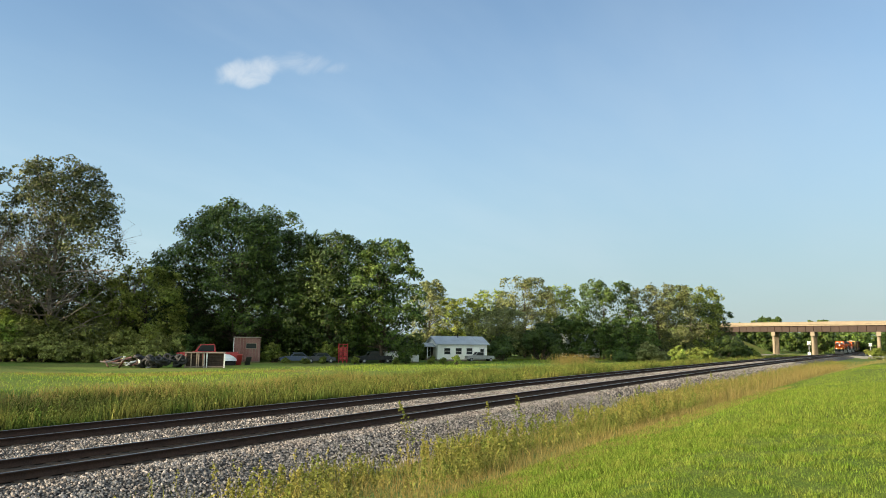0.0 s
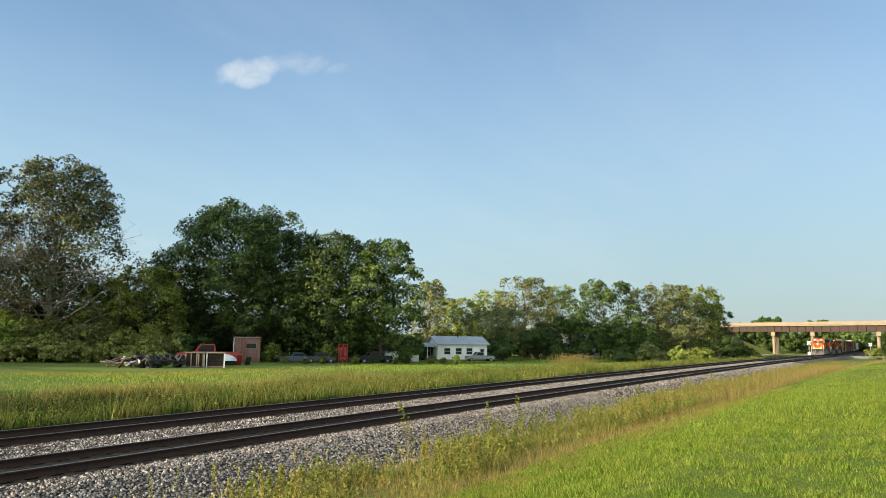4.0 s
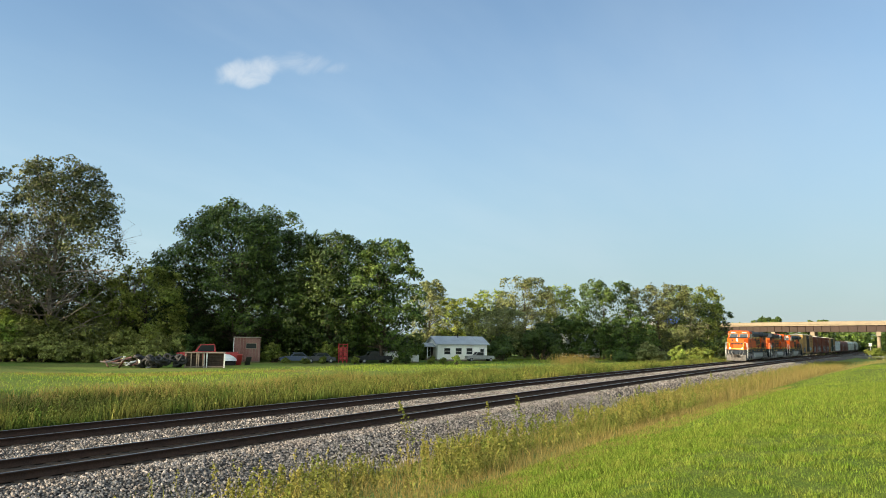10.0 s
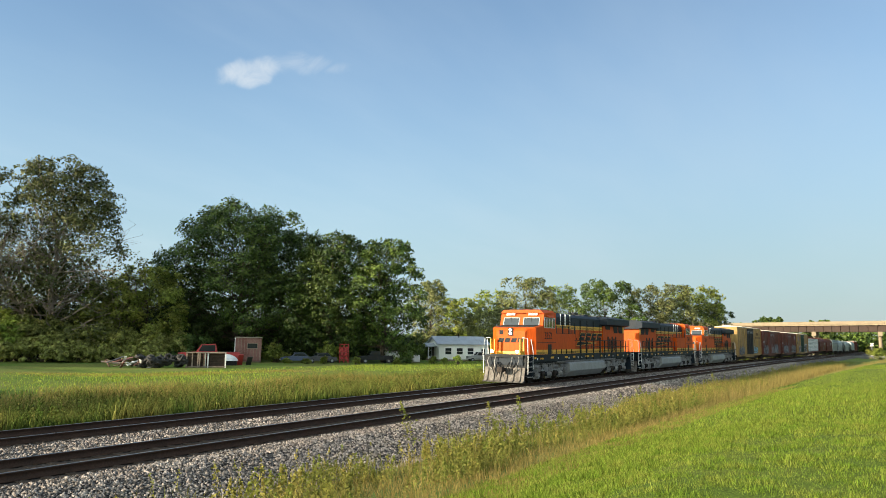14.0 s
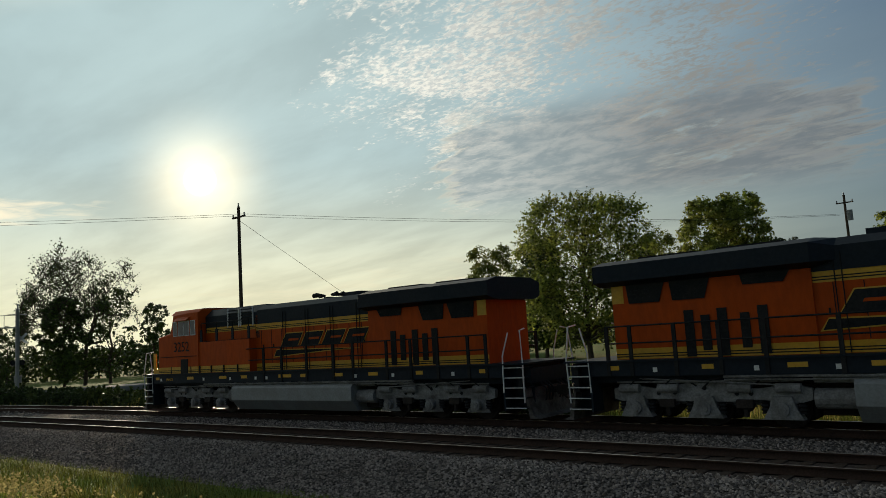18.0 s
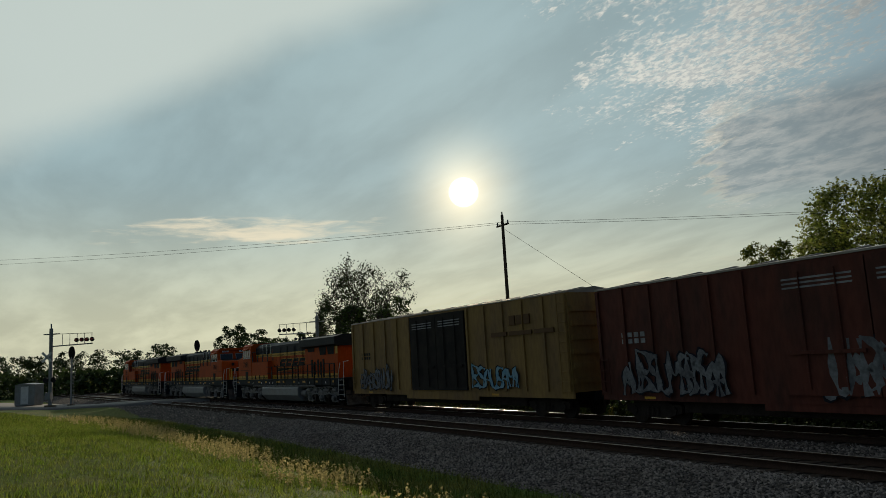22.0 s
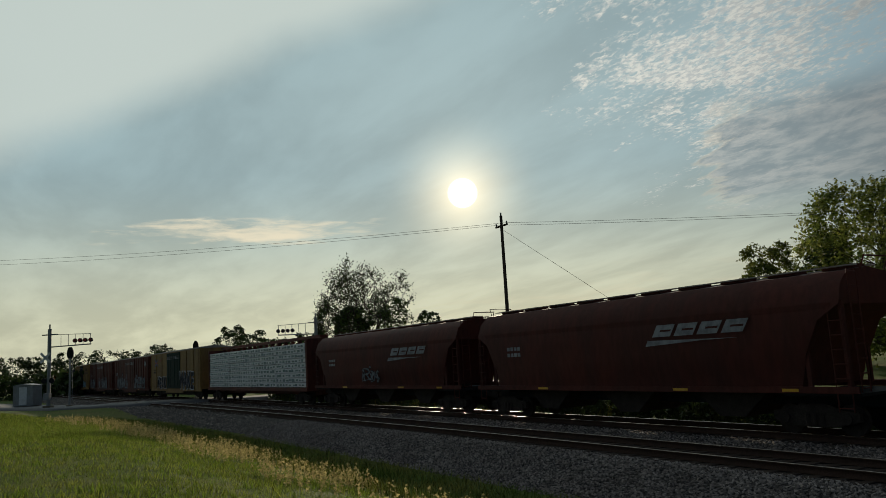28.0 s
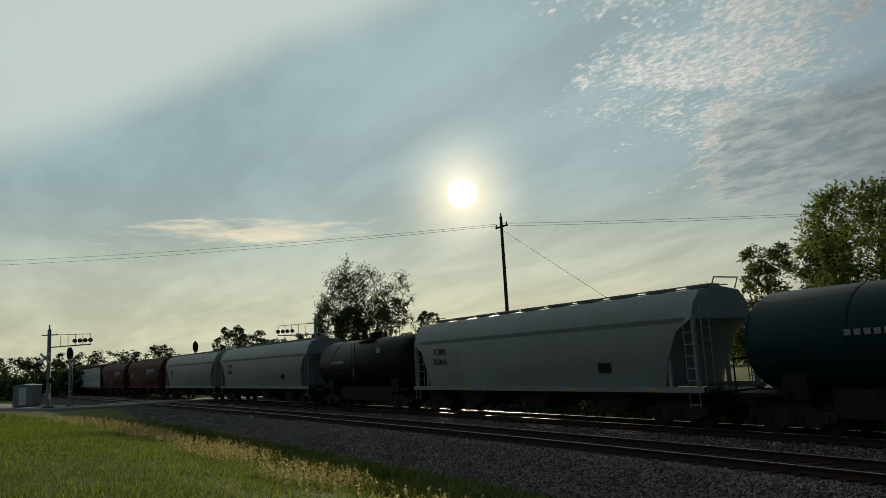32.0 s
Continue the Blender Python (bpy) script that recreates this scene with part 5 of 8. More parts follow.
def tag_painting(c, a, b, y, z, hgt, mats):
    """Sprayed lettering-like strokes on the viewer's side of a car: fat bent ribbons, outlined, overlapping and uneven."""
    rnd = random.Random(int(a * 100 + b * 37))
    bm = bmesh.new()
    layer = [0]

    def ribbon(pts, wide, m, off):
        left, right = [], []
        for i, p in enumerate(pts):
            d = (pts[min(i + 1, len(pts) - 1)] - pts[max(i - 1, 0)]).normalized()
            n = Vector((-d.y, d.x)) * wide * (0.75 + 0.5 * math.sin(i * 1.3 + a))
            left.append(p + n)
            right.append(p - n)
        rows = [(bm.verts.new((l.x, y - off, l.y)), bm.verts.new((r.x, y - off, r.y))) for l, r in zip(left, right)]
        for (l0, r0), (l1, r1) in zip(rows, rows[1:]):
            bm.faces.new((l0, r0, r1, l1)).material_index = m
    x = a
    while x < b - 0.25:
        w = min(rnd.uniform(0.3, 0.75), b - x)
        top = hgt * rnd.uniform(0.7, 1.05)
        base = z + rnd.uniform(-0.06, 0.1)
        strokes = []
        kind = rnd.randrange(5)
        if kind == 0:
            strokes = [[(0, 0), (0.1, 0.5), (0.05, 1)], [(0.05, 1), (0.9, 0.85), (0.8, 0.5), (0.2, 0.45)], [(0.3, 0.45), (0.95, 0.1), (0.1, 0.0)]]
        elif kind == 1:
            strokes = [[(0.9, 0.9), (0.4, 1.05), (0.05, 0.75), (0.4, 0.5), (0.95, 0.3), (0.7, -0.02), (0.05, 0.08)]]
        elif kind == 2:
            strokes = [[(0.0, 0), (0.25, 0.6), (0.5, 1.0), (0.75, 0.55), (1.0, 0)], [(0.2, 0.4), (0.8, 0.35)]]
        elif kind == 3:
            strokes = [[(0.05, 1.0), (0.1, 0.3), (0.3, 0.0), (0.75, 0.05), (0.9, 0.4), (0.95, 1.0)]]
        else:
            strokes = [[(0.1, 0), (0.0, 0.9), (0.5, 0.4), (0.95, 1.0), (0.9, 0.05)]]
        layer[0] += 1
        for st in strokes:
            pts = [Vector((x + w * (p + rnd.uniform(-0.06, 0.06)), base + top * (q + rnd.uniform(-0.05, 0.05)))) for p, q in st]
            fine = []
            for p, q in zip(pts, pts[1:]):
                fine += [p.lerp(q, k / 3) for k in range(3)]
            fine.append(pts[-1])
            smooth = [fine[0]] + [(p + q * 2 + r) / 4 for p, q, r in zip(fine, fine[1:], fine[2:])] + [fine[-1]]
            e = 0.0006 * layer[0]
            ribbon(smooth, 0.12 * hgt, 1, e)
            ribbon(smooth, 0.07 * hgt, 0, e + 0.004)
        x += w * rnd.uniform(0.5, 0.85)
    tagged(part("graffiti", bm, mats, c, "sprayed graffiti lettering shapes"), "sprayed graffiti lettering shapes", kind="stuff")


def centerbeam(length, label):
    """A centre-beam flat car with two tiers of wrapped lumber packs on each side."""
    c = thing("centerbeam_flatcar", label, "flatcar", "freight cars of the train")
    h = length / 2 - 0.45
    part("deck", boxes((-h, h, -1.45, 1.45, 0.95, 1.2), (-h, h, -0.4, 0.4, 0.65, 0.95)), BOXBROWN, c)
    part("top_chord", boxes((-h + 0.2, h - 0.2, -0.3, 0.3, 4.55, 4.75)), BOXBROWN, c)
    bm = bmesh.new()
    k = 16
    for i in range(k + 1):
        x = -h + 0.3 + i * (2 * h - 0.6) / k
        box(bm, x - 0.1, x + 0.1, -0.12, 0.12, 1.2, 4.6)
        if i < k:
            x2 = -h + 0.3 + (i + 1) * (2 * h - 0.6) / k
            tube(bm, (x, 0, 4.05), (x2, 0, 4.5), 0.05, 6)
    part("centre_frame", bm, BOXBROWN, c)
    part("bulkhead", boxes((-h, -h + 0.25, -1.4, 1.4, 1.2, 4.5)), BOXBROWN, c)
    part("bulkhead", boxes((h - 0.25, h, -1.4, 1.4, 1.2, 4.5)), BOXBROWN, c)
    n, rows = 4, 9
    seg = (2 * h - 0.7) / n
    rnd = random.Random(8)
    for s in (-1, 1):
        for i in range(n):
            for j in range(rows):
                x0 = -h + 0.35 + i * seg
                z = 1.22 + j * 0.335
                q = rnd.uniform(0, 0.05)
                p = part("lumber_pack", box(bmesh.new(), x0 + 0.02 + q, x0 + seg - 0.04 + q, min(s * 0.2, s * (1.4 - q)), max(s * 0.2, s * (1.4 - q)), z, z + 0.31, bevel=0.02), WRAP, c)
                bm = bmesh.new()
                for m in range(9):
                    a = x0 + 0.12 + m * seg / 9.3 + rnd.uniform(-0.1, 0.1)
                    yy = s * (1.4 - q)
                    box(bm, a, a + seg * rnd.uniform(0.05, 0.085), min(yy, yy + s * 0.004), max(yy, yy + s * 0.004), z + rnd.uniform(0.05, 0.12), z + rnd.uniform(0.18, 0.26))
                tagged(part("wrap_print", bm, WRAPMARK, p), kind="stuff")
    for s in (-1, 1):
        freight_truck(c, s * (h - 1.7))
        coupler(c, s * h, s)
    return c


def hopper(length, body, label, height=4.75, emblem_side=False, tags=(), mark="", number=""):
    """A covered grain hopper: curved sides, sloped end sheets, end cages, outlet bays, roof hatches."""
    c = thing("covered_hopper", label, "hopper car", "freight cars of the train")
    h = length / 2 - 0.5
    w = 1.58
    prof = [(-w * 0.93, 1.35), (-w * 0.98, 2.0), (-w, 2.8), (-w * 0.97, 3.55), (-w * 0.86, 4.05), (-w * 0.62, height - 0.12), (0, height), (w * 0.62, height - 0.12), (w * 0.86, 4.05), (w * 0.97, 3.55), (w, 2.8), (w * 0.98, 2.0), (w * 0.93, 1.35)]
    bm = bmesh.new()
    rings = []
    for x, cut in ((-h + 0.25, 3.5), (-h + 0.9, 3.1), (-h + 1.35, 2.2), (-h + 1.6, 1.35), (h - 1.6, 1.35), (h - 1.35, 2.2), (h - 0.9, 3.1), (h - 0.25, 3.5)):
        rings.append([bm.verts.new((x, y, max(z, cut))) for y, z in prof])
    for r0, r1 in zip(rings, rings[1:]):
        for i in range(len(prof)):
            j = (i + 1) % len(prof)
            bm.faces.new((r0[i], r0[j], r1[j], r1[i]))
    bm.faces.new(rings[0][::-1])
    bm.faces.new(rings[-1])
    bmesh.ops.remove_doubles(bm, verts=bm.verts, dist=0.001)
    bmesh.ops.recalc_face_normals(bm, faces=bm.faces)
    for f in bm.faces:
        f.smooth = True
    for e in bm.edges:
        e.smooth = e.calc_face_angle(0.0) < 0.6
    part("body", bm, body, c)
    part("centre_sill", boxes((-h, h, -0.3, 0.3, 0.75, 1.1)), BLACK, c)
    for s in (-1, 1):
        y = s * w * 0.95
        part("side_sill", boxes((-h, h, min(y, y + s * 0.06), max(y, y + s * 0.06), 1.18, 1.36)), SILVER if body is HOPPERGREY else body, c)
        for x in (-h + 0.25, -h + 1.35, h - 1.35, h - 0.25):
            part("end_post", boxes((x - 0.06, x + 0.06, min(y, y - s * 0.1), max(y, y - s * 0.1), 1.3, 3.6)), body, c)
        for e in (-1, 1):
            ladder(c, e * (h - 0.05), y * 0.75, 1.2, height - 0.1, body, 0.4, "y")
            ladder(c, e * (h - 0.4), y + s * 0.03, 0.7, 3.4, body, 0.4)
        if mark:
            letters(c, mark, s * h * 0.7, s * 1.592, 2.98, 0.44, BLACK, s, 0, "reporting_mark")
            letters(c, number, s * h * 0.7, s * 1.592, 2.5, 0.44, BLACK, s, 0, "car_number")
        else:
            bm = bmesh.new()
            for k in range(2):
                for i in range(4):
                    x = -h * 0.72 + i * 0.24
                    box(bm, x, x + 0.17, min(s * 1.566, s * 1.585), max(s * 1.566, s * 1.585), 2.55 + k * 0.25, 2.7 + k * 0.25)
            tagged(part("reporting_mark", bm, GRAFFITI if body is HOPPERBROWN else BLACK, c), kind="stuff")
        # seam under the roof slope, rivet strip and a small data block
        y2, y3 = sorted((s * w * 0.955, s * (w * 0.972 + 0.012)))
        part("roof_seam", boxes((-h + 0.5, h - 0.5, y2, y3, 3.4, 3.56)), HOPPERSEAM if body is HOPPERGREY else body, c)
        if mark:
            part("data_block", boxes((h * 0.5, h * 0.5 + 0.62, min(s * 1.56, s * 1.59), max(s * 1.56, s * 1.59), 1.85, 2.2)), BLACK, c)
        part("sill_reflector", boxes((-h * 0.5, -h * 0.5 + 0.6, min(y + s * 0.06, y + s * 0.066), max(y + s * 0.06, y + s * 0.066), 1.22, 1.3), (h * 0.3, h * 0.3 + 0.6, min(y + s * 0.06, y + s * 0.066), max(y + s * 0.06, y + s * 0.066), 1.22, 1.3), (h * 0.75, h * 0.75 + 0.5, min(y + s * 0.06, y + s * 0.066), max(y + s * 0.06, y + s * 0.066), 1.22, 1.3)), YELLOW, c)
        if emblem_side:
            emblem(c, h * 0.42, s * 1.585, 3.15, 3.6, GRAFFITI, s, body, body)
    bm = boxes((-h + 0.3, h - 0.3, -0.55, -0.35, height + 0.04, height + 0.07), (-h + 0.3, h - 0.3, 0.35, 0.55, height + 0.04, height + 0.07))
    part("running_board", bm, BOXROOF, c)
    for i in range(10):
        x = -h + 0.9 + i * (2 * h - 1.8) / 9
        part("roof_hatch", boxes((x - 0.45, x + 0.45, -0.3, 0.3, height - 0.02, height + 0.1)), body, c)
    rows = []
    for e in (-1, 1):
        x = e * (h - 0.1)
        rows.append([(x, -0.6, height - 0.1), (x + e * 0.15, -0.6, height + 0.25), (x + e * 0.15, 0.6, height + 0.25), (x, 0.6, height - 0.1)])
    part("roof_handrail", tubes(rows, 0.025), body, c)
    # outlet bays in a near-black colour that stands for the shade under the car
    for x in (-h * 0.5, 0, h * 0.5) if length > 17 else (-h * 0.35, h * 0.35):
        b = bmesh.new()
        prism(b, [(x - 1.5, 1.35), (x + 1.5, 1.35), (x + 0.45, 0.42), (x - 0.45, 0.42)], -1.0, 1.0)
        part("outlet_bay", b, TRUCKDARK, c)
    part("end_platform", boxes((-h, -h + 2.2, -1.45, 1.45, 1.1, 1.18), (h - 2.2, h, -1.45, 1.45, 1.1, 1.18)), BLACK, c)
    for a, b, z, hh, mats in tags:
        tag_painting(c, a, b, -1.61, z, hh, mats)
    for s in (-1, 1):
        freight_truck(c, s * (h - 1.6))
        coupler(c, s * h, s)
    return c


def tankcar(length, body, label):
    """A tank car: long horizontal tank with domed ends, top platform with railings, saddles and ladders."""
    c = thing("tank_car", label, "tank car", "freight cars of the train")
    h = length / 2 - 0.6
    bm = bmesh.new()
    rings = []
    R, zc = 1.5, 2.62
    for x, r in ((-h, 0.5), (-h + 0.1, 0.95), (-h + 0.3, 1.32), (-h + 0.65, R), (h - 0.65, R), (h - 0.3, 1.32), (h - 0.1, 0.95), (h, 0.5)):
        rings.append([bm.verts.new((x, math.cos(6.28318 * i / 28) * r, zc + math.sin(6.28318 * i / 28) * r)) for i in range(28)])
    for r0, r1 in zip(rings, rings[1:]):
        for i in range(28):
            j = (i + 1) % 28
            bm.faces.new((r0[i], r0[j], r1[j], r1[i])).smooth = True
    bm.faces.new(rings[0][::-1])
    bm.faces.new(rings[-1])
    bmesh.ops.recalc_face_normals(bm, faces=bm.faces)
    part("tank", bm, body, c)
    for x in (-h * 0.55, 0, h * 0.55):
        bm = bmesh.new()
        tube(bm, (x - 0.04, 0, zc), (x + 0.04, 0, zc), R + 0.012, 28)
        part("band", bm, body, c)
    for e in (-1, 1):
        part("stub_sill", boxes((min(e * h * 0.5, e * (h + 0.1)), max(e * h * 0.5, e * (h + 0.1)), -0.35, 0.35, 0.75, 1.25), (min(e * (h - 2.1), e * (h - 1.3)), max(e * (h - 2.1), e * (h - 1.3)), -1.2, 1.2, 1.0, 1.9)), BLACK, c)
        rows = [[(e * (h + 0.1), -1.4, 1.2), (e * (h + 0.1), -1.4, 2.2), (e * (h + 0.1), 1.4, 2.2), (e * (h + 0.1), 1.4, 1.2)]]
        part("end_handrail", tubes(rows, 0.03), BLACK, c)
        part("end_platform", boxes((min(e * (h - 1.6), e * (h + 0.15)), max(e * (h - 1.6), e * (h + 0.15)), -1.45, 1.45, 1.12, 1.2)), BLACK, c)
    for s in (-1, 1):
        part("side_handrail", tubes([[(-h + 0.5, s * 1.57, 2.1), (h - 0.5, s * 1.57, 2.1)]], 0.022), BLACK, c)
        ladder(c, 0.0, s * 1.6, 1.2, 3.9, BLACK, 0.45)
        bm = bmesh.new()
        for i in range(7):
            x = -h * 0.55 + i * 0.26
            box(bm, x, x + 0.18, min(s * 1.53, s * 1.55), max(s * 1.53, s * 1.55), 2.7, 2.86)
        box(bm, h * 0.45, h * 0.45 + 0.5, min(s * 1.45, s * 1.47), max(s * 1.45, s * 1.47), 3.2, 3.5)
        tagged(part("reporting_mark", bm, SILVER, c), kind="stuff")
        part("ladder_reflector", boxes((-0.03, 0.03, min(s * 1.62, s * 1.63), max(s * 1.62, s * 1.63), 1.9, 2.4)), YELLOW, c)
    bm = bmesh.new()
    tube(bm, (0, 0, zc + R - 0.1), (0, 0, zc + R + 0.35), 0.4, 16)
    part("manway", bm, body, c)
    part("underframe", boxes((-h + 2.6, h - 2.6, -0.9, 0.9, 0.5, 1.3)), TRUCKDARK, c)
    part("top_platform", boxes((-1.1, 1.1, -0.9, 0.9, zc + R - 0.06, zc + R)), BLACK, c)
    rows = []
    for a, b in ((-1.7, -0.1), (0.05, 1.7)):
        rows.append([(a, -0.7, zc + R - 0.05), (a, -0.7, zc + R + 0.6), (b, -0.7, zc + R + 0.62), (b, -0.7, zc + R - 0.05)])
        rows.append([(a, 0.7, zc + R - 0.05), (a, 0.7, zc + R + 0.6), (b, 0.7, zc + R + 0.62), (b, 0.7, zc + R - 0.05)])
    part("platform_railing", tubes(rows, 0.03), BLACK, c)
    for s in (-1, 1):
        freight_truck(c, s * (h - 1.5))
        coupler(c, s * h, s)
    return c


SPRAYGREY = material("faded_grey_spray", (0.22, 0.23, 0.24), 0.75, 0.0, (0.11, 0.11, 0.12), 1.6, 0.85, 0.2, 9.0, spec=0.2)
TAG = (SPRAYGREY, GRAFFITIBLACK)
TAGC = (GRAFFITIBLUE, GRAFFITIBLACK)
FREIGHT = "freight cars of the train"
TRAIN = []       # (vehicle, distance of its middle behind the leading coupler, turned)


def couple(ob, front, back, turned=False):
    TRAIN.append((ob, (front + back) / 2, turned))


lead = locomotive("leading orange and black diesel locomotive with lit headlights", "3252", lit=True)
couple(lead, 0.0, 22.6)
couple(locomotive("second orange diesel locomotive coupled facing backwards", "5861"), 22.8, 45.4, True)
couple(locomotive("third orange and black diesel locomotive facing forwards", "7381"), 45.7, 68.3)
couple(boxcar(20.3, BOXYELLOW, "yellow ribbed boxcar with dark double doors and graffiti", DOORBROWN, FREIGHT, 5.15, 15, ((-8.6, -4.7, 1.15, 1.1, TAG), (3.0, 6.4, 1.2, 1.15, TAGC))), 68.5, 88.8)
couple(boxcar(21.2, BOXBROWN, "dark brown boxcar with silver graffiti along the sill", BOXBROWN, FREIGHT, 5.0, 17, ((-9.0, -4.6, 1.1, 1.4, TAG), (-1.5, 6.2, 1.1, 1.5, TAG))), 89.5, 110.7)
couple(boxcar(21.2, BOXBROWN, "brown boxcar with faded white emblem and graffiti", BOXBROWN, FREIGHT, 5.05, 17, ((-7.5, -1.0, 1.1, 1.6, TAG), (2.6, 8.6, 1.1, 1.5, TAG)), plate=True), 110.9, 132.1)
couple(boxcar(20.3, BOXYELLOW, "yellow panelled boxcar with dark green doors and bold black graffiti", DOORGREEN, FREIGHT, 5.15, 9, grid=True, words=(("MESK", -6.0, 1.66, 1.55, 0.95), ("WAKE", 3.45, 1.8, 2.15, 1.22))), 132.3, 152.6)
couple(centerbeam(23.4, "centre-beam flatcar loaded with white wrapped lumber"), 153.6, 177.0)
couple(hopper(18.2, HOPPERBROWN, "brown covered hopper with pale side emblem", 4.5, True, ((-1.5, 0.6, 1.6, 0.7, TAG),)), 177.6, 195.8)
couple(hopper(18.4, HOPPERBROWN, "brown covered hopper with large faded side emblem", 4.52, True), 196.2, 214.6)
couple(hopper(18.4, HOPPERGREY, "light grey covered grain hopper", 4.52), 215.2, 233.6)
couple(hopper(20.2, HOPPERGREY, "long light grey covered hopper with dark placard", 4.56, mark="TCMX", number="350395"), 233.8, 254.0)
couple(tankcar(13.0, TANKBLACK, "short black tank car with railings on top"), 254.0, 267.0)
couple(hopper(19.3, HOPPERGREY, "grey covered hopper with pale curved sides", 4.56, mark="TCMX", number="350416"), 266.8, 286.1)
couple(tankcar(17.0, TANKGREEN, "dark green tank car"), 286.2, 303.2)
couple(hopper(18.4, HOPPERGREY, "pale grey covered hopper far back in the train", 4.52), 303.5, 321.9)
couple(boxcar(20.3, BOXBROWN, "brown boxcar far back in the train", BOXBROWN, FREIGHT, 5.0, 13), 322.2, 342.5)
couple(tankcar(17.0, TANKBLACK, "black tank car at the end of the visible train"), 342.8, 359.8)


def line_pose(x, turned=False):
    return pose(x, FAR - bend(x), dip(x), 0, 0, math.degrees(math.atan(slope(x))) + (180 if turned else 0))

# ---- trees ----
def limb(bm, a, b, r0, r1, rnd, steps=3, wob=0.06):
    a, b = Vector(a), Vector(b)
    ln = (b - a).length
    prev, pr = a, r0
    for i in range(1, steps + 1):
        k = i / steps
        p = a.lerp(b, k) + (Vector(rnd.normal(size=3)) * ln * wob if i < steps else Vector((0, 0, 0)))
        r = r0 + (r1 - r0) * k
        tube(bm, prev, p, pr, 5, r)
        prev, pr = p, r
    return prev


def facing_leaves(pts, away, size, rnd, loose=0.55):
    """Leaf faces at the points, turned roughly towards the directions away, so that every clump has a lit and a shaded side."""
    n = len(pts)
    a = away + rnd.normal(size=(n, 3)) * loose
    a /= np.linalg.norm(a, axis=1, keepdims=True)
    b = np.cross(a, rnd.normal(size=(n, 3)))
    b /= np.linalg.norm(b, axis=1, keepdims=True)
    c = np.cross(a, b)
    s = (size * rnd.uniform(0.55, 1.35, n))[:, None]
    v = np.empty((n, 3, 3))
    v[:, 0] = pts - b * s + c * s * 0.55
    v[:, 1] = pts + b * s * 0.9 + c * s * 0.45
    v[:, 2] = pts - c * s + a * s * 0.25
    return v.reshape(-1, 3), np.arange(n * 3).reshape(-1, 3)


def leafy_lobe(c, lr, n, rnd, size, gap, axis, spray=1.0, clumps=13):
    """One lobe of a crown: clumps of leaves over a ball, thickest outside and above, and leafy shoots that break its outline."""
    P, A = [], []
    m = max(4, int(n / clumps))
    for i in range(clumps):
        d = Vector(rnd.normal(size=3)) + axis * 0.75 + Vector((0, 0, 0.35))
        d.normalize()
        if rnd.uniform() < gap * 0.45:
            continue
        cc = np.array(c) + np.array(d) * lr * rnd.uniform(0.55, 0.95)
        cr = lr * rnd.uniform(0.3, 0.52)
        q = rnd.normal(size=(m, 3)) + np.array(d) * 0.5 + np.array((0, 0, 0.4))
        q /= np.linalg.norm(q, axis=1, keepdims=True)
        P.append(cc + q * (cr * rnd.uniform(0.25, 1.0, (m, 1)) ** 0.4) * np.array((1.1, 1.1, 0.7)))
        A.append(q * 0.7 + np.array(d) * 0.5 + np.array((0, 0, 0.35)))
    k = max(2, int(n * 0.012 * spray))
    d = rnd.normal(size=(k, 3)) + np.array(axis) * 0.8 + np.array((0, 0, 0.55))
    d /= np.linalg.norm(d, axis=1, keepdims=True)
    far = rnd.uniform(1.0, 1.4, (k, 1)) * lr
    for w in np.linspace(0.6, 1.0, 10):
        P.append(np.array(c) + d * far * w + rnd.uniform(-1, 1, (k, 3)) * size * 1.3 * (1.3 - w))
        A.append(d + np.array((0, 0, 0.4)))
    return np.concatenate(P), np.concatenate(A)


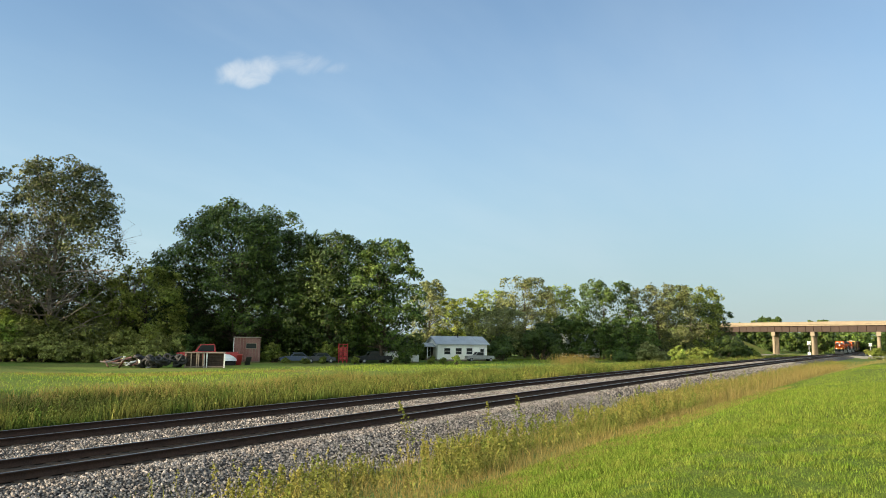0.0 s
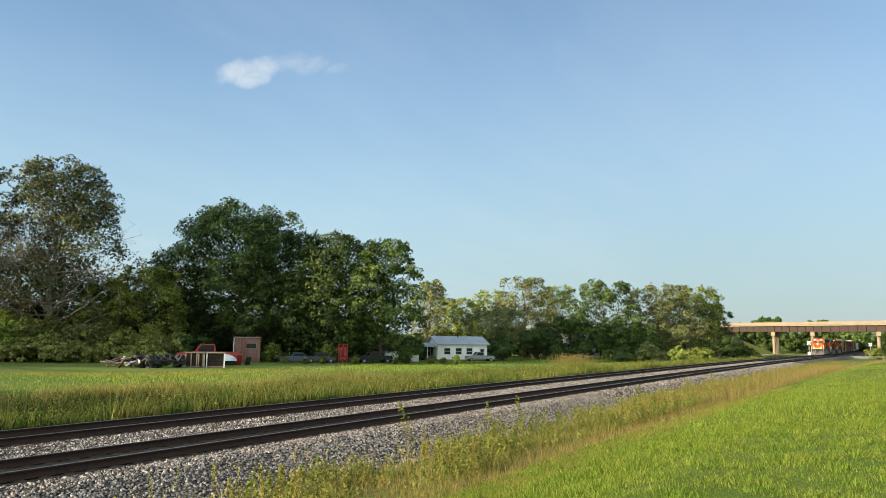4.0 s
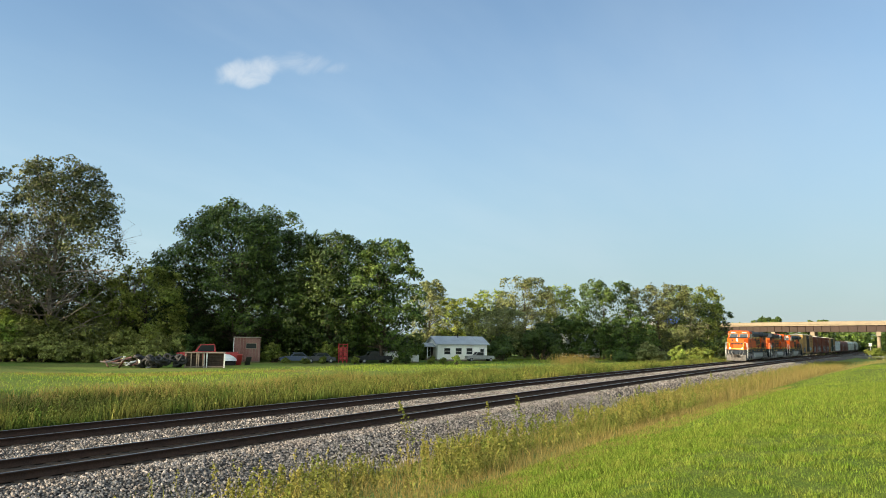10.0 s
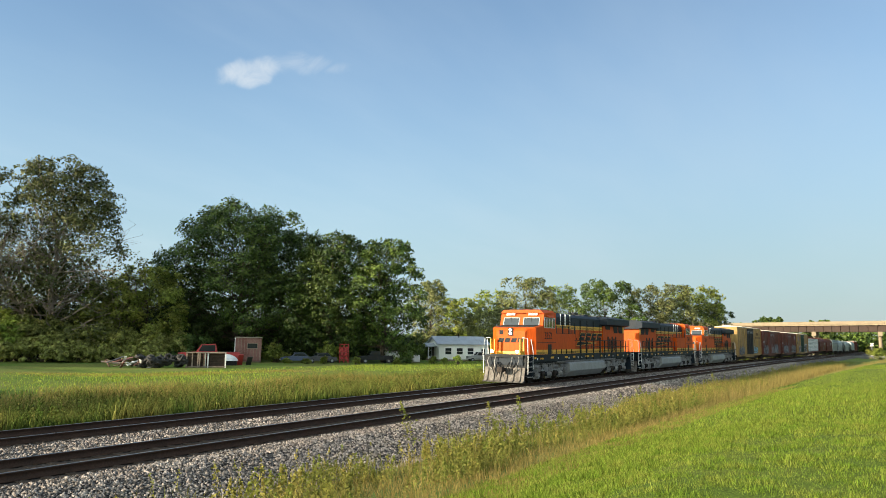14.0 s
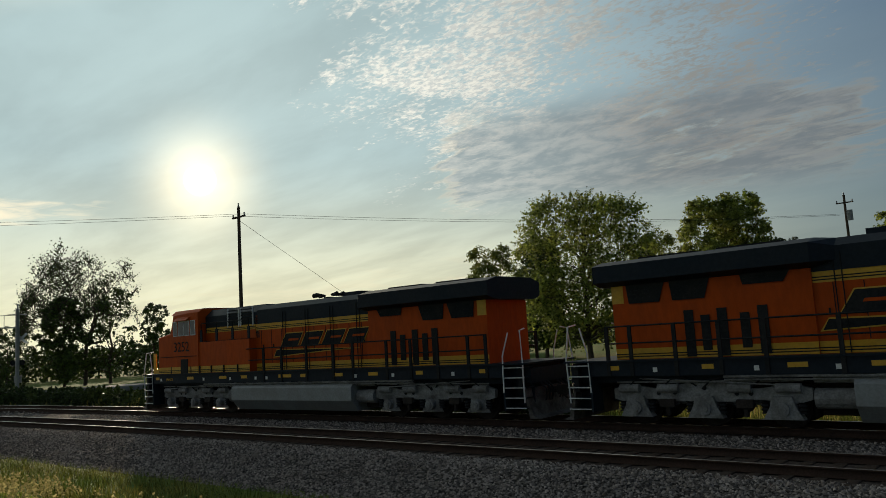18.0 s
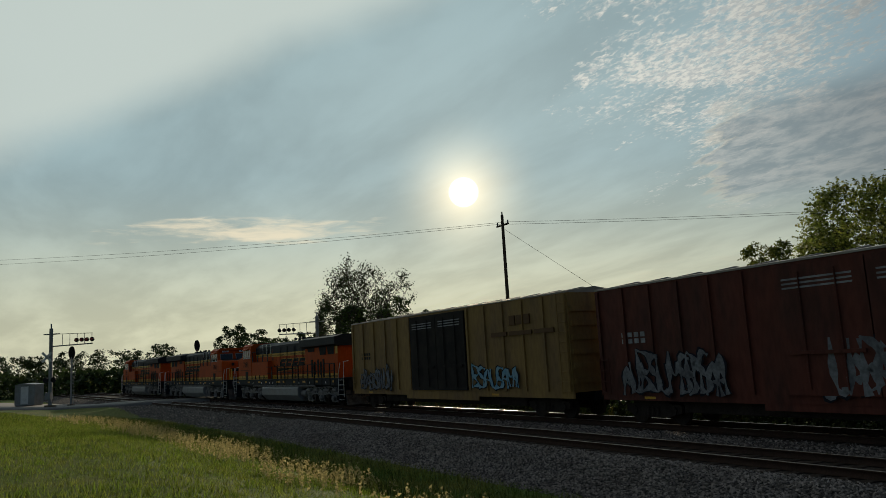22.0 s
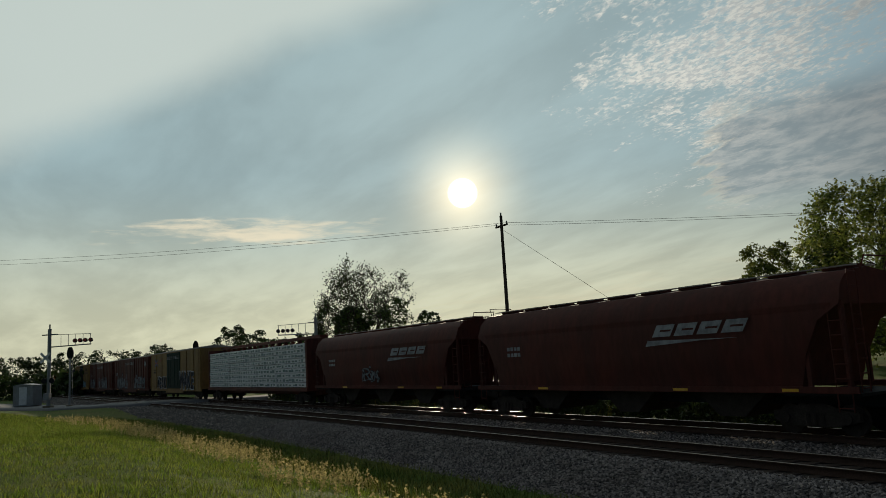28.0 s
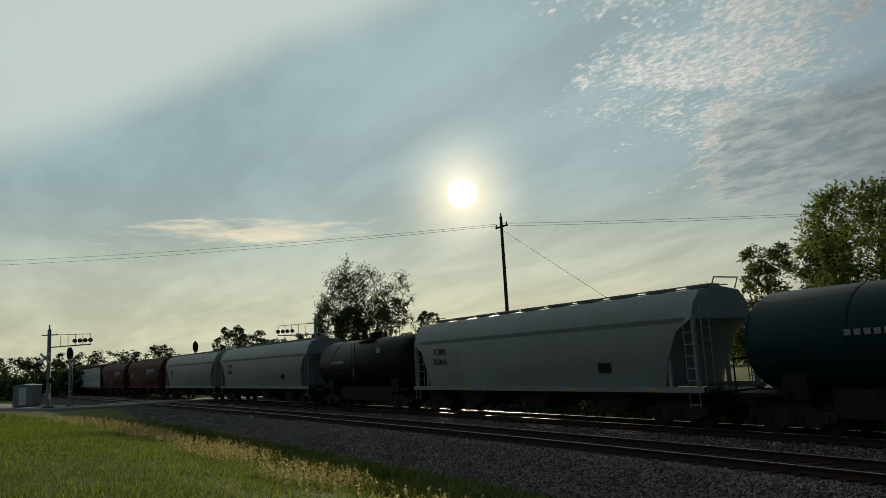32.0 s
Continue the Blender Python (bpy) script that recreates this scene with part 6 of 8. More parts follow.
def tree(name, label, at, height, radius, leaf_mat, seed, lobes=14, leaves=5000, leaf_size=0.33, trunk=None, crown_from=0.25, dead=0, gap=0.35, lean=(0, 0), group="trees", category="tree", spray=1.0):
    """A tree: tapered trunk, limbs to each lobe of the crown, and leaf clumps over the lobes with dark gaps between."""
    rnd = np.random.RandomState(seed)
    t = thing(name, label, category, group)
    t.location = (at[0], at[1], ground_z(at[0], at[1]) - 0.1)
    bm = bmesh.new()
    trunk = trunk or height * 0.018
    top = Vector((lean[0], lean[1], height * 0.62))
    limb(bm, (0, 0, 0), top, trunk, trunk * 0.45, rnd, 5, 0.02)
    P, A = [], []
    count = int(lobes * 1.9)
    low = height * crown_from
    each = leaves * 4.0 / count
    bulk = (radius * 0.5 * (height - low)) ** 0.5
    for i in range(count):
        k = (i + 0.5) / count
        bare = dead > 8 and k < 0.55
        lr = bulk * rnd.uniform(0.18, 0.33) * (1.0 if k < 0.75 else 0.85)
        hk = k ** 0.85
        z = min(low + (height - low) * hk + rnd.uniform(-0.05, 0.05) * height, height - lr * 0.85)
        z = max(z, low + lr * 0.5)
        q = (z - low) / (height - low)
        wide = max(0.05, 1 - (abs(q - 0.4) / (0.66 if q > 0.4 else 0.75)) ** 2.3) ** 0.5
        ang = i * 2.39996 + rnd.uniform(-0.4, 0.4)
        out = max(0.0, radius * wide * rnd.uniform(0.82, 1.1) - lr * 0.9) * (1.0 if i % 4 else rnd.uniform(0.3, 0.8))
        axis = Vector((math.cos(ang), math.sin(ang), max(-0.2, (q - 0.4) * 1.6)))
        c = Vector((math.cos(ang) * out + lean[0] * k, math.sin(ang) * out + lean[1] * k, z))
        start = Vector((0, 0, 0)).lerp(top, min(1.0, max(0.2, (z / height - 0.18) / 0.62)))
        end = limb(bm, start, c, trunk * 0.34 * (1.2 - k), trunk * 0.07, rnd)
        for j in range(4):
            limb(bm, end, c + Vector(rnd.normal(size=3)).normalized() * lr * 0.85, trunk * 0.07, trunk * 0.022, rnd, 2)
        if bare and rnd.uniform() < 0.5:
            continue
        n = max(24, int(each * (lr / bulk / 0.255) ** 2 * (0.6 if bare else 1.0)))
        p, a = leafy_lobe(c, lr, n, rnd, leaf_size, gap, axis, spray)
        P.append(p)
        A.append(a)
        # shaded leaves between the lobes
        m = int(n * 0.16)
        p = np.array(c) * np.array((0.6, 0.6, 0.95)) + rnd.uniform(-1, 1, (m, 3)) * lr * 0.75
        P.append(p)
        A.append(rnd.normal(size=(m, 3)))
    for i in range(dead):
        ang, k = rnd.uniform(0, 6.28), rnd.uniform(0.35, 0.9)
        a = Vector((0, 0, 0)).lerp(top, k)
        b = a + Vector((math.cos(ang), math.sin(ang), rnd.uniform(-0.1, 0.8))) * radius * rnd.uniform(0.7, 1.25)
        limb(bm, a, b, trunk * 0.2, trunk * 0.06, rnd, 4, 0.05)
        for j in range(9):
            m = a.lerp(b, rnd.uniform(0.3, 1))
            m2 = limb(bm, m, m + (Vector(rnd.normal(size=3)) + (b - a).normalized()) * radius * 0.16, trunk * 0.075, trunk * 0.028, rnd, 2)
            limb(bm, m2, m2 + Vector(rnd.normal(size=3)) * radius * 0.09, trunk * 0.028, trunk * 0.014, rnd, 1)
    part("trunk", bm, DEADWOOD if dead > 8 else BARK, t)
    v, f = facing_leaves(np.concatenate(P), np.concatenate(A), leaf_size, rnd)
    quadmesh("crown", v, f, leaf_mat, t)
    return t


def open_tree(name, label, at, height, radius, leaf_mat, seed, tip_leaves=14, leaf_size=0.15, wood=None, levels=5, fork=0.3, group="trees"):
    """An open-crowned tree: every limb forks again and again down to twigs, with small leaves at the twig ends."""
    rnd = np.random.RandomState(seed)
    t = thing(name, label, "tree", group)
    t.location = (at[0], at[1], ground_z(at[0], at[1]) - 0.1)
    bm = bmesh.new()
    tips = []
    r0 = height * (0.013 if wood else 0.018)
    top = Vector((rnd.normal() * 0.2, rnd.normal() * 0.2, height * fork))
    limb(bm, (0, 0, 0), top, r0, r0 * 0.8, rnd, 3, 0.02)
    todo = [(top, Vector((math.cos(i * 1.26 + seed), math.sin(i * 1.26 + seed), (0.35, 0.8, 1.5, 3.0)[i % 4])).normalized(), r0 * 0.55, height * 0.25, 1) for i in range(7)]
    while todo:
        p, d, r, ln, lv = todo.pop()
        e = p + d * ln * rnd.uniform(0.75, 1.15)
        flat = Vector((e.x, e.y, 0))
        if flat.length > radius:
            e -= flat * (1 - radius / flat.length) * 0.8
        if e.z > height:
            e.z = height - rnd.uniform(0, 0.4)
        limb(bm, p, e, r, r * 0.6, rnd, 2 if lv < 3 else 1, 0.07)
        if lv >= levels:
            tips.append(e)
            continue
        if lv >= levels - 1:
            tips.append(p.lerp(e, 0.6))
        for i in range(3 if lv < 4 else 2):
            q = (d * 0.9 + Vector(rnd.normal(size=3)) * 0.55 + Vector((0, 0, 0.12))).normalized()
            todo.append((p.lerp(e, rnd.uniform(0.55, 1.0)) if i else e, q, max(0.026, r * 0.55), ln * 0.68, lv + 1))
    part("trunk", bm, wood or BARK, t)
    if tip_leaves:
        p = np.repeat(np.array([tuple(q) for q in tips]), tip_leaves, axis=0)
        v, f = cards(p + rnd.normal(size=p.shape) * height * 0.016, leaf_size, rnd)
        quadmesh("crown", v, f, leaf_mat, t)
    return t


def bush(name, label, at, size, mat, seed, leaves=1500, leaf_size=0.16, group="bushes"):
    """A low shrub: many thin stems from the ground and leaf clumps over a lumpy mound."""
    rnd = np.random.RandomState(seed)
    t = thing(name, label, "bush", group)
    t.location = (at[0], at[1], ground_z(at[0], at[1]) - 0.05)
    bm = bmesh.new()
    sx, sy, sz = size
    pts = []
    A = []
    for i in range(14):
        a = rnd.uniform(0, 6.28)
        r = rnd.uniform(0.05, 0.8)
        c = Vector((math.cos(a) * sx * r, math.sin(a) * sy * r, sz * rnd.uniform(0.3, 0.86) * (1.1 - 0.55 * r)))
        limb(bm, (c.x * 0.3, c.y * 0.3, 0), c, 0.05 * sz / 3 + 0.01, 0.01, rnd, 3)
        p, d = leafy_lobe(c, min(sx, sy, sz) * rnd.uniform(0.34, 0.52), leaves * 3.2 / 14, rnd, leaf_size * 0.72, 0.2, Vector((math.cos(a) * r, math.sin(a) * r, 0.3)), 1.4, 7)
        p[:, 2] = np.abs(p[:, 2])
        pts.append(p)
        A.append(d)
    part("stem", bm, BARK, t)
    v, f = facing_leaves(np.concatenate(pts), np.concatenate(A), leaf_size * 0.72, rnd)
    quadmesh("foliage", v, f, mat, t)
    return t


def woods(label, line, height, depth, n, mat, seed, leaf_size=0.6):
    """A far belt of woodland: leaf clumps over an uneven line of crowns, with trunks hidden inside."""
    rnd = np.random.RandomState(seed)
    line = np.array(line, float)
    seg = np.linalg.norm(np.diff(line, axis=0), axis=1)
    cum = np.concatenate([[0], np.cumsum(seg)])
    s = rnd.uniform(0, cum[-1], n)
    x, y = np.interp(s, cum, line[:, 0]), np.interp(s, cum, line[:, 1])
    tops = np.array([height * (0.72 + 0.38 * noise.noise((a * 0.11, seed, 0)) + 0.22 * noise.noise((a * 0.37, seed, 5))) for a in s])
    z = tops * rnd.uniform(0.0, 1.0, n) ** 0.6
    off = rnd.normal(size=(n, 2)) * depth * 0.35
    p = np.stack([x + off[:, 0], y + off[:, 1], z - 1.2], 1)
    v, f = cards(p, leaf_size, rnd)
    return tagged(quadmesh("woodland", v, f, mat), label, "woodland", kind="stuff")


woods("dark belt of trees beyond the level crossing", [(-150, -40), (-150, 10), (-140, 60), (-105, 95), (-60, 110)], 7.0, 6, 22000, LEAFWOOD, 1, 0.45)
woods("green woodland behind the houses", [(-60, 112), (-20, 120), (20, 122), (60, 116), (75, 108)], 9.0, 6, 14000, LEAFWOOD, 2, 0.5)
woods("shaded thicket behind the scrap yard", [(44, 112), (64, 103), (88, 96), (102, 86), (112, 82)], 9.5, 4, 30000, LEAFWOOD, 3, 0.42)
woods("brown and olive thicket behind the cottonwoods", [(45, 118), (52, 111), (60, 104), (67, 97)], 19.0, 4, 17000, LEAFCOTTON, 6, 0.24)
woods("green thicket behind the white house", [(114, 86), (132, 82), (149, 70), (164, 57), (179, 46), (194, 40)], 6.5, 5, 13000, LEAFWOOD, 4, 0.45)
woods("distant woodland beyond the bridge", [(330, 120), (390, 60), (420, 0), (400, -60), (370, -120)], 13.0, 14, 22000, LEAFDARK, 5, 0.7)

# ---- the trees and bushes of the place: kind, x, y, height, radius, leaves ----
TREE_LABELS = {
    'dead_tree': 'bare grey dead branches reaching out before the cottonwoods',
    'cottonwood': 'tall cottonwood with thinning olive leaves and bare grey branches',
    'maple': 'large dense dark green shade tree behind the scrap yard',
    'young_tree': 'young bushy green tree at the field edge',
    'field_tree': 'leafy tree in the row behind the white house',
    'roadside_tree': 'green roadside tree behind the railway',
    'lineside_tree': 'tree beyond the railway, dark against the sky',
    'bare_tree': 'wide open-crowned tree with few leaves against the sky',
    'far_tree': 'distant green tree beyond the road bridge',
}


def plant(name, x, y, h, r, mat, leaves, lobes, seed, leaf_size=0.17, **more):
    tree(name, TREE_LABELS[name], (x, y), h, r, mat, seed, lobes, leaves, leaf_size, **more)


plant('cottonwood', 47.0, 107.7, 30.5, 11.3, LEAFCOTTON, 12000, 30, 100, dead=14, gap=0.34, crown_from=0.12)
plant('cottonwood', 58.7, 93.8, 26.2, 9.8, LEAFCOTTON, 10000, 27, 101, dead=22, gap=0.36, crown_from=0.12)
open_tree('dead_tree', 'bare grey dead branches reaching out before the cottonwoods', (56.4, 97.2), 23.0, 9.3, LEAFOLIVE, 102, 2, 0.13, DEADWOOD, 6, 0.3)
open_tree('dead_tree', 'bare grey dead branches reaching out before the cottonwoods', (53.2, 100.6), 23.4, 9.2, LEAFOLIVE, 103, 2, 0.13, DEADWOOD, 6, 0.3)
open_tree('dead_tree', 'bare grey dead branches reaching out before the cottonwoods', (66.8, 89.2), 15.4, 2.3, LEAFOLIVE, 104, 0, 0.16, DEADWOOD, 4, 0.3)
open_tree('dead_tree', 'bare grey dead branches reaching out before the cottonwoods', (92.2, 70.8), 19.5, 2.6, LEAFOLIVE, 105, 0, 0.16, DEADWOOD, 4, 0.5)
plant('maple', 83.2, 85.0, 22.9, 12.2, LEAFDARK, 16000, 40, 106, crown_from=0.14)
plant('maple', 87.5, 71.0, 18.8, 6.7, LEAFDARK, 7000, 27, 107, crown_from=0.1)
plant('maple', 91.7, 64.0, 17.9, 6.3, LEAFDARK, 8000, 27, 108, crown_from=0.06)
plant('maple', 89.7, 82.6, 20.2, 9.0, LEAFDARK, 7000, 23, 109, crown_from=0.05)
plant('young_tree', 68.3, 87.3, 12.9, 5.7, LEAFMID, 4500, 20, 110, crown_from=0.1)
plant('young_tree', 64.4, 90.5, 10.5, 3.9, LEAFMID, 3000, 17, 111, crown_from=0.1, dead=4)
plant('young_tree', 77.3, 89.5, 14.0, 5.7, LEAFDARK, 4000, 20, 112, crown_from=0.05)
plant('field_tree', 128.3, 78.0, 15.1, 4.1, LEAFOLIVE, 2500, 17, 113, crown_from=0.08)
plant('field_tree', 131.3, 73.6, 11.7, 5.1, LEAFMID, 2500, 17, 114, crown_from=0.08)
plant('field_tree', 143.6, 72.1, 13.9, 5.4, LEAFMID, 2500, 17, 115, crown_from=0.08)
plant('field_tree', 142.3, 63.6, 16.6, 6.9, LEAFOLIVE, 3500, 17, 116, crown_from=0.08)
plant('field_tree', 150.6, 59.8, 15.0, 5.7, LEAFMID, 2500, 17, 117, crown_from=0.08)
plant('field_tree', 126.6, 62.2, 9.4, 6.6, LEAFOLIVE, 3000, 17, 118, crown_from=0.08)
plant('field_tree', 145.9, 47.9, 15.5, 7.0, LEAFDARK, 4000, 17, 119, crown_from=0.08)
plant('field_tree', 156.5, 39.6, 15.4, 8.2, LEAFOLIVE, 4500, 17, 120, crown_from=0.08)
plant('field_tree', 167.2, 35.4, 15.7, 7.6, LEAFMID, 4000, 17, 121, crown_from=0.08)
plant('field_tree', 172.8, 32.6, 12.4, 4.9, LEAFDARK, 2000, 17, 122, crown_from=0.08)
plant('field_tree', 144.1, 42.6, 8.4, 6.2, LEAFDARK, 2500, 17, 123, crown_from=0.08)
plant('field_tree', 143.3, 53.9, 8.4, 5.1, LEAFDARK, 2500, 17, 124, crown_from=0.08)
open_tree('roadside_tree', 'green roadside tree behind the railway', (3.3, 114.0), 23.8, 4.3, LEAFOLIVE, 125, 9, 0.16)
plant('roadside_tree', 9.2, 108.1, 22.4, 6.3, LEAFMID, 6000, 20, 126, crown_from=0.1, spray=2.0)
plant('roadside_tree', 18.0, 102.9, 20.3, 6.3, LEAFMID, 6000, 20, 127, crown_from=0.1, spray=2.0)
plant('roadside_tree', 25.0, 98.6, 20.8, 5.9, LEAFMID, 6000, 20, 128, crown_from=0.1, spray=2.0, dead=4)
plant('roadside_tree', 15.4, 111.7, 20.5, 5.3, LEAFMID, 4000, 20, 129, crown_from=0.1)
plant('roadside_tree', 13.6, 105.0, 20.0, 6.0, LEAFMID, 5000, 20, 170, crown_from=0.08, spray=2.0)
plant('roadside_tree', 21.6, 100.4, 18.6, 6.0, LEAFMID, 5000, 20, 171, crown_from=0.08, spray=2.0)
plant('roadside_tree', 30.0, 98.0, 13.8, 4.2, LEAFMID, 4000, 20, 172, crown_from=0.08, spray=2.0)
open_tree('roadside_tree', 'green roadside tree behind the railway', (33.5, 101.2), 14.9, 3.5, LEAFOLIVE, 130, 5, 0.14, DEADWOOD)
plant('roadside_tree', -28.3, 94.0, 11.4, 4.0, LEAFDARK, 3500, 17, 131, crown_from=0.1)
plant('roadside_tree', -16.1, 106.4, 14.2, 5.5, LEAFMID, 4500, 17, 132, crown_from=0.1)
plant('roadside_tree', -21.4, 107.9, 11.5, 4.3, LEAFMID, 2500, 17, 133, crown_from=0.1)
plant('roadside_tree', -8.4, 155.6, 19.8, 4.5, LEAFMID, 1500, 17, 134, crown_from=0.1)
plant('lineside_tree', -36.9, 63.7, 15.6, 7.2, LEAFMID, 5000, 36, 135, 0.13, crown_from=0.12, spray=10.0, gap=0.9)
plant('lineside_tree', -27.4, 75.8, 14.8, 5.0, LEAFMID, 4500, 24, 136, crown_from=0.12, spray=7.0, gap=0.6)
plant('lineside_tree', -39.4, 83.9, 12.6, 4.6, LEAFMID, 3000, 20, 137, crown_from=0.12)
plant('lineside_tree', -52.6, 69.1, 12.8, 3.6, LEAFMID, 2400, 16, 138, 0.13, crown_from=0.1, spray=5.0, gap=0.8)
plant('lineside_tree', -18.5, 128.3, 17.5, 5.0, LEAFMID, 2000, 20, 139, crown_from=0.12)
plant('lineside_tree', -7.9, 140.5, 18.4, 4.8, LEAFMID, 1800, 20, 140, crown_from=0.12)
plant('lineside_tree', -43.9, 66.7, 12.6, 3.1, LEAFDARK, 2500, 20, 141, crown_from=0.12, spray=4.0)
open_tree('bare_tree', 'wide open-crowned tree with few leaves against the sky', (-84.2, 36.6), 17.5, 6.1, LEAFDARK, 142, 4, 0.11, BARK, 7, 0.26)
plant('lineside_tree', -84.2, 34.4, 9.6, 3.0, LEAFDARK, 2000, 17, 143, crown_from=0.1)
plant('lineside_tree', -97.7, 51.8, 10.6, 2.6, LEAFDARK, 1200, 13, 144, crown_from=0.1)
plant('lineside_tree', -83.9, 39.3, 10.6, 3.1, LEAFDARK, 900, 13, 145, crown_from=0.1, gap=0.7)
plant('lineside_tree', -131.9, 32.3, 11.0, 5.3, LEAFDARK, 2200, 13, 146, crown_from=0.05)
plant('lineside_tree', -160.0, 23.9, 9.4, 4.1, LEAFDARK, 900, 13, 147, crown_from=0.05)
plant('lineside_tree', -163.2, 18.4, 8.6, 3.1, LEAFDARK, 700, 13, 148, crown_from=0.05)
plant('lineside_tree', -129.3, 37.5, 8.7, 4.4, LEAFDARK, 1500, 13, 149, crown_from=0.05)
plant('lineside_tree', -174.5, -1.4, 8.0, 6.4, LEAFDARK, 1500, 13, 150, crown_from=0.05)
plant('lineside_tree', -178.3, 12.2, 8.7, 8.2, LEAFDARK, 1500, 13, 151, crown_from=0.05)
plant('lineside_tree', -171.3, 4.6, 6.8, 5.7, LEAFDARK, 1200, 13, 152, crown_from=0.05)
plant('lineside_tree', -152.1, 28.4, 6.9, 7.4, LEAFDARK, 1800, 13, 153, crown_from=0.05)
plant('lineside_tree', -154.4, 14.5, 4.8, 7.1, LEAFMID, 1800, 13, 154, crown_from=0.05)
plant('lineside_tree', -179.4, -10.4, 8.8, 8.9, LEAFDARK, 1500, 13, 155, crown_from=0.05)
plant('lineside_tree', -126.0, 43.1, 9.4, 3.9, LEAFDARK, 1200, 13, 156, crown_from=0.05)
plant('far_tree', 359.1, 42.6, 15.2, 8.4, LEAFDARK, 4000, 13, 157, crown_from=0.05, leaf_size=0.36)
plant('far_tree', 369.9, 24.2, 15.0, 7.3, LEAFDARK, 3500, 13, 158, crown_from=0.05, leaf_size=0.36)
plant('far_tree', 354.4, 51.5, 11.3, 8.4, LEAFDARK, 3500, 13, 159, crown_from=0.05, leaf_size=0.36)
plant('far_tree', 398.0, 37.4, 9.6, 13.8, LEAFDARK, 4500, 13, 160, crown_from=0.05, leaf_size=0.36)
plant('far_tree', 431.8, 19.5, 8.7, 14.5, LEAFDARK, 4500, 13, 161, crown_from=0.05, leaf_size=0.36)
plant('far_tree', 440.5, 4.6, 8.9, 14.5, LEAFDARK, 4500, 13, 162, crown_from=0.05, leaf_size=0.36)
plant('far_tree', 449.0, -10.5, 11.4, 14.5, LEAFDARK, 4000, 13, 163, crown_from=0.05, leaf_size=0.36)
# the hedge's two left bushes get a brighter leaf colour for the sunlight there
bush('bush', 'bright yellow-green sapling bush', (53.1, 98.6), (4.0, 3.2, 7.1), LEAFBRIGHT, 300, 4420, 0.2)
bush('bush', 'bright yellow-green sapling bush', (53.9, 95.3), (3.2, 2.6, 6.7), LEAFBRIGHT, 301, 4420, 0.2)
bush('bush', 'olive green scrub bush at the field edge', (55.8, 94.3), (3.2, 2.6, 6.0), LEAFSCRUB, 302, 4080, 0.2)
bush('bush', 'olive green scrub bush at the field edge', (57.8, 92.8), (3.3, 2.6, 5.8), LEAFSCRUB, 303, 4080, 0.2)
bush('bush', 'olive green scrub bush at the field edge', (59.8, 91.6), (3.3, 2.6, 5.4), LEAFSCRUB, 304, 3740, 0.2)
bush('bush', 'olive green scrub bush at the field edge', (61.1, 89.4), (3.1, 2.5, 5.0), LEAFSCRUB, 305, 3740, 0.2)
bush('bush', 'olive green scrub bush at the field edge', (63.1, 88.1), (3.1, 2.5, 4.6), LEAFSCRUB, 306, 3740, 0.2)
bush('bush', 'olive green scrub bush at the field edge', (65.1, 86.7), (3.2, 2.6, 4.5), LEAFSCRUB, 307, 3740, 0.2)
bush('bush', 'olive green scrub bush at the field edge', (66.6, 84.3), (3.2, 2.6, 4.2), LEAFSCRUB, 308, 3740, 0.2)
bush('bush', 'olive green scrub bush at the field edge', (68.7, 82.7), (3.4, 2.7, 4.0), LEAFSCRUB, 309, 3400, 0.2)
bush('bush', 'dense dark green scrub bush', (70.8, 81.2), (3.1, 2.5, 3.5), LEAFDARK, 310, 3060, 0.2)
bush('bush', 'olive green scrub bush at the field edge', (52.9, 93.9), (3.5, 2.8, 3.4), LEAFSCRUB, 311, 2550, 0.2)
bush('bush', 'olive green scrub bush at the field edge', (55.8, 91.0), (3.5, 2.8, 2.9), LEAFSCRUB, 312, 2550, 0.2)
bush('bush', 'olive green scrub bush at the field edge', (58.6, 88.3), (3.6, 2.9, 2.5), LEAFSCRUB, 313, 2380, 0.2)
bush('bush', 'olive green scrub bush at the field edge', (62.4, 85.8), (3.3, 2.6, 2.4), LEAFSCRUB, 314, 2210, 0.2)
bush('bush', 'olive green scrub bush at the field edge', (65.5, 82.5), (3.3, 2.6, 2.3), LEAFSCRUB, 315, 2210, 0.2)
bush('bush', 'dense dark green scrub bush', (79.5, 88.2), (4.3, 3.4, 3.9), LEAFDARK, 316, 3400, 0.2)
bush('bush', 'leafy green scrub bush', (79.1, 73.2), (2.2, 1.8, 2.7), LEAFMID, 317, 1700, 0.2)
bush('bush', 'leafy green scrub bush', (84.4, 68.2), (2.1, 1.7, 2.7), LEAFMID, 318, 1700, 0.2)
bush('bush', 'dense dark green scrub bush', (105.0, 68.8), (4.2, 3.4, 3.0), LEAFDARK, 319, 3400, 0.2)
bush('bush', 'dense dark green scrub bush', (100.2, 72.9), (4.6, 3.7, 3.4), LEAFDARK, 320, 2550, 0.2)
bush('bush', 'dense dark green scrub bush', (129.3, 54.4), (5.5, 4.4, 6.0), LEAFDARK, 321, 4250, 0.2)
bush('bush', 'dense dark green scrub bush', (116.9, 56.3), (3.9, 3.1, 3.7), LEAFDARK, 322, 2040, 0.2)
bush('bush', 'bright yellow-green sapling bush', (121.9, 28.0), (2.0, 1.6, 3.2), LEAFBRIGHT, 323, 1530, 0.2)
bush('bush', 'leafy green scrub bush', (131.0, 26.3), (3.2, 2.6, 3.0), LEAFMID, 324, 2040, 0.2)
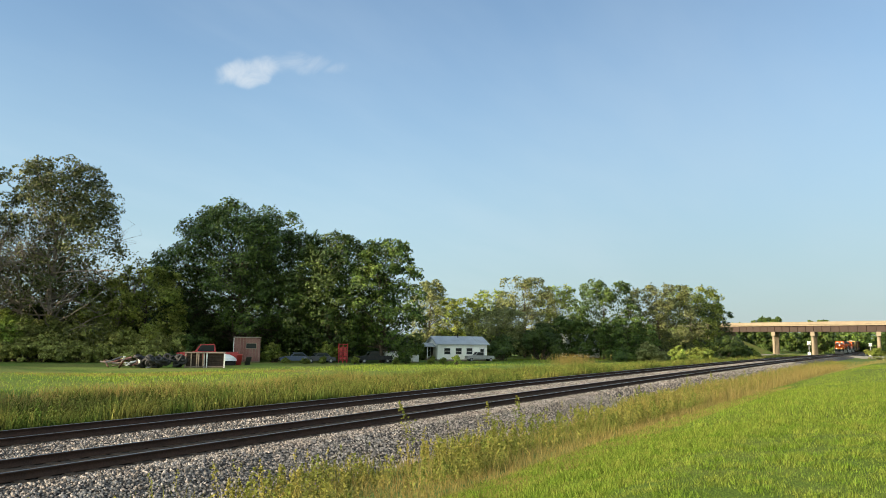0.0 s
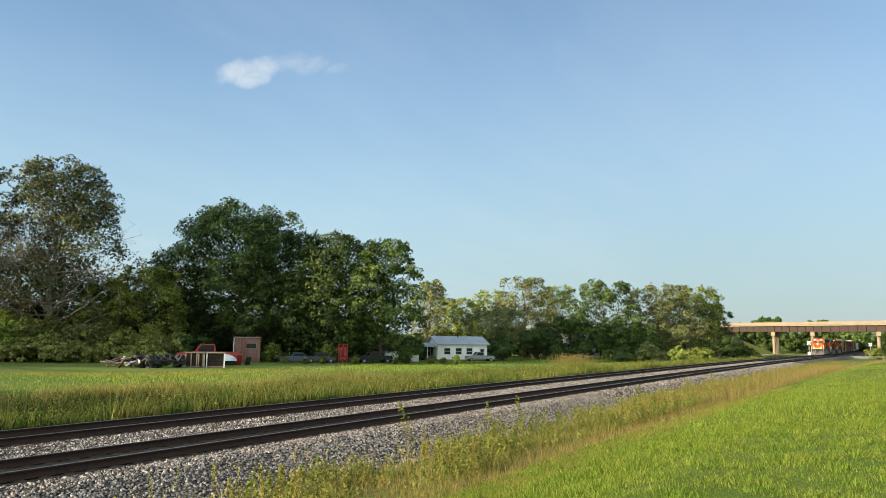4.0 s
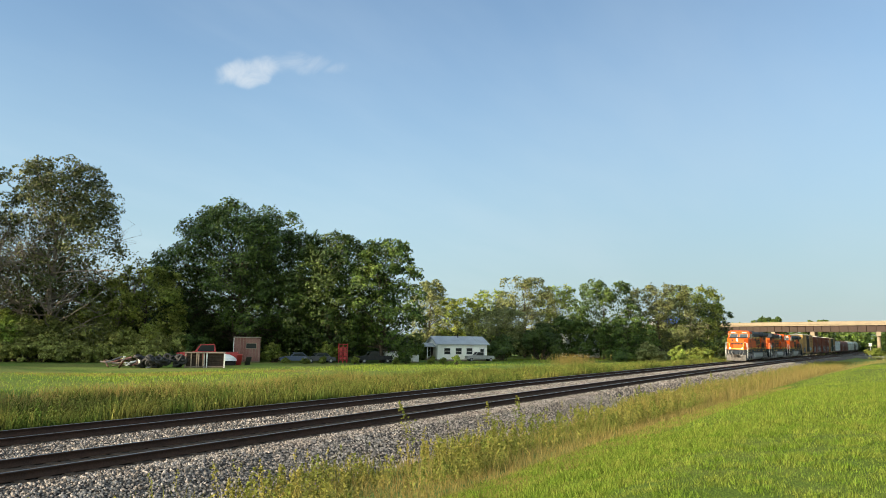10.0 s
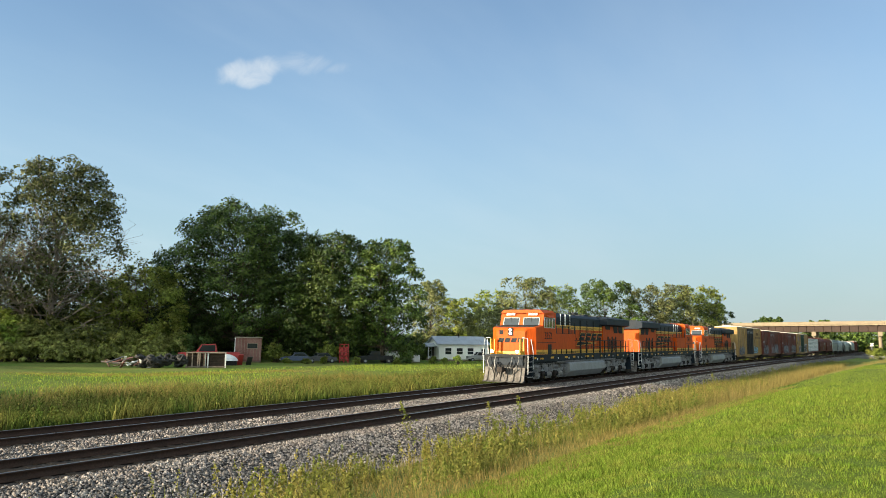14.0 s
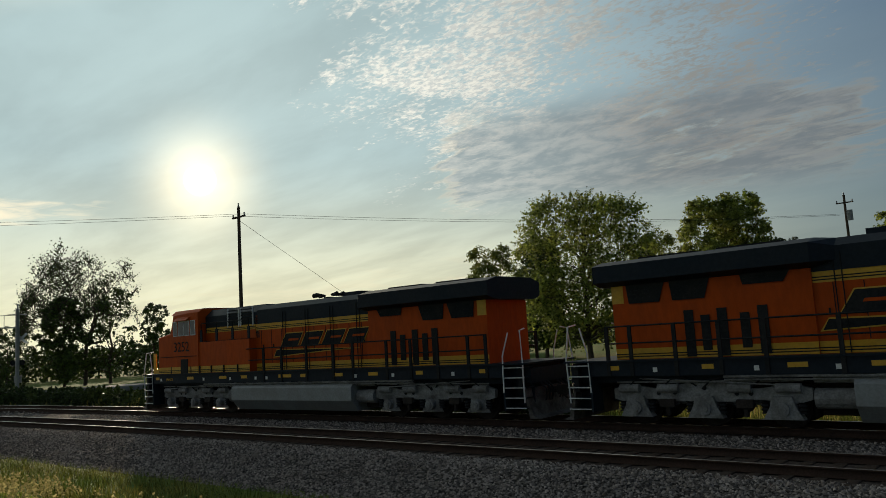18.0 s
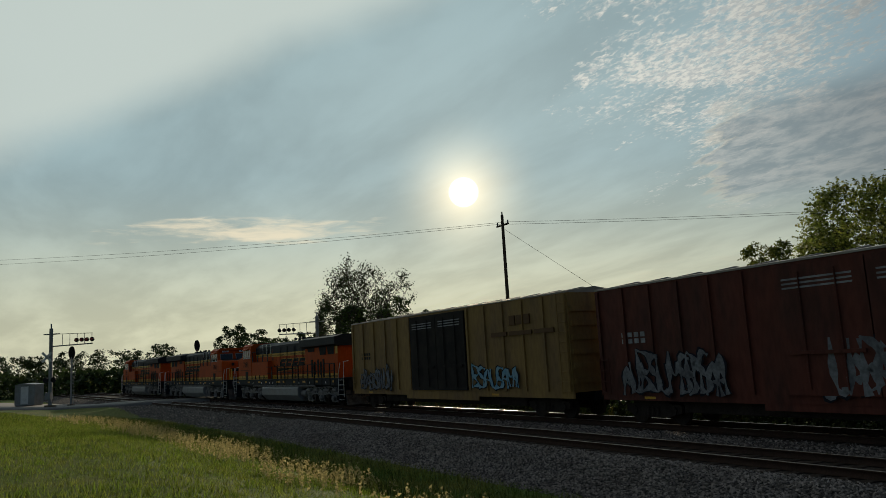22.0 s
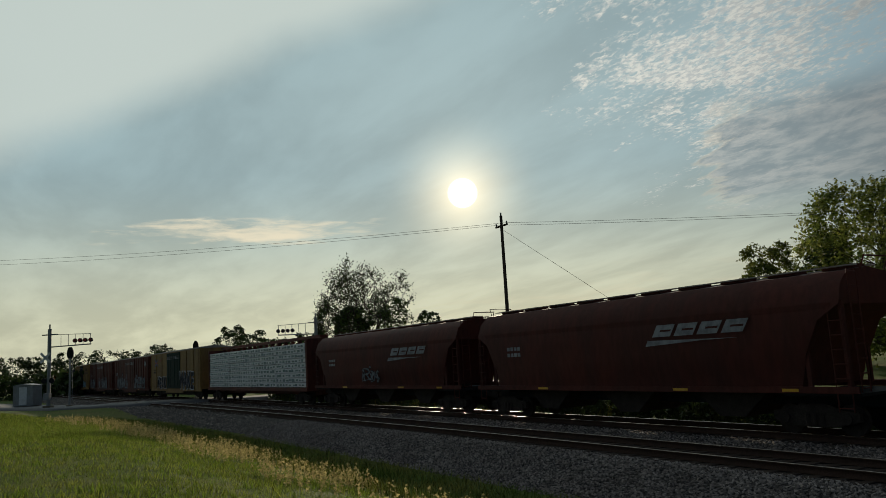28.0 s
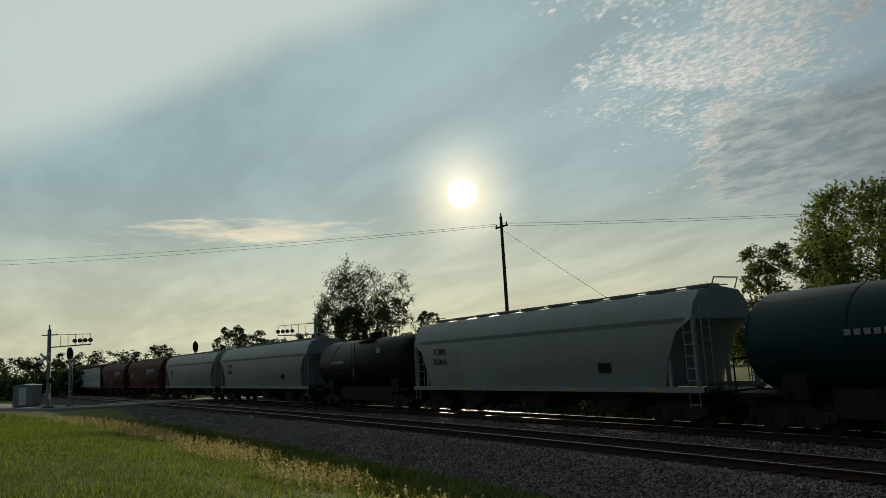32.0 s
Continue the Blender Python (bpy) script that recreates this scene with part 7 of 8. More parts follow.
bush('bush', 'dense dark green scrub bush', (159.4, 27.0), (4.6, 3.7, 5.6), LEAFDARK, 325, 2720, 0.2)
bush('bush', 'dense dark green scrub bush', (161.4, 24.2), (2.8, 2.2, 3.8), LEAFDARK, 326, 1700, 0.2)
bush('bush', 'leafy green scrub bush', (173.2, 24.3), (3.6, 2.9, 2.0), LEAFMID, 327, 1360, 0.2)
bush('bush', 'olive and yellow scrub bush', (136.8, 36.4), (4.1, 3.3, 2.8), LEAFOLIVE, 328, 2040, 0.2)
bush('bush', 'dense dark green scrub bush', (134.0, 41.3), (3.1, 2.5, 2.4), LEAFDARK, 329, 1700, 0.2)
bush('bush', 'leafy green scrub bush', (250.8, 1.2), (3.9, 3.1, 2.6), LEAFMID, 330, 2550, 0.2)
bush('bush', 'leafy green scrub bush', (76.9, 69.4), (0.8, 0.6, 0.8), LEAFMID, 331, 510, 0.12)
bush('bush', 'leafy green scrub bush', (78.3, 67.1), (0.7, 0.6, 0.7), LEAFMID, 332, 510, 0.12)
bush('bush', 'leafy green scrub bush', (80.3, 65.6), (0.8, 0.6, 1.0), LEAFMID, 333, 510, 0.12)
bush('bush', 'leafy green scrub bush', (81.6, 61.3), (0.7, 0.6, 1.0), LEAFMID, 334, 510, 0.12)
bush('bush', 'leafy green scrub bush', (87.8, 58.9), (0.7, 0.6, 0.8), LEAFMID, 335, 510, 0.12)
bush('bush', 'dense dark green scrub bush', (88.5, 57.5), (0.8, 0.6, 1.0), LEAFDARK, 336, 510, 0.12)
bush('bush', 'leafy green scrub bush', (93.8, 56.5), (0.7, 0.6, 1.1), LEAFMID, 337, 510, 0.12)
bush('bush', 'leafy green scrub bush', (94.7, 55.0), (0.7, 0.6, 0.9), LEAFMID, 338, 510, 0.12)
bush('bush', 'bright yellow-green sapling bush', (93.8, 52.5), (0.6, 0.5, 1.6), LEAFBRIGHT, 339, 510, 0.12)
bush('bush', 'olive and yellow scrub bush', (187.5, 0.2), (3.6, 2.9, 0.6), LEAFOLIVE, 340, 1530, 0.2)
bush('bush', 'leafy green scrub bush', (5.9, 106.6), (3.2, 2.6, 3.4), LEAFMID, 341, 2550, 0.2)
bush('bush', 'leafy green scrub bush', (16.4, 102.4), (2.9, 2.3, 4.5), LEAFMID, 342, 2550, 0.2)
bush('bush', 'leafy green scrub bush', (8.9, 113.0), (4.6, 3.7, 3.9), LEAFMID, 343, 2550, 0.2)
bush('bush', 'leafy green scrub bush', (-62.6, 78.1), (4.0, 3.2, 5.7), LEAFMID, 344, 2550, 0.2)
bush('bush', 'leafy green scrub bush', (29.2, 98.2), (4.8, 3.8, 2.0), LEAFMID, 345, 3060, 0.2)
bush('bush', 'leafy green scrub bush', (33.9, 99.1), (4.1, 3.3, 2.5), LEAFMID, 346, 2550, 0.2)

# ---- road bridge over the railway, with a lorry ----
BR_A, BR_D = Vector((292.2, 48.3, 0)), Vector((-0.566, -0.824, 0)).normalized()     # a point on the road's axis and its direction
BR_N = Vector((BR_D.y, -BR_D.x, 0))


def bridge_frame(m):
    """Pose with x along the bridge, at m metres from its western reference."""
    p = BR_A + BR_D * m
    return Matrix.Translation(p) @ pose(0, 0, 0, 0, 0, math.degrees(math.atan2(BR_D.y, BR_D.x)))


def make_bridge():
    b = thing("road_bridge", "concrete road bridge on rusty steel girders over the tracks", "bridge", kind="structure")
    b.matrix_world = bridge_frame(0)
    part("deck", boxes((-14, 112, -6.2, 6.2, 8.1, 8.5)), CONCRETE, b)
    for y in (-6.2, 6.2):
        part("parapet", boxes((-14, 112, y - 0.2, y + 0.2, 8.5, 9.35), (-14, 112, y - 0.25, y + 0.25, 9.2, 9.37)), CONCRETE, b)
    for y in (-5.4, -2.0, 2.0, 5.4):
        bm = boxes((-14, 112, y - 0.04, y + 0.04, 6.2, 8.1), (-14, 112, y - 0.25, y + 0.25, 6.2, 6.27), (-14, 112, y - 0.25, y + 0.25, 8.03, 8.1))
        for k in range(43):
            box(bm, -14 + k * 3.0, -13.97 + k * 3.0, y - 0.24, y + 0.24, 6.25, 8.05)
        part("girder", bm, GIRDER, b)
    for m in (20.7, 35.8, 57.9, 78.0, 98.0):
        # the piers stand in line with the tracks, skewed to the deck
        p = part("pier", boxes((-7.2, 7.2, -0.6, 0.6, 4.9, 6.2)), CONCRETE, b)
        p.matrix_basis = pose(m, 0, 0, 0, 0, -math.degrees(math.atan2(BR_D.y, BR_D.x)))
        for x in (-5.4, -1.8, 1.8, 5.4):
            bm = bmesh.new()
            tube(bm, (x, 0, -2.2), (x, 0, 5.0), 0.5, 16)
            part("column", bm, CONCRETE, p)
    for m in (-3.0,):
        part("abutment", boxes((m - 11, m, -6.4, 6.4, -2, 8.1)), CONCRETE, b)
    bm = boxes((57.0, 57.25, 6.28, 6.42, 5.5, 8.5), (10.0, 10.2, 6.28, 6.42, 6.8, 8.6))
    part("drain_pipe", bm, SILVER, b)
    # earth ramps at both ends
    for name, m0, m1 in (("west", -200, -10), ("east", 108, 330)):
        g = part("embankment", prisms(([(-26, -2.5), (-7.5, 8.1), (7.5, 8.1), (26, -2.5)], m0, m1, "x")), FIELD)
        g.matrix_world = bridge_frame(0)
        tagged(g, "grassy road embankment beside the bridge", "embankment", kind="structure")
        r = part("ramp_road", boxes((m0, m1, -6, 6, 8.1, 8.5)), ASPHALT)
        r.matrix_world = bridge_frame(0)
        tagged(r, "asphalt road on the bridge ramp", "road", kind="structure")
    # sloping earth bank under the far span
    g = part("embankment", prisms(([(-11, 6.0), (14, -1.8), (-11, -1.8)], -9, 9)), FIELD)
    g.matrix_world = bridge_frame(0)
    tagged(g, "grassy bank under the bridge end", "embankment", kind="structure")


LORRYBLUE = material("lorry_blue", (0.03, 0.09, 0.42), 0.4, 0.0, (0.05, 0.1, 0.35), 0.6, 0.5)
TYRE = material("tyre_rubber", (0.02, 0.02, 0.02), 0.85, 0.0, (0.045, 0.04, 0.035), 4.0, 0.5)


def make_lorry():
    """An articulated lorry, front towards -x."""
    t = thing("semi_truck", "white semi truck pulling a long blue box trailer over the bridge", "truck")
    tr = part("trailer", box(bmesh.new(), 4.6, 18.6, -1.3, 1.3, 1.1, 3.75, bevel=0.04), LORRYBLUE, t, "long blue box trailer")
    part("rear_doors", boxes((18.6, 18.66, -1.25, 1.25, 1.2, 3.7)), DARK, tr)
    cab = [(0.0, 0.7), (0.0, 1.5), (1.3, 1.75), (1.75, 2.6), (2.6, 3.5), (4.0, 3.8), (4.0, 0.7)]
    part("cab", prisms((cab, -1.2, 1.2)), WHITE, t, "white cab with a sleeper")
    part("windscreen", prisms(([(1.36, 1.8), (1.74, 2.55), (1.70, 2.57), (1.32, 1.82)], -1.05, 1.05)), CABGLASS, t)
    for s in (-1, 1):
        part("side_window", boxes((1.9, 2.6, s * 1.2 - 0.01, s * 1.2 + 0.01, 1.9, 2.5)), CABGLASS, t)
    part("chassis", boxes((0.4, 18.4, -0.5, 0.5, 0.7, 1.12)), BLACK, t)
    for x in (1.0, 4.8, 6.0, 16.2, 17.5):
        for s in (-1, 1):
            bm = bmesh.new()
            tube(bm, (x, s * 0.85, 0.5), (x, s * 1.2, 0.5), 0.5, 16)
            part("wheel", bm, TYRE, t)
    return t


# ---- house, sheds, vehicles and scrap across the tracks ----
SIDING = material("pale_siding", (0.8, 0.8, 0.74), 0.7, 0.0, (0.68, 0.67, 0.6), 0.8, 0.5, 0.05, 10.0)
METALROOF = material("grey_metal_roof", (0.42, 0.44, 0.46), 0.45, 0.3, (0.3, 0.3, 0.3), 0.6, 0.5)
SHEDRED = material("faded_red_boards", (0.13, 0.05, 0.042), 0.9, 0.0, (0.2, 0.11, 0.09), 0.7, 0.8, 0.2, 12.0, stretch=(1, 1, 0.4))
CARBLUE = material("dull_blue_car_paint", (0.04, 0.06, 0.11), 0.4, 0.0, (0.07, 0.08, 0.1), 1.5, 0.5)
CARGREY = material("dull_grey_car_paint", (0.05, 0.054, 0.06), 0.5, 0.0, (0.05, 0.045, 0.04), 1.5, 0.6)
CARRED = material("faded_red_paint", (0.38, 0.03, 0.03), 0.45, 0.0, (0.25, 0.04, 0.035), 1.5, 0.6)
CARPALE = material("faded_grey_white_paint", (0.3, 0.3, 0.3), 0.5, 0.0, (0.16, 0.15, 0.14), 1.2, 0.6)
OLDWOOD = material("weathered_wood", (0.26, 0.20, 0.15), 0.9, 0.0, (0.13, 0.1, 0.08), 1.5, 0.7, 0.2, 20.0, vary=0.3)


def window_part(parent, x0, x1, y, z0, z1, s):
    """A window in a wall of constant y, facing s."""
    w = part("window", boxes((x0, x1, min(y, y + s * 0.03), max(y, y + s * 0.03), z0, z1)), CABGLASS, parent)
    f = 0.07
    part("frame", boxes((x0 - f, x0, min(y, y + s * 0.06), max(y, y + s * 0.06), z0 - f, z1 + f), (x1, x1 + f, min(y, y + s * 0.06), max(y, y + s * 0.06), z0 - f, z1 + f), (x0, x1, min(y, y + s * 0.06), max(y, y + s * 0.06), z1, z1 + f), (x0, x1, min(y, y + s * 0.06), max(y, y + s * 0.06), z0 - f, z0), (x0, x1, min(y, y + s * 0.05), max(y, y + s * 0.05), (z0 + z1) / 2 - 0.03, (z0 + z1) / 2 + 0.03)), WHITE, w)
    return w


def make_house(at, turn, L, W, eave, ridge, label, porch=True):
    """A one-storey gabled house. x along the long wall that faces -y, from the corner."""
    h = thing("house", label, "house", "houses across the tracks")
    h.matrix_world = Matrix.Translation((at[0], at[1], ground_z(*at))) @ pose(0, 0, 0, 0, 0, turn)
    wall = bmesh.new()
    prism(wall, [(0, 0), (W, 0), (W, eave), (W / 2, ridge), (0, eave)], 0, L, "x")
    part("wall", wall, SIDING, h)
    part("foundation", boxes((-0.04, L + 0.04, -0.04, W + 0.04, -0.4, 0.25)), CONCRETE, h)
    bm = bmesh.new()
    k = (ridge - eave) / (W / 2)
    o = 0.35
    prism(bm, [(-o, eave - o * k + 0.02), (W / 2, ridge + 0.02), (W + o, eave - o * k + 0.02), (W + o, eave - o * k + 0.14), (W / 2, ridge + 0.16), (-o, eave - o * k + 0.14)], -0.4, L + 0.4, "x")
    r = part("roof", bm, METALROOF, h)
    bm = bmesh.new()
    for i in range(int(L / 0.6)):
        x = -0.3 + i * 0.6
        prism(bm, [(-o, eave - o * k + 0.14), (W / 2, ridge + 0.16), (W / 2, ridge + 0.2), (-o, eave - o * k + 0.18)], x, x + 0.04, "x")
    part("roof_seam", bm, METALROOF, r)
    bm = bmesh.new()
    tube(bm, (L * 0.5, W * 0.4, ridge - 0.4), (L * 0.5, W * 0.4, ridge + 0.5), 0.09, 8)
    part("vent_pipe", bm, BLACK, r)
    for a in (0.13, 0.36, 0.58):
        window_part(h, L * a, L * a + 1.0, 0.0, 1.1, 2.1, -1)
    d = part("door", boxes((L * 0.84, L * 0.84 + 1.0, -0.05, 0.0, 0.2, 2.25)), WHITE, h)
    part("door_glass", boxes((L * 0.84 + 0.2, L * 0.84 + 0.8, -0.06, -0.05, 1.2, 2.0)), CABGLASS, d)
    bm = bmesh.new()
    for i in range(9):
        z = 0.3 + i * 0.27
        box(bm, 0, L, -0.012, 0.0, z, z + 0.02)
    part("siding_lap", bm, SIDING, h)
    if porch:
        part("porch_roof", prisms(([(W * 0.15, 2.25), (W * 0.85, 2.25), (W * 0.85, 2.35), (W * 0.5, 2.9), (W * 0.15, 2.35)], -1.6, 0.0, "x")), METALROOF, h)
        for y in (W * 0.18, W * 0.82):
            part("porch_post", boxes((-1.5, -1.38, y - 0.06, y + 0.06, 0, 2.25)), WHITE, h)
        part("porch_deck", boxes((-1.6, 0, W * 0.15, W * 0.85, 0, 0.3)), OLDWOOD, h)
        part("porch_door", boxes((-0.04, 0.0, W * 0.45, W * 0.45 + 0.95, 0.3, 2.2)), OLDWOOD, h)
    return h


def car_wreck(name, label, at, turn, mat, kind="car", category="car", size=1.0):
    """An old car or pickup with body, glasshouse, windows and four wheels."""
    c = thing(name, label, category, "old vehicles in the yard")
    c.matrix_world = Matrix.Translation((at[0], at[1], ground_z(*at))) @ pose(0, 0, 0, 0, 0, turn) @ Matrix.Scale(size, 4)
    if kind == "car":
        body = [(-2.2, 0.35), (-2.25, 0.75), (-1.2, 0.9), (1.3, 0.92), (2.2, 0.8), (2.25, 0.35)]
        cab = [(-0.9, 0.88), (-0.35, 1.4), (0.9, 1.42), (1.5, 0.9)]
    else:
        body = [(-2.6, 0.45), (-2.65, 1.0), (-1.3, 1.08), (2.6, 1.08), (2.65, 0.5)]
        cab = [(-1.2, 1.05), (-0.7, 1.75), (0.55, 1.78), (0.7, 1.05)]
    part("body", prisms((body, -0.85, 0.85)), mat, c)
    part("cabin", prisms((cab, -0.75, 0.75)), mat, c)
    k0, k1 = cab[1], cab[2]
    for s in (-1, 1):
        part("side_window", prisms(([(cab[0][0] + 0.25, cab[0][1] + 0.08), (k0[0] + 0.08, k0[1] - 0.08), (k1[0] - 0.06, k1[1] - 0.08), (cab[3][0] - 0.2, cab[3][1] + 0.08)], s * 0.75, s * 0.765)), CABGLASS, c)
        for x in (body[0][0] + 0.75, body[-1][0] - 0.75):
            bm = bmesh.new()
            tube(bm, (x, s * 0.68, 0.33), (x, s * 0.9, 0.33), 0.34, 14)
            w = part("tyre", bm, TYRE, c)
            bm = bmesh.new()
            tube(bm, (x, s * 0.88, 0.33), (x, s * 0.915, 0.33), 0.19, 12)
            part("rim", bm, SILVER, w)
    part("windscreen", prisms(([(cab[0][0] + 0.1, cab[0][1] + 0.1), (k0[0] - 0.02, k0[1] - 0.06), (k0[0] - 0.05, k0[1] - 0.04), (cab[0][0] + 0.06, cab[0][1] + 0.12)], -0.65, 0.65)), CABGLASS, c)
    part("bumper", boxes((body[0][0] - 0.1, body[0][0], -0.8, 0.8, 0.4, 0.55)), STEEL, c)
    for s in (-0.6, 0.6):
        bm = bmesh.new()
        tube(bm, (body[0][0] - 0.05, s, 0.68), (body[0][0] + 0.05, s, 0.68), 0.1, 10)
        part("headlight", bm, SILVER, c)
    if kind == "pickup":
        part("cargo_bed", boxes((0.75, 2.55, -0.72, 0.72, 1.06, 1.085)), BLACK, c)
    return c


def yard_box(name, label, category, at, size, turn, mat, z=0.0):
    c = thing(name, label, category)
    c.matrix_world = Matrix.Translation((at[0], at[1], ground_z(*at) + z)) @ pose(0, 0, 0, 0, 0, turn)
    return c


def make_yard():
    # red-brown shed on skids
    s = yard_box("garden_shed", "faded red wooden shed with a small dark window", "shed", (76.4, 76.0), None, -45, None)
    part("wall", boxes((-1.75, 1.75, -1.5, 1.5, 0.25, 3.35)), SHEDRED, s)
    bm = bmesh.new()
    for i in range(9):
        x = -1.75 + i * 0.41
        box(bm, x, x + 0.03, -1.515, -1.5, 0.25, 3.35)
    part("board_joint", bm, OLDWOOD, s)
    part("roof", prisms(([(-1.6, 3.33), (-1.6, 3.4), (1.55, 3.5), (1.55, 3.43)], -1.85, 1.85, "x")), OLDWOOD, s)
    w = part("window", boxes((-0.1, 1.2, -1.53, -1.5, 1.95, 2.6)), CABGLASS, s)
    part("frame", boxes((-0.18, -0.1, -1.55, -1.5, 1.87, 2.68), (1.2, 1.28, -1.55, -1.5, 1.87, 2.68), (-0.1, 1.2, -1.55, -1.5, 2.6, 2.68), (-0.1, 1.2, -1.55, -1.5, 1.87, 1.95)), OLDWOOD, w)
    part("corner_post", boxes((-1.81, -1.71, -1.56, -1.46, 0.1, 3.4)), WHITE, s)
    part("skid", boxes((-1.75, 1.75, -1.3, -1.1, 0, 0.25), (-1.75, 1.75, 1.1, 1.3, 0, 0.25)), OLDWOOD, s)
    # red pickup behind the wood racks
    car_wreck("pickup_truck", "old red pickup truck parked behind the wood racks", (68.2, 74.6), -42, CARRED, "pickup", "pickup truck", size=1.42)
    # wood racks: pale posts before dark stacked boards
    for i, (x, y, w) in enumerate(((59.6, 67.3, 0.95), (61.3, 66.0, 1.1))):
        t = yard_box("wood_rack", "wooden rack of dark stacked boards with pale upright posts", "rack", (x, y), None, -42, None)
        for a in ((-w, -w + 0.6, -w + 1.2, w - 0.5, w) if i == 0 else (-w, -w + 0.3, w)):
            part("post", boxes((a - 0.07, a + 0.07, -0.9, -0.78, 0, 1.7)), WHITE if i else OLDWOOD, t)
        for a in (-w, w):
            part("post", boxes((a - 0.06, a + 0.06, 0.78, 0.9, 0, 1.7)), OLDWOOD, t)
        part("top", boxes((-w - 0.1, w + 0.1, -0.95, 0.95, 1.62, 1.72)), OLDWOOD, t)
        for k in range(8):
            part("board", boxes((-w + 0.1, w - 0.1, -0.7 + 0.03 * (k % 3), 0.7, 0.16 + k * 0.18, 0.32 + k * 0.18)), TIE, t)
        part("base", boxes((-w - 0.1, w + 0.1, -0.9, 0.9, 0.05, 0.15)), OLDWOOD, t)
    # white dome lid and leaning boards
    d = yard_box("satellite_dish", "white round dish leaning beside the racks", "dish", (67.0, 70.2), None, -42, None)
    bm = bmesh.new()
    bmesh.ops.create_uvsphere(bm, u_segments=20, v_segments=10, radius=1.5)
    bmesh.ops.delete(bm, geom=[v for v in bm.verts if v.co.z < 0.1], context="VERTS")
    bmesh.ops.solidify(bm, geom=bm.faces, thickness=0.04)
    bmesh.ops.transform(bm, matrix=Matrix.Diagonal((1, 0.9, 0.75, 1)) @ pose(0, 0, 0.3), verts=bm.verts)
    part("shell", bm, WHITE, d)
    part("foot", boxes((-1.2, 1.2, -0.8, 0.8, 0, 0.5)), BLACK, d)
    for i, (x, y, tilt) in enumerate(((68.8, 69.8, 35), (69.9, 69.4, 50))):
        b = part("leaning_board", boxes((-0.32, 0.32, -0.04, 0.04, 0, 1.6)), CARRED if i == 0 else CARGREY)
        b.matrix_world = Matrix.Translation((x, y, ground_z(x, y))) @ pose(0, 0, 0, tilt, 0, -35)
        tagged(b, "board leaning at an angle among the scrap", "board")
    # tyres and scrap heap
    rnd = random.Random(21)
    heap = thing("scrap_heap", "heap of old black tyres and broken boards on the grass", "scrap heap")
    heap.location = (57.5, 74.0, ground_z(57.5, 74.0))
    ring = None
    for i in range(62):
        k = rnd.random()
        x, y = 54.6 + 4.6 * k + rnd.uniform(-0.6, 0.6), 69.4 - 1.4 * k + rnd.uniform(-0.8, 1.4)
        if ring is None:
            bm = bmesh.new()
            rows = [[bm.verts.new((math.cos(p) * (0.34 + 0.12 * math.cos(q)), math.sin(p) * (0.34 + 0.12 * math.cos(q)), 0.12 * math.sin(q))) for q in np.linspace(0, 6.2832, 7)[:-1]] for p in np.linspace(0, 6.2832, 15)[:-1]]
            for p in range(14):
                for q in range(6):
                    bm.faces.new((rows[p][q], rows[(p + 1) % 14][q], rows[(p + 1) % 14][(q + 1) % 6], rows[p][(q + 1) % 6]))
            t = part("tyre", bm, TYRE, heap)
            ring = t.data
        else:
            t = new("tyre", ring)
            t.parent = heap
        t.matrix_basis = Matrix.Translation((x - 57.5, y - 74.0, 0.12 + rnd.random() * 1.1)) @ pose(0, 0, 0, rnd.uniform(-60, 60), rnd.uniform(-60, 60), 0)
    for i in range(34):
        k = rnd.random()
        x, y = 52.6 + 4.0 * k + rnd.uniform(-0.5, 0.5), 72.8 - 3.2 * k + rnd.uniform(-0.8, 0.8)
        l = rnd.uniform(1.0, 2.6)
        t = part("plank", boxes((-l / 2, l / 2, -0.12, 0.12, -0.03, 0.03)), rnd.choice((OLDWOOD, OLDWOOD, WHITE, CARGREY, SHEDRED)), heap)
        t.matrix_basis = Matrix.Translation((x - 57.5, y - 74.0, 0.1 + rnd.random() * 0.9)) @ pose(0, 0, 0, rnd.uniform(-35, 35), rnd.uniform(-35, 35), rnd.uniform(0, 180))
    # vehicles
    car_wreck("car", "dark blue abandoned car in the weeds", (79.9, 70.2), -40, CARBLUE)
    car_wreck("car", "dull grey abandoned car in the weeds", (82.4, 68.2), -30, CARGREY)
    car_wreck("pickup_truck", "dark pickup with its hood raised", (89.2, 63.6), -34, BLACK, "pickup", "pickup truck", size=0.95)
    car_wreck("pickup_truck", "silver pickup parked in front of the white house", (110.0, 57.2), -44, SILVER, "pickup", "pickup truck", size=0.88)
    # red farm implement
    t = yard_box("farm_implement", "tall red farm implement folded upright", "farm machine", (85.4, 66.3), None, -42, None)
    rows = []
    for x in (-0.6, 0.0, 0.6):
        rows.append([(x, 0, 0), (x, 0, 2.7)])
    for z in (0.4, 1.0, 1.6, 2.2, 2.6):
        rows.append([(-0.7, 0, z), (0.7, 0, z)])
    part("lattice", tubes(rows, 0.07, 6), CARRED, t)
    for z in (0.7, 1.3, 1.9):
        bm = bmesh.new()
        tube(bm, (-0.3, -0.15, z), (-0.3, 0.15, z), 0.2, 12)
        tube(bm, (0.3, -0.15, z), (0.3, 0.15, z), 0.2, 12)
        part("disc", bm, CARRED, t)
    # white tanks
    t = yard_box("water_tank", "white plastic tank lying beside the wrecks", "tank", (93.5, 63.6), None, -40, None)
    bm = bmesh.new()
    tube(bm, (-1.0, 0, 0.95), (1.0, 0, 0.95), 0.75, 18)
    part("barrel", bm, WHITE, t)
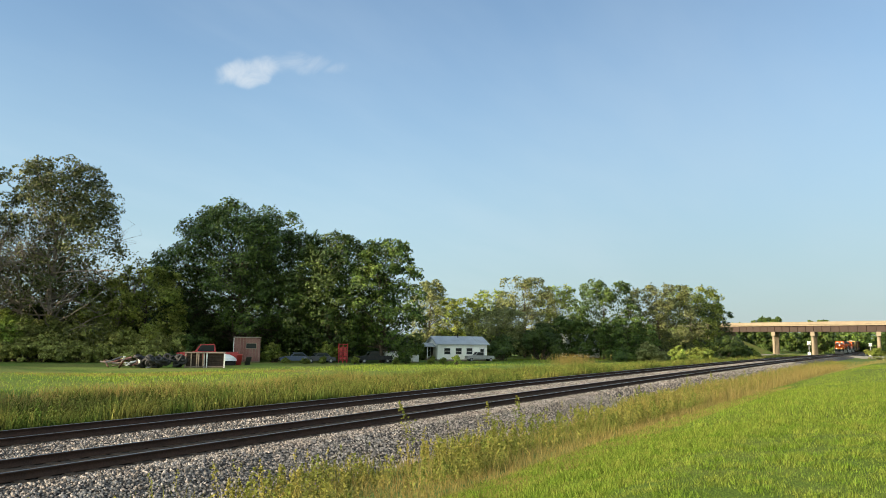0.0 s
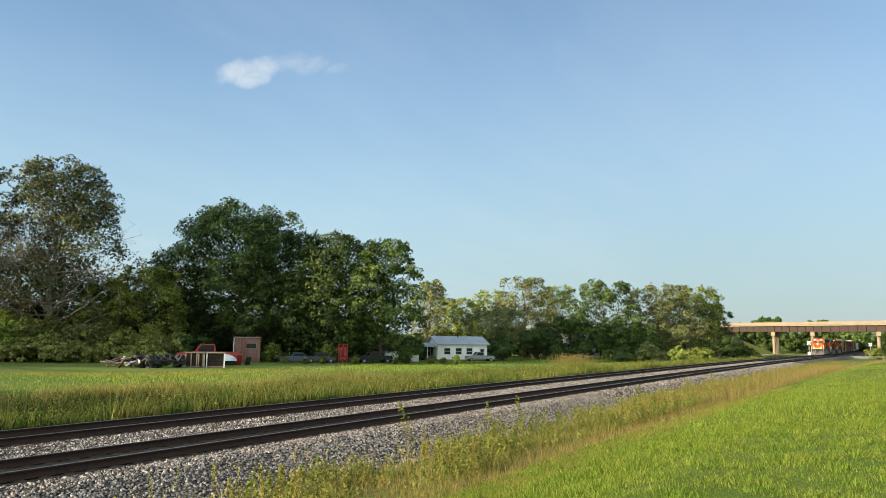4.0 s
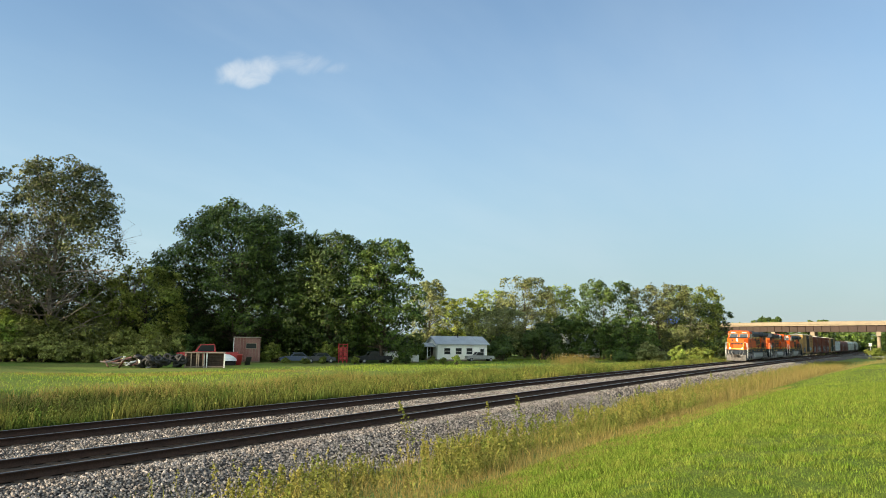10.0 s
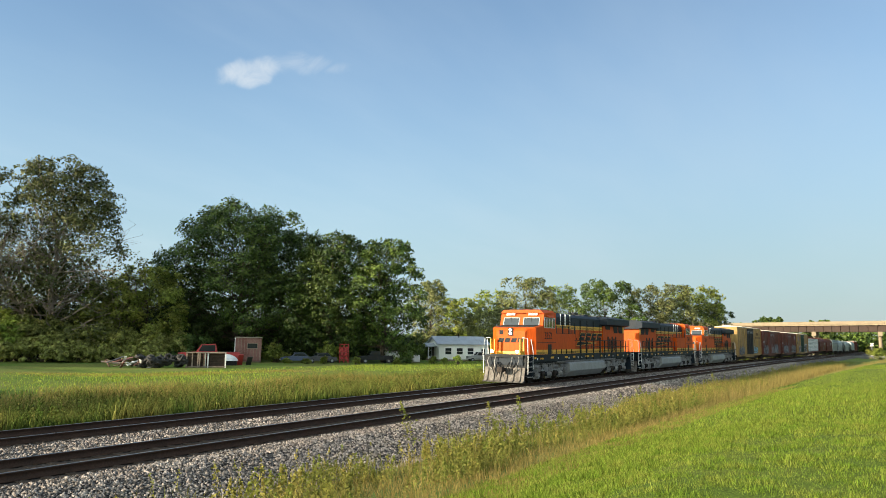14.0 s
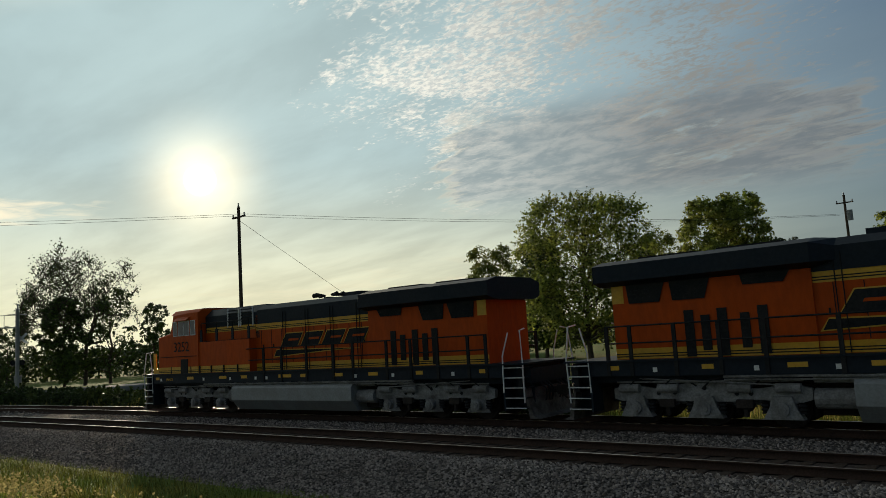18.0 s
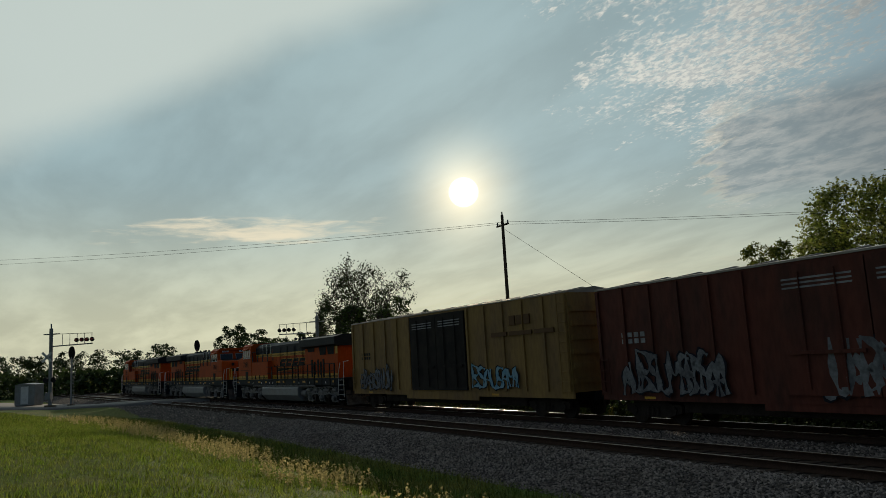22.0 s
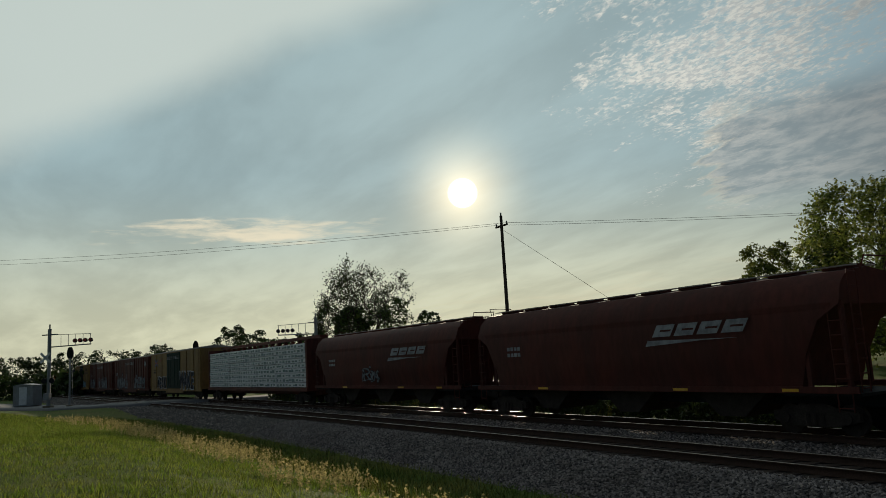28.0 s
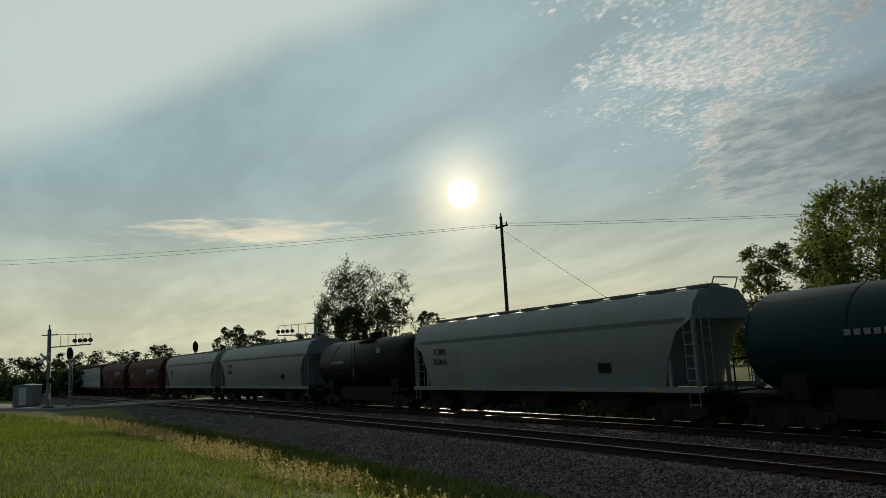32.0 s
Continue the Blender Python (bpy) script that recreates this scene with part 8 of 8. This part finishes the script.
    part("cradle", boxes((-0.8, 0.8, -0.6, 0.6, 0, 0.35)), BLACK, t)
    t = yard_box("container_tote", "white tote container standing on the grass", "container", (96.3, 61.2), None, -40, None)
    part("body", box(bmesh.new(), -0.6, 0.6, -0.5, 0.5, 0.1, 1.15, bevel=0.08), WHITE, t)
    part("pallet", boxes((-0.6, 0.6, -0.5, 0.5, 0, 0.1)), OLDWOOD, t)
    make_house((106.1, 62.9), -44, 8.5, 7.0, 2.75, 3.9, "small white single-storey house with a grey metal roof")
    make_house((4.2, 104.0), -28, 11.0, 7.5, 3.2, 4.9, "pale gabled house partly hidden behind trees", porch=False)
    make_house((146.5, 55.6), -44, 7.0, 6.0, 3.0, 5.0, "low pale house half hidden by trees", porch=False)
    car_wreck("pickup_truck", "white pickup truck parked on the grass", (6.5, 79.5), -72, CARPALE, "pickup", "pickup truck", size=1.2)
    t = yard_box("utility_trailer", "blue utility trailer parked by the house", "trailer", (12.1, 80.6), None, -30, None)
    part("box", boxes((-1.1, 1.1, -0.9, 0.9, 0.5, 2.3)), LORRYBLUE, t)
    for x in (-0.5, 0.5):
        bm = bmesh.new()
        tube(bm, (x, -1.0, 0.35), (x, 1.0, 0.35), 0.35, 12)
        part("wheel", bm, TYRE, t)


ROADGREY = material("pale_road", (0.17, 0.165, 0.155), 0.85, 0.0, (0.12, 0.115, 0.11), 0.8, 0.6, 0.1, 20.0)


# ---- poles, wires and signals ----
def utility_pole(label, x, y, h, transformer=False):
    p = thing("utility_pole", label, "utility pole", "utility poles")
    p.location = (x, y, ground_z(x, y))
    bm = bmesh.new()
    tube(bm, (0, 0, -0.3), (0, 0, h), 0.15, 10, 0.1)
    part("post", bm, BARK, p)
    part("crossarm", boxes((-0.7, 0.7, -0.05, 0.05, h - 0.74, h - 0.64)), BARK, p)
    for a in (-0.62, 0.62):
        bm = bmesh.new()
        tube(bm, (a, 0, h - 0.64), (a, 0, h - 0.45), 0.05, 8)
        part("insulator", bm, SILVER, p)
    bm = bmesh.new()
    tube(bm, (0, 0, h), (0, 0, h + 0.22), 0.05, 8)
    part("insulator", bm, SILVER, p)
    if transformer:
        bm = bmesh.new()
        tube(bm, (0.3, 0, h - 2.3), (0.3, 0, h - 1.4), 0.25, 12)
        part("transformer", bm, SILVER, p)
    return p


def wire(a, b, sag, label="thin overhead power line wire"):
    a, b = Vector(a), Vector(b)
    pts = []
    for i in range(17):
        k = i / 16
        q = a.lerp(b, k)
        q.z -= 4 * sag * k * (1 - k)
        pts.append(tuple(q))
    w = part("power_line", tubes([pts], 0.010, 4), BLACK)
    return tagged(w, label, "power line", "power lines")


def crossing_cantilever(at, turn, label):
    """A crossing signal: tall mast with a walkway arm over the road, flashing light pairs, crossbuck and bell."""
    c = thing("crossing_signal", label, "crossing signal", "crossing signals")
    c.matrix_world = Matrix.Translation((at[0], at[1], ground_z(*at))) @ pose(0, 0, 0, 0, 0, turn)
    bm = bmesh.new()
    tube(bm, (0, 0, 0), (0, 0, 8.3), 0.19, 12)
    tube(bm, (0, 0, 8.3), (0, 0, 8.8), 0.08, 8)
    part("mast", bm, SILVER, c)
    part("base", boxes((-0.4, 0.4, -0.4, 0.4, 0, 0.3)), CONCRETE, c)
    rows = [[(-0.8, 0, 7.7), (0.9, 0, 7.7)], [(0, 0, 6.4), (4.4, 0, 6.5)], [(0, 0, 7.7), (4.4, 0, 7.6)]]
    part("arm", tubes(rows[:2], 0.07, 6), SILVER, c)
    rails = [rows[2]]
    for k in range(5):
        rails.append([(1.2 + k * 0.78, 0, 6.45), (1.2 + k * 0.78, 0, 7.62)])
    part("arm_railing", tubes(rails, 0.03, 5), SILVER, c)
    for x in (2.7, 3.25, 3.8, 4.35):
        bm = bmesh.new()
        tube(bm, (x, -0.1, 6.95), (x, 0.1, 6.95), 0.22, 14)
        l = part("signal_disc", bm, BLACK, c)
        bm = bmesh.new()
        tube(bm, (x, -0.25, 6.95), (x, -0.1, 6.95), 0.13, 12)
        part("lens", bm, CARRED, l)
    for a in (-45, 45):
        b = part("crossbuck", boxes((-0.7, 0.7, -0.24, -0.21, -0.12, 0.12)), WHITE, c)
        b.matrix_basis = Matrix.Translation((-0.3, 0, 5.3)) @ pose(0, 0, 0, 0, a, 0)
    for x in (-0.4, 0.4):
        bm = bmesh.new()
        tube(bm, (x, -0.25, 2.9), (x, -0.1, 2.9), 0.27, 14)
        part("signal_disc", bm, BLACK, c)
    part("gate_mechanism", boxes((-0.3, 0.3, -0.55, 0.0, 0.9, 1.6)), SILVER, c)
    return c


def block_signal(at, turn, h, label):
    c = thing("railway_signal", label, "railway signal", "railway signals")
    c.matrix_world = Matrix.Translation((at[0], at[1], ground_z(*at))) @ pose(0, 0, 0, 0, 0, turn)
    bm = bmesh.new()
    tube(bm, (0, 0, 0), (0, 0, h - 1.0), 0.09, 10)
    part("mast", bm, SILVER, c)
    part("head", prisms(([(0.34 * math.cos(a), h - 0.75 + 0.7 * math.sin(a)) for a in np.linspace(0, 6.2832, 17)[:-1]], -0.06, 0.06)), BLACK, c)
    for k in (-0.35, 0.0, 0.35):
        bm = bmesh.new()
        tube(bm, (0, -0.3, h - 0.75 + k), (0, -0.05, h - 0.75 + k), 0.12, 12)
        part("hood", bm, BLACK, c)
    ladder(c, 0.0, 0.25, 0.2, h - 1.2, SILVER, 0.35)
    part("base", boxes((-0.3, 0.3, -0.3, 0.3, 0, 0.4)), CONCRETE, c)
    return c


def make_lineside():
    utility_pole("weathered wooden utility pole with crossarm and guy wire", -41.3, 27.9, 12.9)
    utility_pole("wooden utility pole with a transformer behind the trees", -15.7, 73.2, 12.9, True)
    utility_pole("wooden utility pole far along the road", -86.1, -11.5, 15.2)
    for o in (-0.8, 0.8):
        wire((-41.3 + o * 0.6, 27.9, 11.35), (-86.1 + o * 0.6, -11.5, 14.1 + 0.2 * o), 0.5)
        wire((-41.3 + o * 0.6, 27.9, 11.35), (-15.7 + o * 0.6, 73.2, 11.3), 0.5)
    wire((-41.3, 27.9, 11.0), (-35.0, 31.5, 5.5), 0.0, "slanting steel guy wire of the pole")
    crossing_cantilever((-90.0, 2.3), 61, "grey cantilever crossing signal with flashing lights beside the road")
    crossing_cantilever((-82.0, 29.0), 238, "grey cantilever crossing signal on the far side of the tracks")
    block_signal((-90.3, 4.3), 70, 6.6, "tall railway signal mast with a round black head")
    block_signal((-96.0, 18.4), 70, 7.4, "railway signal with a black oval head beside the far track")
    c = thing("signal_cabinet", "pale metal signal equipment cabinet by the crossing", "cabinet")
    c.matrix_world = Matrix.Translation((-101.0, 0.4, ground_z(-101, 0.4))) @ pose(0, 0, 0, 0, 0, 58)
    part("body", box(bmesh.new(), -1.2, 1.2, -0.9, 0.9, 0.15, 2.5, bevel=0.03), SILVER, c)
    part("roof", prisms(([(-1.3, 2.5), (0, 2.68), (1.3, 2.5)], -1.0, 1.0)), SILVER, c)
    part("door", boxes((-0.45, 0.45, -0.93, -0.9, 0.3, 2.3)), WHITE, c)
    part("plinth", boxes((-1.1, 1.1, -0.8, 0.8, -0.2, 0.15)), CONCRETE, c)
    # road that crosses the line
    pts = [(-66, 62), (-72, 36), (-75.5, 25), (-78, 14), (-84, 5), (-100, -1), (-135, -9), (-220, -20)]
    verts, faces = [], []
    fine = []
    for (x0, y0), (x1, y1) in zip(pts, pts[1:]):
        for k in range(6):
            fine.append((x0 + (x1 - x0) * k / 6, y0 + (y1 - y0) * k / 6))
    for i, (x, y) in enumerate(fine):
        a, b = fine[max(0, i - 1)], fine[min(len(fine) - 1, i + 1)]
        d = Vector((b[0] - a[0], b[1] - a[1], 0)).normalized()
        n = Vector((-d.y, d.x, 0))
        for s in (-3.4, 3.4):
            px, py = x + n.x * s, y + n.y * s
            u = py - (NEAR - bend(px))
            z = 0.012 if -2.2 < u < 7 else max(ground_z(px, py) + 0.08, -0.16)
            verts += [(px, py, z), (px, py, z - 0.35)]
    for i in range(len(fine) - 1):
        a = i * 4
        faces += [(a, a + 2, a + 6, a + 4), (a, a + 4, a + 5, a + 1), (a + 2, a + 3, a + 7, a + 6)]
    tagged(quadmesh("road", verts, faces, ROADGREY), "pale worn road over the level crossing", "road", kind="structure")
    # small crossing signals by the bridge
    for x, y in ((246.0, 18.5), (268.0, 3.0)):
        c = thing("crossing_signal", "small white crossbuck crossing signal near the bridge", "crossing signal", "crossing signals")
        c.location = (x, y, ground_z(x, y))
        bm = bmesh.new()
        tube(bm, (0, 0, 0), (0, 0, 4.6), 0.1, 8)
        part("mast", bm, SILVER, c)
        for a in (-45, 45):
            b = part("crossbuck", boxes((-0.03, 0.03, -0.65, 0.65, -0.13, 0.13)), WHITE, c)
            b.matrix_basis = Matrix.Translation((-0.12, 0, 4.1)) @ pose(0, 0, 0, a, 0, 0)
        part("gate_mechanism", boxes((-0.4, 0.4, -0.4, 0.4, 0.5, 1.3)), WHITE, c)
    r = part("far_crossing_road", boxes((244, 249, -40, 80, -2.2, -0.85)), ASPHALT)
    tagged(r, "pale gravel road crossing the line near the bridge", "road", kind="structure")


make_bridge()
lorry = make_lorry()
make_yard()
make_lineside()

# ---- grass, stones and sleepers ----
scatter_stones()
make_grass()
make_ties(track_near, NEAR)
make_ties(track_far, FAR)


# ---- what moves ----
def motions():
    for car, behind, turned in TRAIN:
        rows = []
        for i in range(0, 65):
            t = i * 0.5
            rows.append((t, line_pose(FRONT_AT_16 - SPEED * (t - 16) + behind, turned)))
        walk(car, rows)
    rows = []
    for t in (0, 2, 4, 6, 8, 10, 12):
        rows.append((t, bridge_frame(54.6 - 25 * (t - 6)) @ pose(0, 2.6, 8.5)))
    for t, m in ((14, -128), (16, -140), (32, -141)):
        rows.append((t, bridge_frame(m) @ pose(0, 2.6, 8.5)))
    walk(lorry, rows)


motions()
